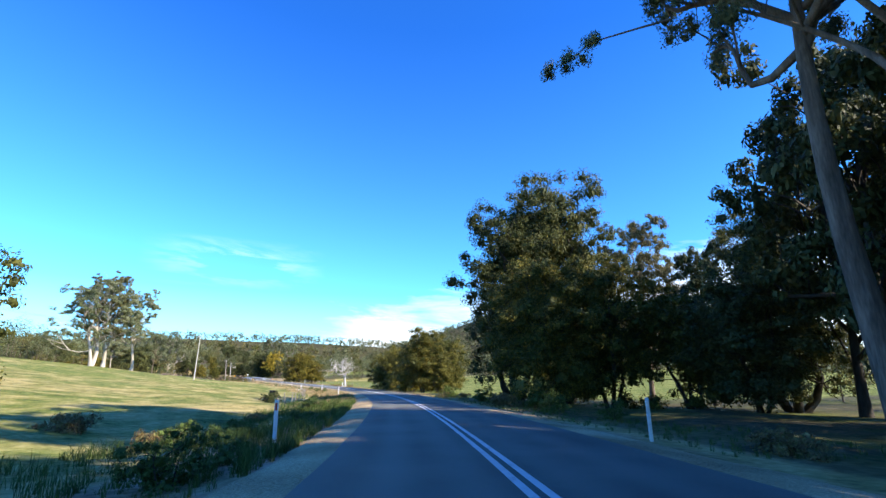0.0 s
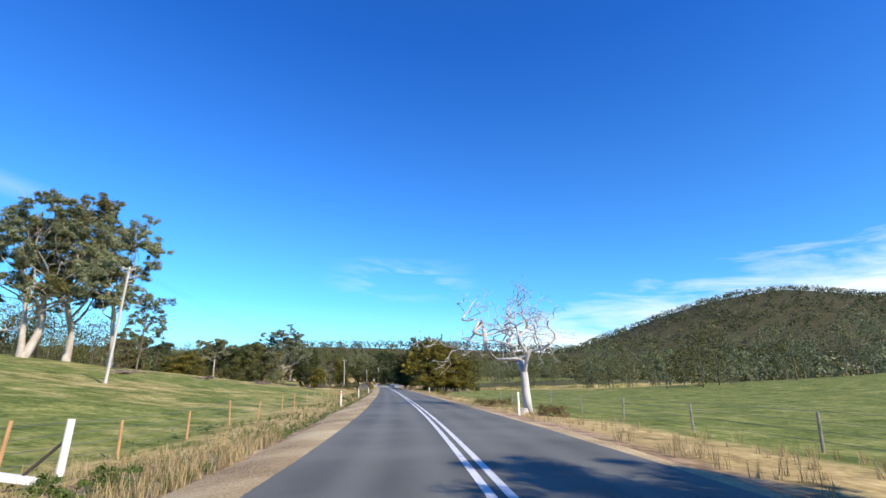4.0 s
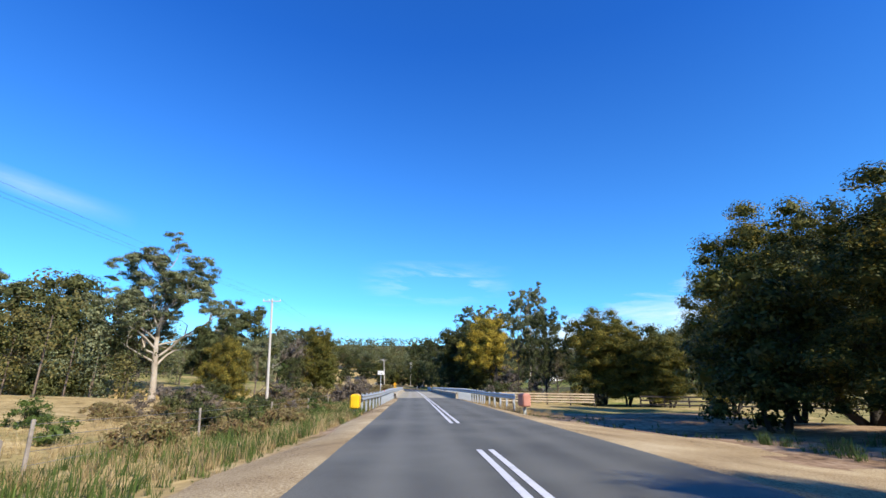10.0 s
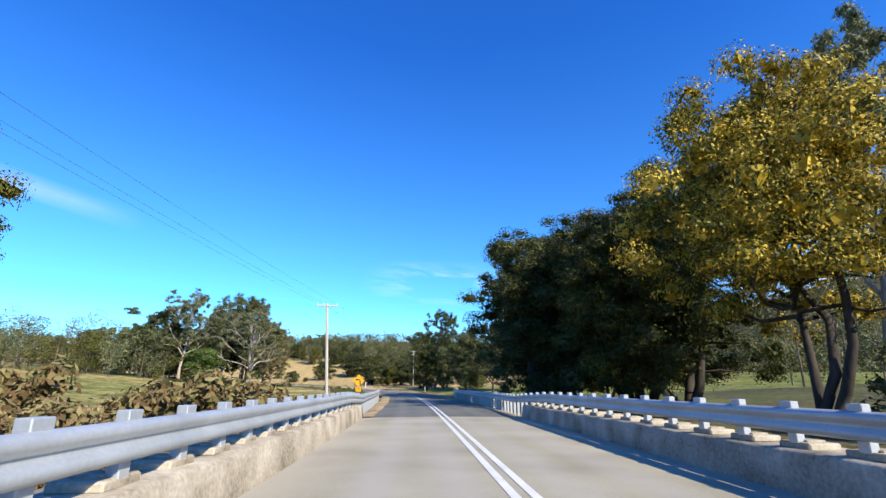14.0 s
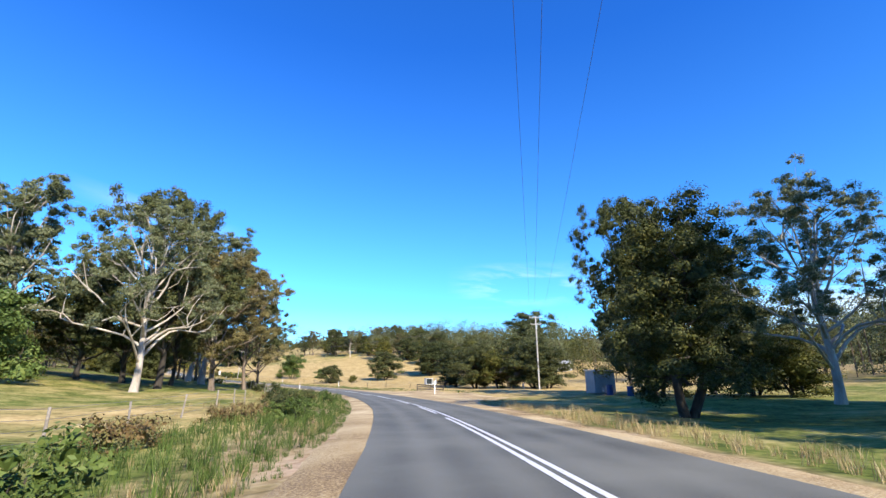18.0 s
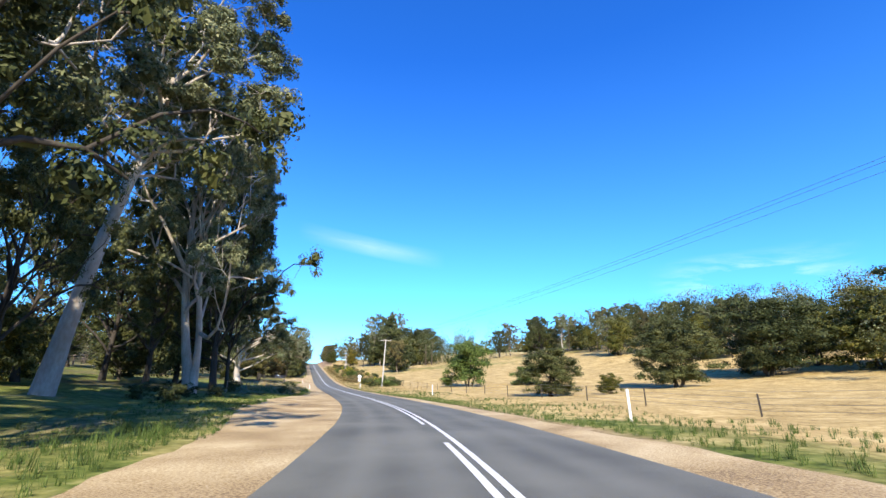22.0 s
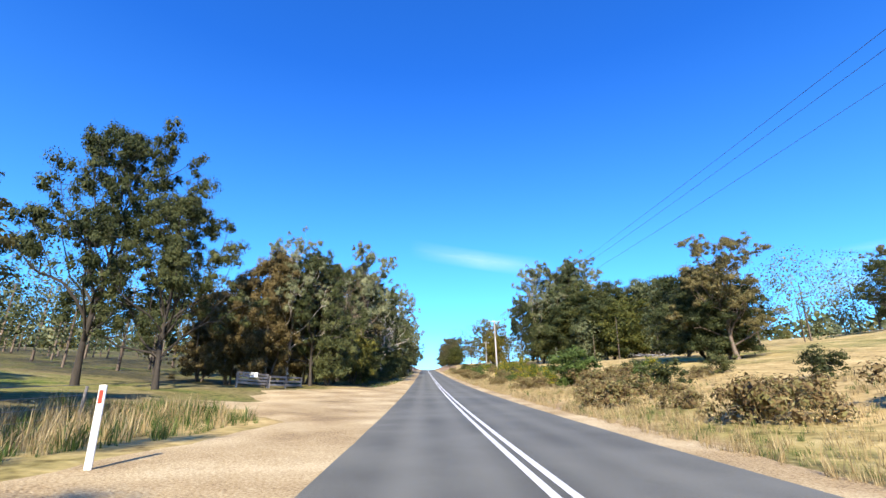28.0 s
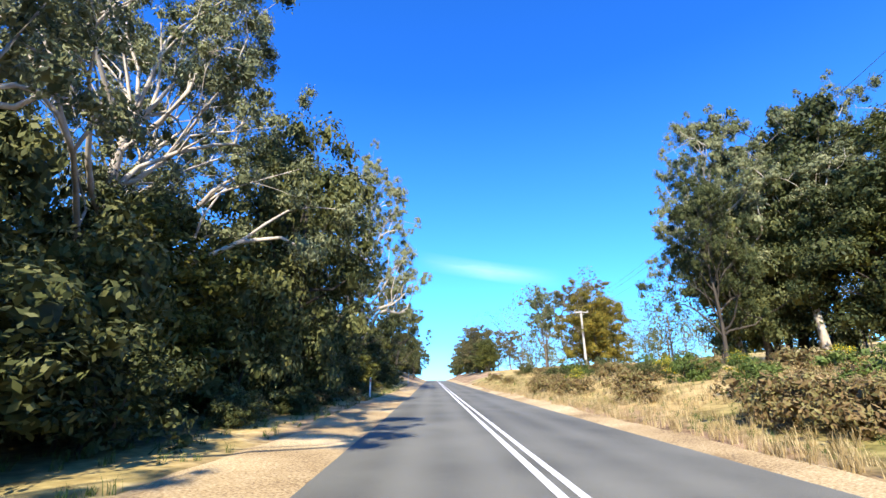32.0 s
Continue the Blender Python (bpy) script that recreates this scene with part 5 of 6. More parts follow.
        belt = math.sqrt(max(0.05, 1 - ((z - 0.42) / 0.62) ** 2)) * (1 - pointed * max(0, z - 0.35))
        a = i * 2.39996 + seed + rng.uniform(-0.4, 0.4)
        r = spread * belt * rng.uniform(0.42, 0.78)
        mid = np.array([math.cos(a) * r, math.sin(a) * r, z * h])
        size = spread * rng.uniform(0.32, 0.48) * (0.75 + 0.35 * belt)
        wood.limb(bent(np.array([0, 0, h * (0.10 + 0.55 * z)]), mid, rng, 5, 0.08), np.linspace(trunk * 0.4, trunk * 0.1, 5), 5)
        for _ in range(count // boughs):
            d = rng.normal(size=3)
            d[2] = abs(d[2]) * 0.9 - 0.45
            d /= np.linalg.norm(d)
            c = mid + d * size * (1.0 if rng.rand() > 0.2 else 0.4) * (1, 1, 0.8)
            cents.append(np.array([c[0], c[1], max(c[2], low * h * 0.5)]))
            rads.append(clump * rng.uniform(0.6, 1.2))
    for _ in range(count // 5):
        a, r = rng.uniform(0, 6.283), spread * 0.5 * math.sqrt(rng.rand())
        cents.append(np.array([math.cos(a) * r, math.sin(a) * r, h * rng.uniform(low + 0.12, 0.82)]))
        rads.append(clump * 1.5)
    pos = clump_points(cents, rads, per, rng, shell, 0.8)
    pos = pos[pos[:, 2] > 0.1]
    return wood.mesh("trunk", bark or BARK_DARK), crown_mesh(pos, leaf, rng, leaves or LEAF_WATTLE, droop, 0.45, blossom, share, heart_of(cents, rads, rng))


def bare_tree(seed, h=7.5, trunk=0.28, levels=5, spread=0.62, lean=(0.0, 0.0), bark=None, kids=3, twist=0.2):
    """A dead tree: crooked limbs that split again and again into bare twigs."""
    rng = np.random.RandomState(seed)
    wood = Wood()

    def grow(base, way, length, r, level):
        tip = base + way * length
        pts = bent(base, tip, rng, 6 if level < 3 else 4, twist * 0.6)
        wood.limb(pts, np.linspace(r, r * 0.62, len(pts)), 8 if level == 0 else 6 if level < 3 else 4)
        if level >= levels:
            return
        for i in range(kids if level else kids + 2):
            d = way * 0.6 + rng.normal(size=3) * spread + np.array([0, 0, 0.16])
            d /= np.linalg.norm(d)
            start = pts[-1] if i < 2 else pts[rng.randint(len(pts) // 2, len(pts))]
            grow(start, d, length * rng.uniform(0.5, 0.82), r * rng.uniform(0.42, 0.62), level + 1)

    w = np.array([lean[0], lean[1], 1.0])
    grow(np.array([0, 0, -0.3]), w / np.linalg.norm(w), h * 0.33, trunk, 0)
    return wood.mesh("trunk", bark or BARK_DEAD), None


def plant(name, meshes, s, lat, size=1.0, turn=0.0, label="", category="tree", wide=1.0, group="", sink=0.15, at=None):
    """Sets a tree on the ground: its trunk and its crown under one holder."""
    p = spot(s, lat, sink) if at is None else at
    e = holder(name, p, turn, label=label, category=category, group=group)
    e.scale = (size * wide, size * wide, size)
    for me in meshes:
        if me:
            ob = new(me.name.split(".")[0], me)
            ob.parent = e
    return e


# the kinds that the place has, each built once
K = {}
K["gum_xl"] = gum(3, 27, 8.0, 0.46, 0.26, 15, 1.7, 170, 0.31, leaves=LEAF_GUM, fill=0.85)
K["gum_giant"] = gum(5, 30, 8.5, 0.42, 0.36, 17, 1.6, 260, 0.26, leaves=LEAF_GUM, lean=(0.11, 0.0), fill=0.85, top=0.72)
K["gum_b"] = gum(8, 27, 9.5, 0.65, 0.20, 17, 1.8, 210, 0.30, leaves=LEAF_OLIVE, lean=(0.05, 0.02), bark=BARK_PALE)
K["gum_c"] = gum(14, 28, 9.5, 0.55, 0.20, 15, 1.6, 200, 0.27, twin=True, lean=(0.10, 0.0), fill=0.75)
K["gum_wide"] = gum(21, 22, 9.0, 0.42, 0.16, 20, 1.35, 230, 0.20, fill=0.82, top=0.60)
K["gum_full"] = gum(23, 22, 7.8, 0.50, 0.15, 26, 1.6, 250, 0.20, fill=1.0, top=0.66, forks=3)
K["gum_tall"] = gum(27, 22, 5.5, 0.36, 0.55, 9, 1.6, 220, 0.32, leaves=LEAF_GUM, top=0.75)
K["gum_brown"] = gum(33, 19, 6.0, 0.34, 0.14, 15, 1.4, 190, 0.225, leaves=LEAF_BROWN, bark=BARK_BROWN, fill=0.85)
K["gum_dim"] = gum(39, 17, 6.0, 0.34, 0.10, 13, 1.8, 95, 0.42, leaves=LEAF_DARK, bark=BARK_DARK, fill=0.85, forks=2)
K["gum_dark"] = gum(38, 17, 6.2, 0.30, 0.10, 16, 1.5, 200, 0.21, leaves=LEAF_DARK, bark=BARK_DARK, fill=0.85)
K["gum_fine"] = gum(45, 15, 4.2, 0.20, 0.26, 11, 1.1, 200, 0.22, leaves=LEAF_GUM, bark=BARK_BROWN, fill=0.6, top=0.72)
K["gum_lean"] = gum(52, 25, 9.5, 0.62, 0.55, 12, 1.7, 260, 0.20, leaves=LEAF_GUM, bark=BARK_BROWN, lean=(-0.03, -0.02), top=0.75, twin=True)
K["wattle"] = dome(51, 8.5, 3.7, 1.0, 90, 140, 0.27)
K["wattle_near"] = dome(53, 9.5, 4.3, 0.82, 220, 360, 0.155, low=0.0, blossom=LEAF_BUD, share=0.15)
K["wattle_tall"] = dome(55, 12, 4.2, 0.95, 170, 430, 0.16, pointed=0.3, blossom=LEAF_BUD, share=0.25)
K["wattle_gold"] = dome(60, 10, 5.0, 0.85, 200, 680, 0.135, leaves=LEAF_WATTLE, blossom=LEAF_BUD, share=0.55, low=0.04, trunk=0.24)
K["wattle_bloom"] = dome(66, 9, 3.8, 0.66, 210, 760, 0.11, leaves=LEAF_GOLD, blossom=LEAF_WATTLE, share=0.40, low=0.25)
K["blackwood"] = dome(71, 11, 4.8, 1.15, 120, 165, 0.27, leaves=LEAF_DARK, low=0.05, trunk=0.28, stems=2)
K["blackwood_near"] = dome(72, 16, 4.8, 1.0, 230, 260, 0.20, leaves=LEAF_DARK, low=0.06, trunk=0.34, stems=3, blossom=LEAF_WATTLE, share=0.4)
K["gum_arch"] = gum(64, 22, 9.0, 0.27, 0.40, 9, 1.35, 190, 0.20, lean=(0.10, 0.04), fill=0.8, top=0.62, forks=3, twin=True)
K["sheoak"] = dome(77, 8, 2.6, 0.6, 96, 420, 0.20, leaves=LEAF_OLIVE, low=0.12, pointed=0.5, droop=0.8)
K["sheoak_brown"] = dome(79, 10, 3.2, 0.66, 150, 480, 0.19, leaves=LEAF_SHEOAK, low=0.03, pointed=0.4, droop=0.8, bark=BARK_BROWN)
K["round_bush"] = dome(83, 4.2, 2.4, 0.75, 48, 260, 0.22, leaves=LEAF_GREEN, low=0.04, trunk=0.09)
K["low_bush"] = dome(87, 2.0, 1.5, 0.38, 40, 330, 0.13, leaves=LEAF_DARK, low=0.05, trunk=0.05)
K["bush_green"] = dome(89, 1.7, 1.3, 0.34, 36, 320, 0.12, leaves=LEAF_GREEN, low=0.05, trunk=0.04)
K["bush_yellow"] = dome(91, 2.4, 1.6, 0.36, 44, 330, 0.11, leaves=LEAF_GREEN, blossom=LEAF_YELLOW, share=0.42, low=0.08, trunk=0.05)
K["bracken"] = dome(93, 1.0, 1.5, 0.34, 30, 330, 0.13, leaves=BRACKEN, low=0.02, trunk=0.02)
K["dry_shrub"] = dome(95, 4.5, 2.2, 0.8, 34, 110, 0.22, leaves=LEAF_GREY, low=0.1, trunk=0.08, stems=5, bark=TWIG, shell=0.6)
K["brush"] = dome(97, 5.0, 2.3, 0.8, 60, 130, 0.24, leaves=LEAF_DARK, low=0.02, trunk=0.07, stems=4)
K["thin_bare"] = bare_tree(101, 9, 0.16, 5, 0.42, bark=TWIG, kids=2)
stem_a = bare_tree(131, 13.0, 0.14, 5, 0.50, lean=(0.20, 0.0), kids=3, twist=0.28, bark=BARK_BROWN)[0]
stem_b = bare_tree(137, 11.0, 0.10, 4, 0.50, lean=(-0.10, 0.12), kids=3, twist=0.28, bark=BARK_BROWN)[0]
stem_b.name = "second_stem"
K["bare"] = (stem_a, stem_b)
K["dead"] = bare_tree(118, 8.6, 0.17, 5, 0.55, lean=(0.14, 0.0), kids=3, twist=0.28)

NAMES = {
    "bare": ("bare_gum", "leafless brown-grey gum leaning over the verge"),
    "gum_xl": ("gum_tree", "tall gum tree with pale trunk and grey-green leaves"), "gum_lean": ("gum_tree", "leaning gum tree with streaked brown and pale bark"), "gum_b": ("gum_tree", "tall gum tree with smooth pale trunk and olive crown"),
    "gum_c": ("gum_tree", "forked gum tree with pale limbs and open crown"), "gum_wide": ("gum_tree", "spreading gum tree with white limbs near the ground"),
    "gum_full": ("gum_tree", "massive gum tree with pale forked trunk and dense crown"), "gum_tall": ("gum_tree", "slender gum tree with its crown held high"), "gum_brown": ("gum_tree", "gum tree with brown bark and browning leaves"),
    "gum_dark": ("gum_tree", "dense dark-leaved gum tree with dark trunk"), "gum_dim": ("gum_tree", "dense dark-leaved gum tree standing in woods"), "wattle_near": ("wattle_tree", "dense feathery wattle with golden-green tips beside the road"), "gum_fine": ("gum_tree", "thin gum sapling with sparse fine leaves"),
    "wattle": ("wattle_tree", "dense dark-green wattle with golden-green tips"), "wattle_tall": ("wattle_tree", "tall dense wattle with golden-green tips"),
    "wattle_gold": ("wattle_tree", "broad wattle tree flushed golden with buds"), "wattle_bloom": ("wattle_tree", "wattle tree in full yellow-orange blossom"),
    "gum_arch": ("gum_tree", "open gum with long bare pale limbs over the verge"), "gum_giant": ("gum_tree", "very tall leaning gum with pale streaked trunk"), "blackwood_near": ("blackwood_tree", "tall dense blackwood with dark puffed crown"),
    "blackwood": ("blackwood_tree", "broad dark blackwood tree with dense crown"), "sheoak": ("sheoak_tree", "drooping olive she-oak with pointed crown"),
    "sheoak_brown": ("sheoak_tree", "drooping brown-green she-oak by the road"), "round_bush": ("bush", "rounded green bush standing in dry grass"),
    "low_bush": ("bush", "low dark-green bush on the verge"), "bush_green": ("bush", "low bright-green bush on the verge"),
    "bush_yellow": ("gorse_bush", "green bush covered in bright yellow flowers"), "bracken": ("bracken", "patch of brown and green bracken"),
    "brush": ("shrub", "dense dark undergrowth shrub beneath roadside trees"), "dry_shrub": ("shrub", "leafless grey-brown shrub by the river"), "thin_bare": ("bare_tree", "thin bare tree with grey twigs"), "dead": ("dead_tree", "bleached dead tree with bare twisted branches"),
}
SHRUBS = ("brush", "low_bush", "bush_green", "bush_yellow", "bracken", "dry_shrub", "round_bush")


def extent(kind):
    """Height and spread of a kind as built."""
    lo, hi = np.full(3, 1e9), np.full(3, -1e9)
    for me in K[kind]:
        if me:
            co = np.empty(len(me.vertices) * 3, np.float32)
            me.vertices.foreach_get("co", co)
            co = co.reshape(-1, 3)
            lo, hi = np.minimum(lo, np.percentile(co, 1.0, axis=0)), np.maximum(hi, np.percentile(co, 99.5, axis=0))
    return hi[2], (hi[0] - lo[0] + hi[1] - lo[1]) / 2


SIZE = {kind: extent(kind) for kind in K}


def put(kind, s, lat, tall, broad=None, turn=None, label=""):
    """A tree or shrub of that kind, so many metres tall and broad."""
    name, text = NAMES[kind]
    h, w = SIZE[kind]
    k = tall / h
    wide = min(1.35, max(0.65, broad / w / k)) if broad else 1.0
    t = (s * 37.0 + lat * 91.0) % 360 if turn is None else turn
    return plant(name, K[kind], s, lat, k, t, label or text, "shrub" if kind in SHRUBS else "tree", wide)

put("blackwood_near", 45.0, 15.8, 22.9, 10.8)
put("blackwood_near", 44.0, 10.4, 19.7, 9.5)
put("wattle_near", 38.0, 10.7, 11.9, 9.3)
put("wattle_near", 39.0, 16.9, 12.9, 9.6)
put("gum_brown", 52.0, 30.1, 21.5, 10.8)
put("gum_dim", 43.0, 30.2, 16.9, 7.6)
put("blackwood_near", 33.0, 28.3, 15.8, 9.9)
put("wattle", 37.0, 23.0, 10.5, 8.9)
put("blackwood", 31.0, 23.6, 9.5, 8.9)
put("wattle", 32.0, -28.5, 10.4, 6.7)
put("wattle_tall", 77.0, 8.6, 10.2, 7.4)
put("wattle_near", 74.0, 10.2, 5.4, 4.9)
put("wattle_near", 83.0, 8.0, 8.2, 5.0)
put("wattle_near", 90.0, 8.1, 8.4, 5.8)
put("wattle_near", 97.0, 8.2, 7.8, 6.3)
put("wattle_near", 103.0, 8.0, 7.3, 6.3)
put("wattle_near", 86.0, 15.5, 9.6, 7.5)
put("wattle_near", 92.0, 14.1, 8.8, 7.2)
put("wattle_near", 99.0, 13.0, 8.0, 6.8)
put("gum_c", 188.0, -59.6, 27.6, 23.5)
put("gum_b", 196.0, -57.7, 31.0, 18.6)
put("gum_xl", 194.0, -49.4, 28.3, 15.3)
put("gum_fine", 190.0, -43.0, 13.2, 7.7)
put("dead", 133.4, 7.1, 8.3, 11.5)
put("wattle_gold", 228.0, 10.4, 12.8, 13.0)
put("wattle_gold", 234.0, 17.7, 9.7, 10.6)
put("gum_dim", 322.0, -96.5, 20.9, 22.1)
put("gum_tall", 326.0, -73.8, 21.8, 15.3)
put("blackwood", 330.0, -60.4, 21.4, 18.0)
put("wattle_gold", 318.0, -82.8, 14.5, 17.0)
put("gum_xl", 316.0, -105.7, 21.4, 22.1)
put("gum_brown", 308.0, -105.3, 15.5, 19.3)
put("gum_dim", 345.0, -35.8, 17.9, 13.9)
put("blackwood", 335.0, -86.4, 16.0, 18.7)
put("gum_brown", 338.0, -113.4, 17.7, 24.9)
put("gum_dim", 345.0, -75.5, 15.5, 17.0)
put("gum_brown", 350.0, -58.8, 17.2, 14.8)
put("gum_xl", 336.0, -46.6, 29.9, 23.7)
put("blackwood", 251.0, 22.2, 9.5, 10.9)
put("wattle_tall", 262.0, 17.0, 9.5, 9.9)
put("wattle", 268.0, 14.7, 7.5, 6.6)
put("wattle_tall", 258.0, 20.8, 9.8, 8.5)
put("gum_dim", 332.0, -35.5, 16.5, 10.5)
put("wattle_tall", 274.0, 20.3, 12.6, 9.2)
put("blackwood_near", 270.0, 20.9, 10.8, 8.1)
put("wattle_tall", 286.0, 24.6, 10.8, 6.5)
put("wattle_tall", 308.0, 22.6, 11.8, 8.7)
put("wattle_tall", 306.0, 24.7, 10.0, 7.6)
put("wattle", 304.0, 26.8, 9.2, 7.6)
put("wattle_tall", 300.0, 26.8, 8.1, 7.5)
put("thin_bare", 330.0, 20.8, 10.9, 8.8)
put("gum_dim", 335.0, 32.1, 14.8, 9.2)
put("gum_fine", 330.0, -27.4, 13.5, 7.5)
put("wattle_gold", 321.0, -29.0, 11.5, 7.6)
put("gum_fine", 314.0, 13.1, 13.0, 5.4)
put("gum_dark", 312.0, 16.5, 12.7, 4.1)
put("thin_bare", 326.0, 15.6, 8.5, 4.6)
put("wattle_tall", 358.0, -22.6, 14.7, 7.9)
put("dry_shrub", 356.0, -26.7, 12.3, 8.0)
put("gum_dark", 350.0, -26.0, 7.6, 6.2)
put("wattle", 354.0, -19.6, 7.3, 5.2)
put("wattle_bloom", 362.0, 17.3, 18.6, 12.9)
put("gum_xl", 368.0, 28.1, 27.7, 13.0)
put("blackwood_near", 388.0, 13.2, 18.1, 13.4)
put("blackwood_near", 378.0, 17.0, 17.0, 11.8)
put("dry_shrub", 352.0, 19.7, 6.1, 5.2)
put("gum_dark", 350.0, 25.0, 7.9, 8.3)
put("gum_brown", 350.0, 29.2, 9.6, 7.8)
put("gum_dark", 356.0, 26.5, 8.0, 8.3)
put("dry_shrub", 335.0, -15.4, 4.7, 3.9)
put("blackwood_near", 395.0, 14.8, 18.5, 14.5)
put("wattle_tall", 388.0, 18.8, 13.1, 7.7)
put("wattle_tall", 378.0, 16.5, 16.5, 10.0)
put("blackwood_near", 374.0, 18.3, 17.8, 10.3)
put("gum_dark", 415.0, 13.8, 12.0, 9.1)
put("blackwood", 440.0, 16.9, 10.9, 8.5)
put("gum_wide", 496.0, -25.5, 22.7, 19.6)
put("gum_xl", 505.0, -42.4, 26.1, 14.3)
put("round_bush", 490.0, -37.7, 9.1, 10.5)
put("gum_dim", 515.0, -49.3, 20.6, 18.2)
put("gum_dim", 520.0, -30.5, 18.1, 14.6)
put("gum_c", 434.0, 29.3, 32.5, 22.7)
put("gum_dim", 441.0, 32.2, 18.0, 12.5)
put("gum_dim", 476.0, 33.5, 18.0, 11.4)
put("gum_xl", 432.0, 35.7, 27.7, 15.7)
put("blackwood", 473.0, 24.5, 11.6, 8.2)
put("gum_brown", 525.0, -37.2, 14.5, 16.5)
put("blackwood_near", 455.0, 12.4, 11.4, 7.3)
put("gum_wide", 458.0, 24.8, 15.1, 13.6)
put("blackwood", 470.0, 31.6, 9.6, 9.1)
put("wattle", 466.0, 31.0, 5.5, 7.3)
put("gum_brown", 510.0, -18.5, 20.0, 13.9)
put("gum_dark", 507.0, -24.8, 26.6, 20.4)
put("gum_brown", 520.0, -13.8, 19.6, 11.0)
put("gum_dark", 530.0, -10.9, 16.6, 12.6)
put("gum_dark", 480.0, 29.2, 23.0, 9.0)
put("gum_dim", 484.0, 30.4, 15.3, 6.2)
put("gum_dark", 516.0, -24.1, 17.1, 14.1)
put("gum_dim", 520.0, -36.0, 17.2, 12.5)
put("blackwood", 520.0, 28.7, 8.8, 9.4)
put("blackwood", 530.0, 30.3, 8.4, 8.9)
put("dry_shrub", 514.0, 32.4, 4.7, 6.6)
put("blackwood", 512.0, 35.8, 9.0, 11.0)
put("blackwood", 508.0, 35.6, 7.5, 9.2)
put("wattle", 516.0, 31.0, 7.3, 7.3)
put("gum_xl", 535.0, -19.6, 29.6, 18.2)
put("blackwood", 571.0, 19.7, 5.2, 9.6)
put("wattle", 570.0, 26.0, 2.3, 5.4)
put("blackwood", 578.7, 42.5, 9.1, 12.0)
put("blackwood", 585.0, 66.4, 12.9, 19.8)
put("wattle", 575.0, 76.6, 12.3, 17.2)
put("blackwood", 570.0, 84.7, 12.0, 19.0)
put("blackwood", 560.0, 85.2, 13.3, 24.3)
put("blackwood", 590.0, 129.4, 20.9, 29.0)
put("wattle", 588.0, 81.3, 10.2, 16.2)
put("gum_giant", 556.0, -19.8, 29.9, 18.2, turn=38)
put("gum_dark", 576.0, -14.3, 28.0, 14.5)
put("gum_c", 568.0, -14.6, 29.0, 15.0)
put("gum_dark", 572.0, -19.3, 19.1, 12.8)
put("gum_dark", 566.0, -26.0, 16.7, 13.2)
put("gum_dark", 585.0, -27.1, 20.5, 16.4)
put("blackwood", 590.0, -20.8, 19.0, 13.3)
put("gum_dark", 548.0, -18.2, 15.8, 6.8)
put("gum_dark", 588.0, -14.8, 19.0, 12.1)
put("gum_dim", 640.0, -42.0, 18.8, 19.1)
put("gum_dim", 650.0, -37.2, 20.8, 18.6)
put("gum_dim", 645.0, -54.4, 14.4, 21.6)
put("gum_dim", 665.0, -33.2, 16.7, 15.3)
put("round_bush", 608.0, 23.0, 8.3, 9.7)
put("round_bush", 604.0, 32.9, 3.4, 8.7)
put("bush_yellow", 631.0, 9.0, 2.3, 3.0)
put("bush_green", 624.0, 10.8, 2.5, 4.0)
put("sheoak", 664.0, -22.2, 6.5, 5.9)
put("sheoak", 668.0, -18.1, 7.6, 5.5)
put("wattle", 660.0, -24.9, 3.5, 3.8)
put("gum_dark", 683.0, -17.6, 12.9, 9.4)
put("blackwood", 700.0, 26.8, 9.4, 9.1)
put("gum_brown", 694.0, 25.9, 11.5, 7.2)
put("blackwood", 712.0, 31.4, 10.0, 8.8)
put("blackwood", 696.0, 26.5, 7.7, 7.5)
put("blackwood", 760.0, 52.3, 17.4, 15.3)
put("blackwood", 768.0, 44.2, 15.2, 15.8)
put("sheoak_brown", 697.0, -19.0, 10.3, 4.4)
put("sheoak_brown", 698.0, -16.0, 12.4, 4.9)
put("sheoak_brown", 698.5, -12.7, 10.8, 5.1)
put("gum_dark", 696.0, -11.4, 12.5, 5.0)
put("blackwood", 697.0, -10.2, 7.0, 4.8)
put("sheoak_brown", 700.0, -22.8, 8.5, 4.3)
put("sheoak_brown", 694.0, -14.8, 11.5, 3.9)
put("sheoak_brown", 698.0, -14.7, 11.1, 4.8)
put("gum_wide", 695.5, -13.4, 13.8, 5.6)
put("gum_fine", 711.5, -9.0, 17.0, 6.0)
put("gum_dark", 709.5, -12.0, 14.0, 6.5)
put("gum_dim", 712.0, -33.6, 12.7, 6.3)
put("gum_dark", 770.0, -11.5, 15.0, 11.6)
put("gum_wide", 778.0, 28.1, 26.8, 15.7)
put("gum_wide", 775.0, 40.8, 28.2, 16.3)
put("gum_xl", 772.0, 31.3, 20.5, 12.4)
put("blackwood_near", 765.0, 38.8, 18.8, 14.5)
put("blackwood_near", 762.0, 45.2, 17.5, 17.3)
put("blackwood", 758.0, 38.7, 13.7, 13.3)
put("blackwood", 768.0, 34.7, 15.4, 12.0)
put("blackwood", 776.0, 28.9, 15.9, 10.9)
put("wattle", 752.0, 41.2, 12.5, 13.5)
put("gum_dim", 758.0, 49.2, 17.9, 13.8)
put("gum_brown", 800.0, 20.0, 12.2, 9.1)
put("gum_fine", 810.0, 16.7, 12.3, 6.2)
put("gum_brown", 850.0, 9.3, 11.5, 15.2)
put("gum_dark", 820.0, -7.9, 12.0, 10.8)
put("gum_wide", 734.5, -8.7, 15.1, 11.2)
put("gum_dark", 729.0, -18.0, 12.0, 8.0)
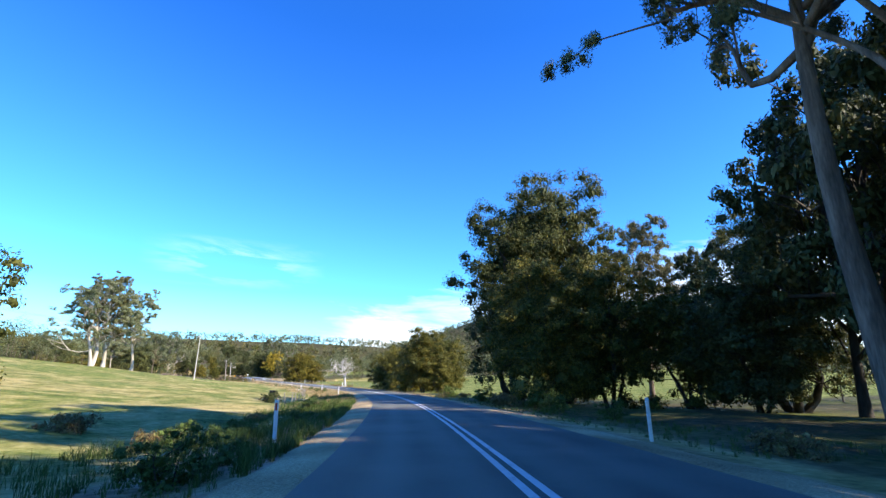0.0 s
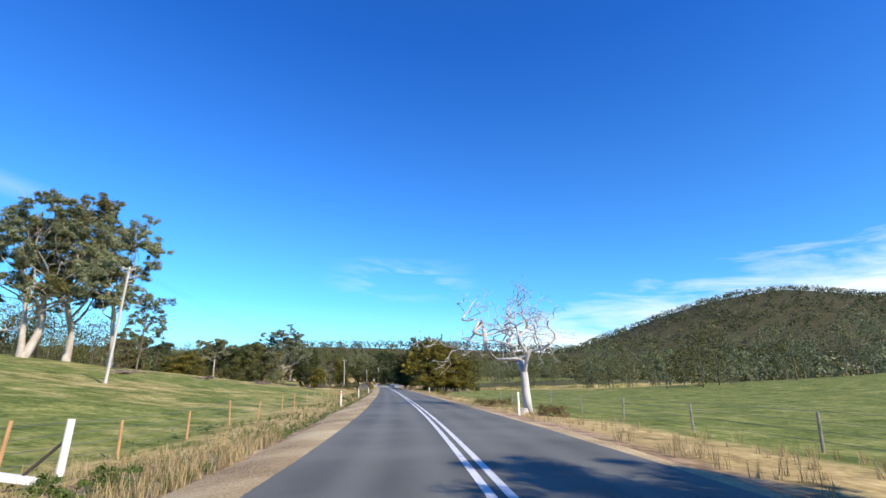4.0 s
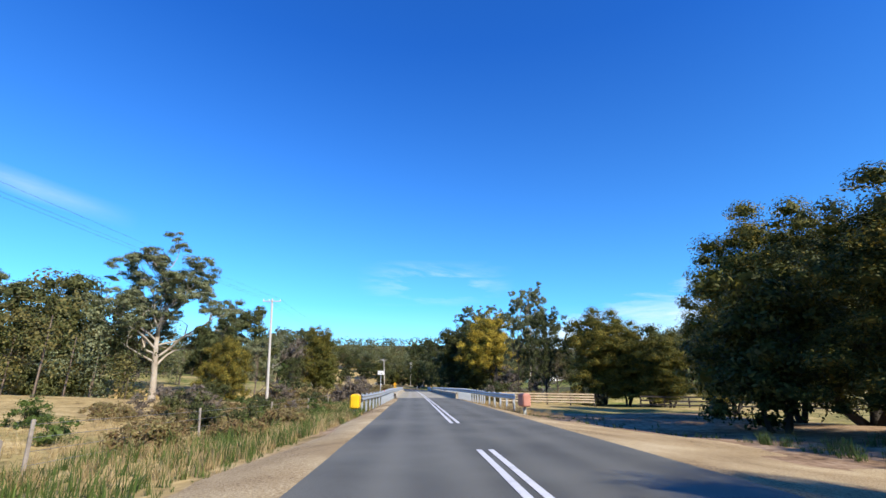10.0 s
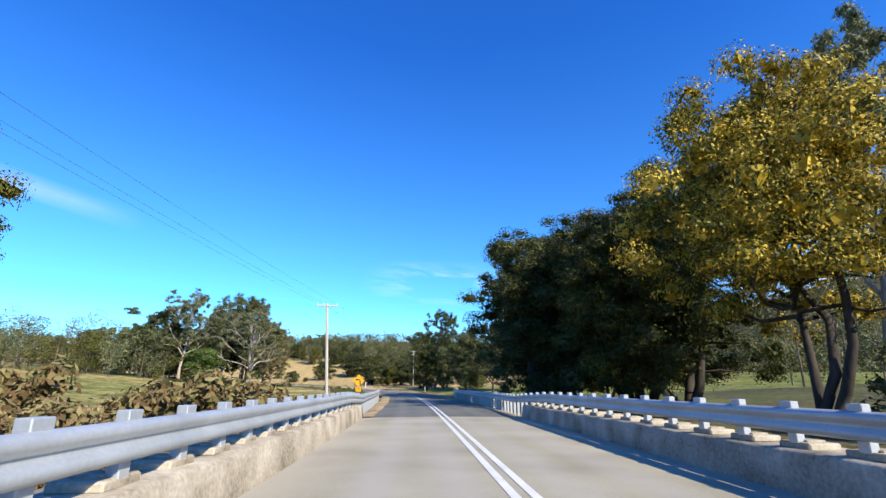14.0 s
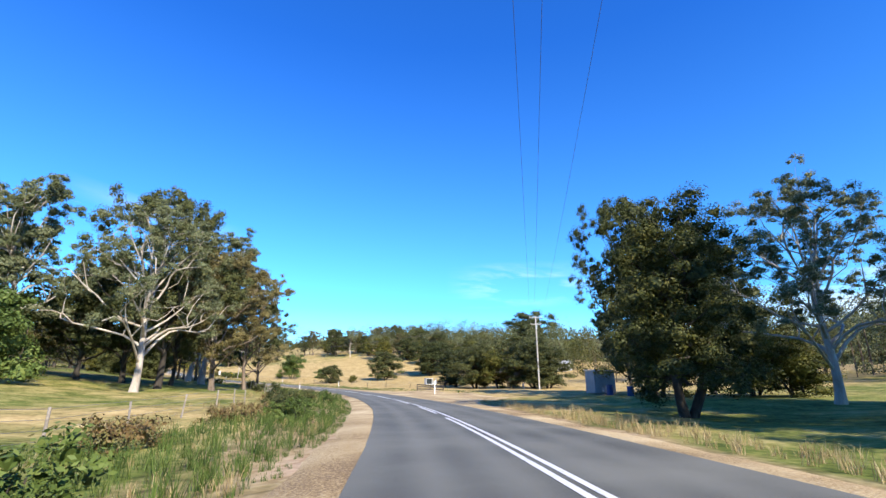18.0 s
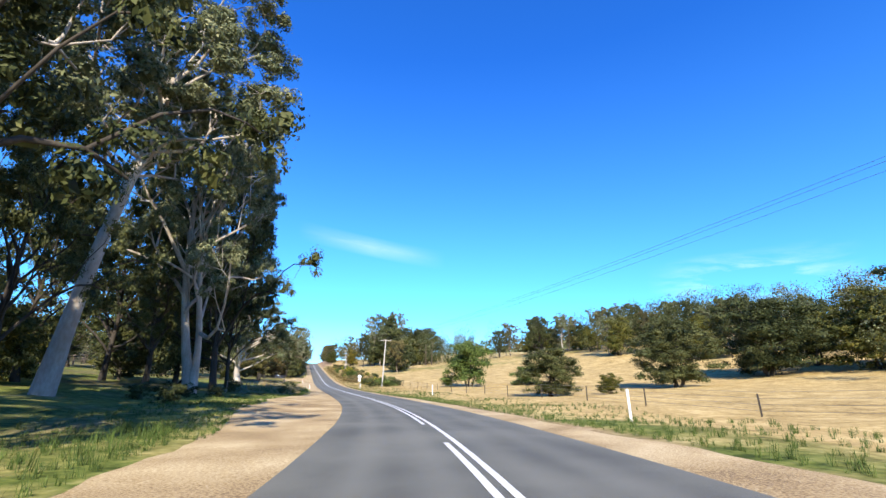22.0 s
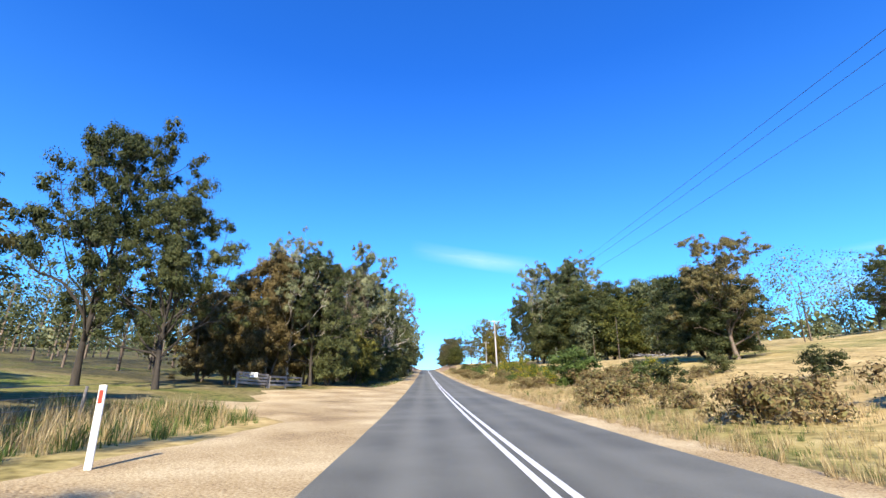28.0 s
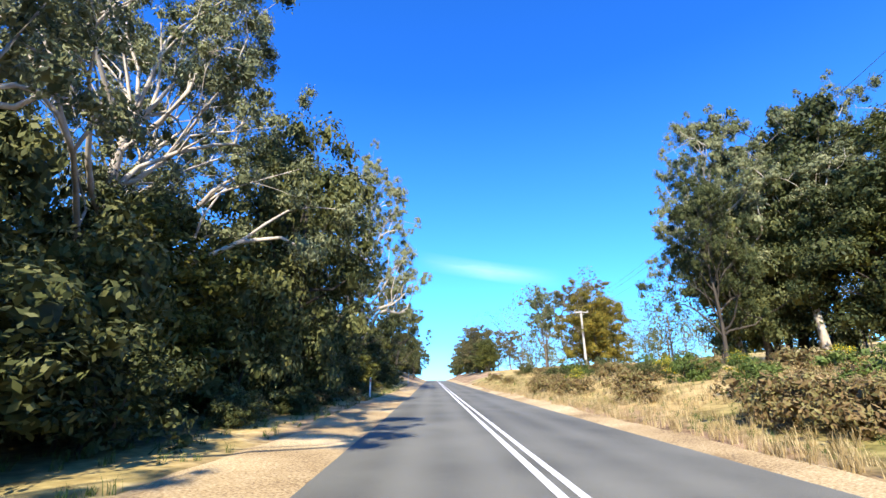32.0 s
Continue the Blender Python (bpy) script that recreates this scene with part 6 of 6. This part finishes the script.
put("gum_dark", 738.0, -19.9, 11.1, 7.4)
put("blackwood", 742.0, -14.5, 7.6, 5.7)
put("wattle", 746.0, -9.6, 5.5, 5.4)
put("blackwood", 737.0, -16.3, 6.7, 6.3)
put("gum_brown", 744.0, -18.5, 14.7, 6.0)
put("gum_dark", 741.0, -19.3, 11.8, 7.1)
put("gum_brown", 748.0, -29.5, 16.4, 11.2)
put("blackwood", 748.0, -19.1, 11.1, 6.7)
put("blackwood", 743.0, -22.6, 9.8, 7.5)
put("blackwood", 752.0, -7.5, 11.8, 5.8)
put("gum_arch", 752.0, -15.8, 20.8, 12.5)
put("gum_wide", 774.0, -7.8, 22.2, 11.9)
put("gum_dark", 776.0, -15.9, 16.9, 9.4)
put("gum_dark", 795.0, -7.2, 14.3, 7.9)
put("gum_dark", 772.0, 22.6, 16.5, 9.4)
put("gum_dim", 778.0, 34.3, 26.3, 14.6)
put("gum_dim", 774.0, 35.5, 28.2, 12.8)
put("blackwood_near", 780.0, 33.1, 13.5, 13.5)
put("wattle_gold", 789.0, 18.0, 8.9, 8.2)
put("gum_fine", 830.0, 21.8, 16.1, 9.2)
put("gum_brown", 850.0, 17.8, 9.5, 12.3)
put("gum_dark", 870.0, 11.7, 11.9, 14.3)
put("gum_dark", 840.0, -5.5, 9.0, 7.4)
put("bush_yellow", 716.0, 11.5, 3.0, 3.0)
put("bush_yellow", 722.0, 12.6, 1.2, 2.4)
put("bush_yellow", 728.0, 13.0, 1.2, 2.6)
put("bush_yellow", 714.0, 10.7, 1.2, 1.8)
put("bush_yellow", 742.0, 14.8, 1.2, 2.8)
put("bush_yellow", 712.0, 10.6, 1.2, 1.6)
put("bush_yellow", 752.0, 14.8, 1.3, 2.4)
# unseen gums added beside and behind the start to shade the road
put("gum_dim", -30.0, 12.0, 14.0, 9.0)
put("gum_dim", -20.0, 11.0, 14.0, 9.0)
put("gum_dim", -12.0, 10.0, 14.0, 9.0)
put("gum_dim", -4.0, 12.0, 14.0, 9.0)
put("gum_dim", 4.0, 13.0, 14.0, 9.0)
put("gum_dim", -36.0, 10.0, 14.0, 9.0)
put("wattle_gold", 237.0, 14.5, 13.0, 11.0)
put("brush", 731.0, -11.0, 5.0, 5.0)
put("blackwood", 734.2, -12.2, 7.5, 5.0)
put("brush", 737.4, -15.5, 6.5, 5.0)
put("brush", 740.6, -11.6, 5.5, 5.0)
put("brush", 743.8, -12.9, 8.0, 5.0)
put("blackwood", 747.0, -11.0, 7.0, 5.0)
put("brush", 750.2, -14.2, 6.0, 5.0)
put("brush", 753.4, -13.5, 5.0, 5.0)
put("brush", 756.6, -11.6, 7.5, 5.0)
put("blackwood", 759.8, -12.9, 6.5, 5.0)
put("brush", 763.0, -13.0, 5.5, 5.0)
put("brush", 766.2, -12.2, 8.0, 5.0)
put("brush", 769.4, -13.5, 7.0, 5.0)
put("blackwood", 772.6, -11.6, 6.0, 5.0)
put("brush", 775.8, -14.9, 5.0, 5.0)
put("brush", 779.0, -11.0, 7.5, 5.0)
put("brush", 782.2, -12.2, 6.5, 5.0)
put("blackwood", 785.4, -13.5, 5.5, 5.0)
put("brush", 788.6, -13.6, 8.0, 5.0)
put("brush", 791.8, -12.9, 7.0, 5.0)
put("brush", 795.0, -11.0, 6.0, 5.0)
put("blackwood", 798.2, -12.2, 5.0, 5.0)
put("brush", 801.4, -15.5, 7.5, 5.0)
put("brush", 804.6, -11.6, 6.5, 5.0)
put("brush", 807.8, -12.9, 5.5, 5.0)
put("blackwood", 811.0, -11.0, 8.0, 5.0)
put("brush", 560.0, -26.0, 6.0, 6.0)
put("wattle", 566.0, -28.0, 6.0, 6.0)
put("gum_dim", 572.0, -30.0, 6.0, 6.0)
put("brush", 578.0, -32.0, 6.0, 6.0)
put("wattle", 584.0, -34.0, 6.0, 6.0)
put("gum_dim", 590.0, -27.0, 6.0, 6.0)
put("brush", 596.0, -29.0, 6.0, 6.0)
put("wattle", 602.0, -31.0, 6.0, 6.0)
put("gum_dim", 608.0, -33.0, 6.0, 6.0)
# more unseen trees, added only to cast shade over the first bend
put("blackwood", -7.0, 11.0, 17.0, 9.0)
put("blackwood", -1.0, 12.0, 17.0, 9.0)
put("blackwood", -14.0, 15.0, 17.0, 9.0)
put("blackwood", -21.0, 17.0, 17.0, 9.0)
put("blackwood", -28.0, 15.0, 17.0, 9.0)
put("blackwood", 3.0, 18.0, 17.0, 9.0)
put("blackwood", 9.0, 21.5, 17.0, 9.0)
put("blackwood", 16.0, 25.0, 17.0, 9.0)
put("blackwood", 23.0, 30.0, 17.0, 9.0)
put("blackwood", -5.0, 20.0, 17.0, 9.0)
put("blackwood", -12.0, 23.0, 17.0, 9.0)
# taller crowns added there to throw the shade farther across the road
put("gum_tall", 7.0, 13.5, 25.0, 11.0)
put("gum_tall", 12.0, 16.0, 25.0, 11.0)
put("gum_dim", 22.0, 24.0, 24.0, 12.0)
put("gum_dim", 28.0, 28.0, 24.0, 12.0)
put("gum_dim", 10.0, 21.0, 24.0, 12.0)
put("brush", 739.0, -7.2, 2.8, 3.4)
put("brush", 742.1, -8.2, 4.3, 3.4)
put("wattle", 745.2, -9.2, 3.3, 3.4)
put("brush", 748.3, -7.7, 4.8, 3.4)
put("brush", 751.4, -8.7, 3.8, 3.4)
put("brush", 754.5, -7.2, 2.8, 3.4)
put("wattle", 757.6, -8.2, 4.3, 3.4)
put("brush", 760.7, -9.2, 3.3, 3.4)
put("brush", 763.8, -7.7, 4.8, 3.4)
put("brush", 766.9, -8.7, 3.8, 3.4)
put("wattle", 770.0, -7.2, 2.8, 3.4)
put("brush", 773.1, -8.2, 4.3, 3.4)
put("brush", 776.2, -9.2, 3.3, 3.4)
put("brush", 779.3, -7.7, 4.8, 3.4)
put("wattle", 782.4, -8.7, 3.8, 3.4)
put("brush", 785.5, -7.2, 2.8, 3.4)
put("brush", 788.6, -8.2, 4.3, 3.4)
put("brush", 791.7, -9.2, 3.3, 3.4)
put("wattle", 794.8, -7.7, 4.8, 3.4)
put("brush", 797.9, -8.7, 3.8, 3.4)
put("brush", 725.0, -11.5, 5.5, 4.0)
put("gum_full", 636.3, -19.2, 21.5, 20.0)
put("gum_dark", 717.0, -15.0, 12.0, 7.0)
put("blackwood_near", 716.0, -12.5, 10.0, 6.0)
put("blackwood_near", 722.5, -15.0, 9.0, 6.0)
put("gum_brown", 714.0, -10.8, 14.5, 7.5)
put("gum_dark", 717.0, -9.2, 13.0, 6.0)
put("blackwood", 719.0, -9.8, 7.0, 5.0)
put("blackwood", 712.0, -9.0, 6.0, 5.0)
put("gum_dark", 684.0, -23.0, 19.0, 9.0)
put("wattle", 707.0, -9.5, 6.0, 4.5)
put("gum_arch", 723.0, -11.4, 16.0, 12.0)
put("gum_wide", 746.0, -11.0, 17.0, 12.0)
for s, lat, tall in ((872, -10.5, 11), (890, -11, 13), (908, -10, 12), (930, -9, 12), (868, 11, 9), (886, 12, 11), (912, 11, 12), (936, 10, 12), (955, -10, 13)):
    put("gum_dark" if s % 4 else "gum_brown", s, lat, tall)
for s, lat, tall in ((700, 8.0, 1.3), (703, 9.6, 1.7), (706, 8.6, 1.2), (709, 10.2, 2.0), (713, 9.0, 1.5), (720, 10.0, 2.0), (724, 11.6, 2.2), (729, 10.4, 1.6), (735, 12.0, 2.0)):
    put("bush_yellow", s, lat, tall)
# low trees that close the road off at the top of the rise
for i, (s, lat, tall) in enumerate(((834, 10.0, 6.5), (845, 11.0, 7.5), (858, 10.5, 7.0), (872, 9.5, 6.5), (893, 10.5, 7.0), (850, -11.0, 6.0), (864, -11.5, 7.5), (882, -10.5, 7.0), (900, -10.0, 7.5), (918, -9.5, 7.0), (922, 9.5, 7.5), (946, 9.0, 7.0), (942, -8.5, 7.0))):
    put(("wattle", "blackwood", "brush")[i % 3], s, lat, tall)
put("bare", 703.0, -12.6, 13.0, turn=0)
put("gum_lean", 13.0, 12.9, 25.0, 16.0)
# gums and wattles along the brow of the dry paddock
r9 = np.random.RandomState(19)
for i in range(34):
    kind = ("gum_tall", "gum_xl", "blackwood", "gum_dark", "gum_brown", "wattle", "gum_tall")[i % 7]
    put(kind, 596 + 4.4 * i + r9.uniform(-2, 2), r9.uniform(84, 112) - 0.10 * max(0, i - 16) * 4, r9.uniform(9, 12) if kind in ("blackwood", "wattle") else r9.uniform(12, 16))



# ---- distant woods ----
def woodland(name, xy, heights, leaf, per, mats, label, trunks=True, seed=0, girth_of=(0.17, 0.28)):
    """Woods too far off to be told apart tree by tree: small clumped crowns over thin trunks."""
    rng = np.random.RandomState(seed)
    z = land(xy)[0]
    pos, pick, tv, tf = [], [], [], []
    for i, (p, zz, h) in enumerate(zip(xy, z, heights)):
        r = h * rng.uniform(*girth_of)
        lobes = rng.randint(5, 9)
        kind = rng.randint(len(mats))
        low = rng.uniform(0.06, 0.26) if trunks else 0.1
        for q in range(lobes):
            up = low + (0.92 - low) * (q + rng.rand()) / lobes
            girth = r * (1.1 - 0.55 * abs(up - 0.55))
            a = rng.uniform(0, 6.28)
            c = np.array([p[0] + math.cos(a) * girth * 0.65, p[1] + math.sin(a) * girth * 0.65, zz + h * up])
            n = max(3, per // lobes)
            d = rng.normal(size=(n, 3))
            d /= np.linalg.norm(d, axis=1, keepdims=True)
            pos.append(np.column_stack([c + d * (girth * rng.uniform(0.5, 0.8)) * rng.uniform(0.7, 1, (n, 1)) * (1, 1, 0.8), d + (0, 0, 0.3)]))
            pick.append(np.full(n, kind))
        if trunks:
            w = h * 0.012
            b = np.array([p[0], p[1], zz - 0.5])
            k = len(tv)
            for dx, dy in ((-w, 0), (w * 0.5, w), (w * 0.5, -w)):
                tv.append(b + (dx, dy, 0))
            for dx, dy in ((-w, 0), (w * 0.5, w), (w * 0.5, -w)):
                tv.append(b + (dx * 0.4 + w, dy * 0.4, h * 0.62))
            for j in range(3):
                tf.append((k + j, k + (j + 1) % 3, k + 3 + (j + 1) % 3, k + 3 + j))
    pos, pick = np.concatenate(pos), np.concatenate(pick)
    v, f = leaf_quads(pos, leaf, rng, 0.0, 0.75)
    me = mesh_np(name, v, f)
    for m in mats:
        me.materials.append(m)
    me.polygons.foreach_set("material_index", pick.astype(np.int32))
    ob = tagged(new(name, me), label, "woods", kind="stuff")
    if trunks:
        t = ob_np("trunks", tv, tf, BARK_BROWN, ob)
        tagged(t, "thin pale and brown trunks", kind="stuff")
    return ob


def scatter(n, seed, x0, x1, y0, y1, keep):
    rng = np.random.RandomState(seed)
    p = np.column_stack([rng.uniform(x0, x1, n), rng.uniform(y0, y1, n)])
    s, lat = ROAD.locate(p)
    return p[keep(p, s, lat)]


def clearing(p):
    return (np.exp(-(((p[:, 0] - 330) / 150) ** 2) - (((p[:, 1] - 640) / 60) ** 2)) + np.exp(-(((p[:, 0] + 10) / 110) ** 2) - (((p[:, 1] - 690) / 70) ** 2))) > 0.4


def belt(n, seed, s0, s1, l0, l1):
    """Places between two metres along and two distances to the side."""
    rng = np.random.RandomState(seed)
    return ROAD.at(rng.uniform(s0, s1, n), rng.uniform(l0, l1, n))[:, :2]


GREENS = (LEAF_GUM, LEAF_DARK, LEAF_OLIVE, LEAF_GUM, LEAF_WATTLE)
near_belts = ((60, 1, -40, 60, -130, -60), (90, 2, 215, 300, -150, -78), (60, 3, 300, 372, -140, -40), (70, 4, 372, 480, -150, -75), (60, 5, 480, 540, -130, -45),
              (110, 6, 540, 700, -120, -42), (90, 7, 700, 800, -110, -24), (50, 8, 800, 980, -90, -12), (170, 9, 560, 720, 95, 150), (50, 10, 730, 800, 32, 90), (60, 11, 800, 980, 14, 90),
              (50, 12, 300, 420, 58, 130), (70, 13, 440, 500, 75, 150), (40, 14, -40, 60, 42, 80), (120, 15, 480, 570, 62, 150), (40, 16, 200, 300, 60, 150))
NEAR = np.concatenate([belt(*b) for b in near_belts])
rng_near = np.random.RandomState(40)
woodland("near_woods", NEAR, rng_near.uniform(9, 18, len(NEAR)), 0.36, 840, GREENS, "gum and wattle woods beside the paddocks", seed=41, girth_of=(0.22, 0.36))
mid = scatter(13000, 1, -700, 900, 330, 1150, lambda p, s, lat: (np.abs(lat) > 150) & ~clearing(p) & (p[:, 1] + 0.45 * np.abs(p[:, 0] - 100) > 520))
rng_mid = np.random.RandomState(3)
woodland("middle_woods", mid, rng_mid.uniform(8.5, 14, len(mid)), 2.7, 28, GREENS, "grey-green gum woods on the ridge", trunks=False, seed=5, girth_of=(0.36, 0.55))
side = scatter(4200, 12, -640, 860, -60, 640, lambda p, s, lat: (np.abs(lat) > 165) & ~clearing(p))
woodland("side_woods", side, np.random.RandomState(13).uniform(9, 15, len(side)), 1.5, 60, GREENS, "gum woods on the slopes behind the paddocks", trunks=False, seed=14, girth_of=(0.30, 0.46))
far = scatter(12000, 6, -1500, 2300, 1000, 2000, lambda p, s, lat: ~clearing(p) & ((p[:, 1] > 1150) | (np.abs(p[:, 0]) > 650)))
far = np.concatenate([far, scatter(5200, 9, 860, 2300, 420, 1020, lambda p, s, lat: ~clearing(p) & (np.abs(lat) > 200))])
woodland("far_woods", far, np.random.RandomState(7).uniform(10, 17, len(far)), 3.4, 24, (LEAF_DARK, LEAF_GUM, LEAF_DARK), "dark wooded hills far off", trunks=False, seed=8, girth_of=(0.45, 0.7))


# ---- grass and weeds on the verges ----


def tufts(name, places, tall, blades, mat, label, seed, wide=0.006, lean=0.75):
    """Tufts of blades standing at the given places (metres along, metres aside)."""
    rng = np.random.RandomState(seed)
    p = ROAD.at(places[:, 0], places[:, 1])[:, :2]
    z = land(p)[0]
    n = len(p)
    size = tall * rng.uniform(0.5, 1.35, n)
    a = rng.uniform(0, 6.283, (n, blades))
    out = rng.uniform(0.1, 1.0, (n, blades)) * lean * size[:, None]
    h = size[:, None] * rng.uniform(0.6, 1.1, (n, blades))
    root = rng.normal(size=(n, blades, 2)) * size[:, None, None] * 0.16
    base = np.concatenate([p[:, None] + root, np.broadcast_to(z[:, None, None] - 0.03, (n, blades, 1))], -1)
    way = np.stack([np.cos(a), np.sin(a)], -1)
    side = np.stack([-np.sin(a), np.cos(a), 0 * a], -1) * wide * (0.6 + size[:, None, None])
    tip = base + np.concatenate([way * out[..., None], h[..., None]], -1)
    mid = base + np.concatenate([way * out[..., None] * 0.35, h[..., None] * 0.6], -1)
    v = np.stack([base - side, base + side, mid + side * 0.7, tip, mid - side * 0.7], 2).reshape(-1, 3)
    k = np.arange(n * blades)[:, None] * 5
    f = np.concatenate([k + [[0, 1, 2, 4]], k + [[4, 2, 3, 3]]])
    tri = np.concatenate([k + [[0, 1, 2]], k + [[0, 2, 4]], k + [[4, 2, 3]]])
    return tagged(ob_np(name, v, tri, mat), label, "grass", kind="stuff")


def along(n, s0, s1, near, depth, side, seed, power=1.6):
    """Random places from the gravel's outer edge outwards, thicker near it."""
    rng = np.random.RandomState(seed)
    s = rng.uniform(s0, s1, n)
    edge = np.array([(left_edge if side < 0 else right_edge)(v) for v in s])
    return np.column_stack([s, edge + side * (near + depth * rng.uniform(0, 1, n) ** power)])


tufts("dry_grass", np.concatenate([along(1900, 40, 118, -0.4, 5, -1, 1), along(500, 118, 300, -0.2, 4, -1, 2), along(900, 62, 240, 0.3, 5, 1, 3), along(2600, 256, 302, 0.2, 12, -1, 4),
                                   along(260, 295.5, 300.5, -0.1, 0.7, -1, 61), along(500, 364, 400, 0.2, 7, -1, 5), along(600, 400, 520, 0.3, 9, -1, 6), along(900, 585, 672, 0.5, 7, -1, 7), along(6500, 640, 800, -0.3, 11, 1, 8), along(700, 600, 640, 0.2, 10, 1, 28),
                                   along(600, 276, 302, 0.1, 3, 1, 9), along(500, 420, 470, 0.1, 3, 1, 10)]),
      0.36, 15, GRASS_DRY, "tall dry straw-coloured grass on the verge", 20)
tufts("green_grass", np.concatenate([along(3000, -20, 130, -0.1, 6, -1, 12), along(2400, 110, 262, -0.3, 4, -1, 13), along(500, 225, 276, 0.2, 6, 1, 14), along(900, 10, 60, 0.2, 6, 1, 15),
                                     along(3600, 400, 545, -0.2, 6, -1, 16), along(5200, 500, 650, -0.2, 7, 1, 17), along(1500, 536, 590, -0.9, 5, -1, 31), along(900, 585, 670, 0.2, 4, -1, 18), along(1200, 700, 800, -0.3, 5, -1, 19), along(3500, 640, 800, 0.1, 9, 1, 29)]),
      0.20, 13, GRASS_GREEN, "rough green grass on the verge", 21)
tufts("lush_grass", np.concatenate([along(1700, 8, 64, -0.3, 6, -1, 41), along(900, 440, 540, 0.2, 5, -1, 42), along(500, 225, 262, 0.2, 6, 1, 43)]), 0.38, 20, GRASS_GREEN, "long lush green grass on the bank", 44, wide=0.007, lean=0.9)
tufts("rank_grass", along(1500, 588, 670, 0.9, 6, -1, 51, 1.0), 0.62, 16, GRASS_DRY, "rank brown and straw grass along the fence", 53, wide=0.008, lean=0.6)
tufts("rank_green_grass", np.concatenate([along(1700, 588, 672, 0.2, 6, -1, 54, 1.0), along(900, 250, 300, 0.1, 5, -1, 55), along(900, 402, 500, 0.6, 5, -1, 56)]), 0.46, 16, GRASS_GREEN, "rank green grass along the fence", 57, wide=0.008, lean=0.8)
r5 = np.random.RandomState(77)
# weeds and low bushes: kind, from, to, side, nearest, depth, count, height
for kind, s0, s1, side, near, depth, count, tall in (
        ("bush_green", 0, 60, -1, 0.5, 5, 9, 0.9), ("bush_green", 84, 118, -1, 0.3, 2.5, 8, 0.7), ("bush_green", 150, 205, -1, 0.4, 2, 9, 0.5), ("bracken", 5, 60, -1, 4, 6, 6, 0.7), ("low_bush", 50, 54, -1, 6, 3, 1, 1.1),
        ("bracken", 130, 185, 1, 1.5, 3, 6, 0.7), ("bracken", 262, 300, -1, 3, 12, 9, 0.9), ("low_bush", 268, 300, -1, 3, 10, 6, 1.5), ("dry_shrub", 285, 300, -1, 8, 14, 4, 2.2), ("bracken", 364, 396, -1, 0.8, 7, 14, 0.8), ("bracken", 302, 362, -1, 3, 12, 26, 2.2), ("bracken", 300, 364, -1, 0.8, 3, 44, 1.1), ("bush_green", 10, 60, -1, 0.4, 4, 16, 0.7), ("low_bush", 734, 800, -1, 0.6, 2.5, 30, 1.0), ("bracken", 256, 300, -1, 2, 13, 34, 0.8), ("bush_green", 262, 300, -1, 3, 12, 7, 1.1), ("dry_shrub", 270, 300, -1, 6, 10, 5, 1.8),
        ("bush_green", 425, 500, -1, 0.8, 2.5, 12, 1.0), ("bracken", 430, 500, -1, 2, 4, 8, 0.9), ("low_bush", 455, 500, -1, 1.5, 3, 6, 1.2), ("low_bush", 500, 535, -1, 5, 5, 5, 1.3), ("low_bush", 556, 580, -1, 1.5, 6, 5, 1.2),
        ("bush_yellow", 640, 652, 1, 3.5, 3, 2, 1.4), ("low_bush", 624, 650, 1, 3.5, 6, 24, 1.5), ("bush_green", 622, 650, 1, 4, 6, 16, 1.4), ("bracken", 655, 800, 1, 1.5, 9, 90, 1.0), ("low_bush", 665, 800, 1, 3, 9, 26, 1.3), ("bush_yellow", 684, 775, 1, 3, 8, 16, 1.1),
        ("bush_green", 680, 790, 1, 3, 8, 34, 1.1), ("round_bush", 687.5, 688.5, 1, 4.6, 0.4, 1, 2.6), ("low_bush", 585, 640, -1, 1.5, 3, 6, 0.9), ("low_bush", 716, 800, -1, 1.5, 5, 40, 1.7), ("bracken", 700, 800, -1, 0.8, 2, 10, 0.8),
        ("bracken", 300, 320, 1, 4, 12, 6, 1.4), ("dry_shrub", 315, 345, -1, 6, 12, 6, 3.2), ("low_bush", 320, 350, -1, 4, 10, 7, 2.6), ("dry_shrub", 318, 350, 1, 8, 14, 6, 3.5), ("low_bush", 330, 360, 1, 6, 12, 8, 3.0),
        ("dry_shrub", 301, 336, -1, 3, 12, 26, 2.4), ("low_bush", 303, 345, -1, 9, 14, 16, 2.6), ("bush_green", 15, 60, 1, 2, 4, 8, 1.2), ("bracken", 10, 60, 1, 1, 3, 6, 0.8), ("low_bush", 236, 262, 1, 10, 8, 5, 1.4), ("low_bush", 380, 410, 1, 5, 6, 8, 2.2)):
    for _ in range(count):
        s = r5.uniform(s0, s1)
        edge = (left_edge if side < 0 else right_edge)(s)
        put(kind, s, edge + side * (near + depth * r5.rand()), tall * r5.uniform(0.7, 1.3))
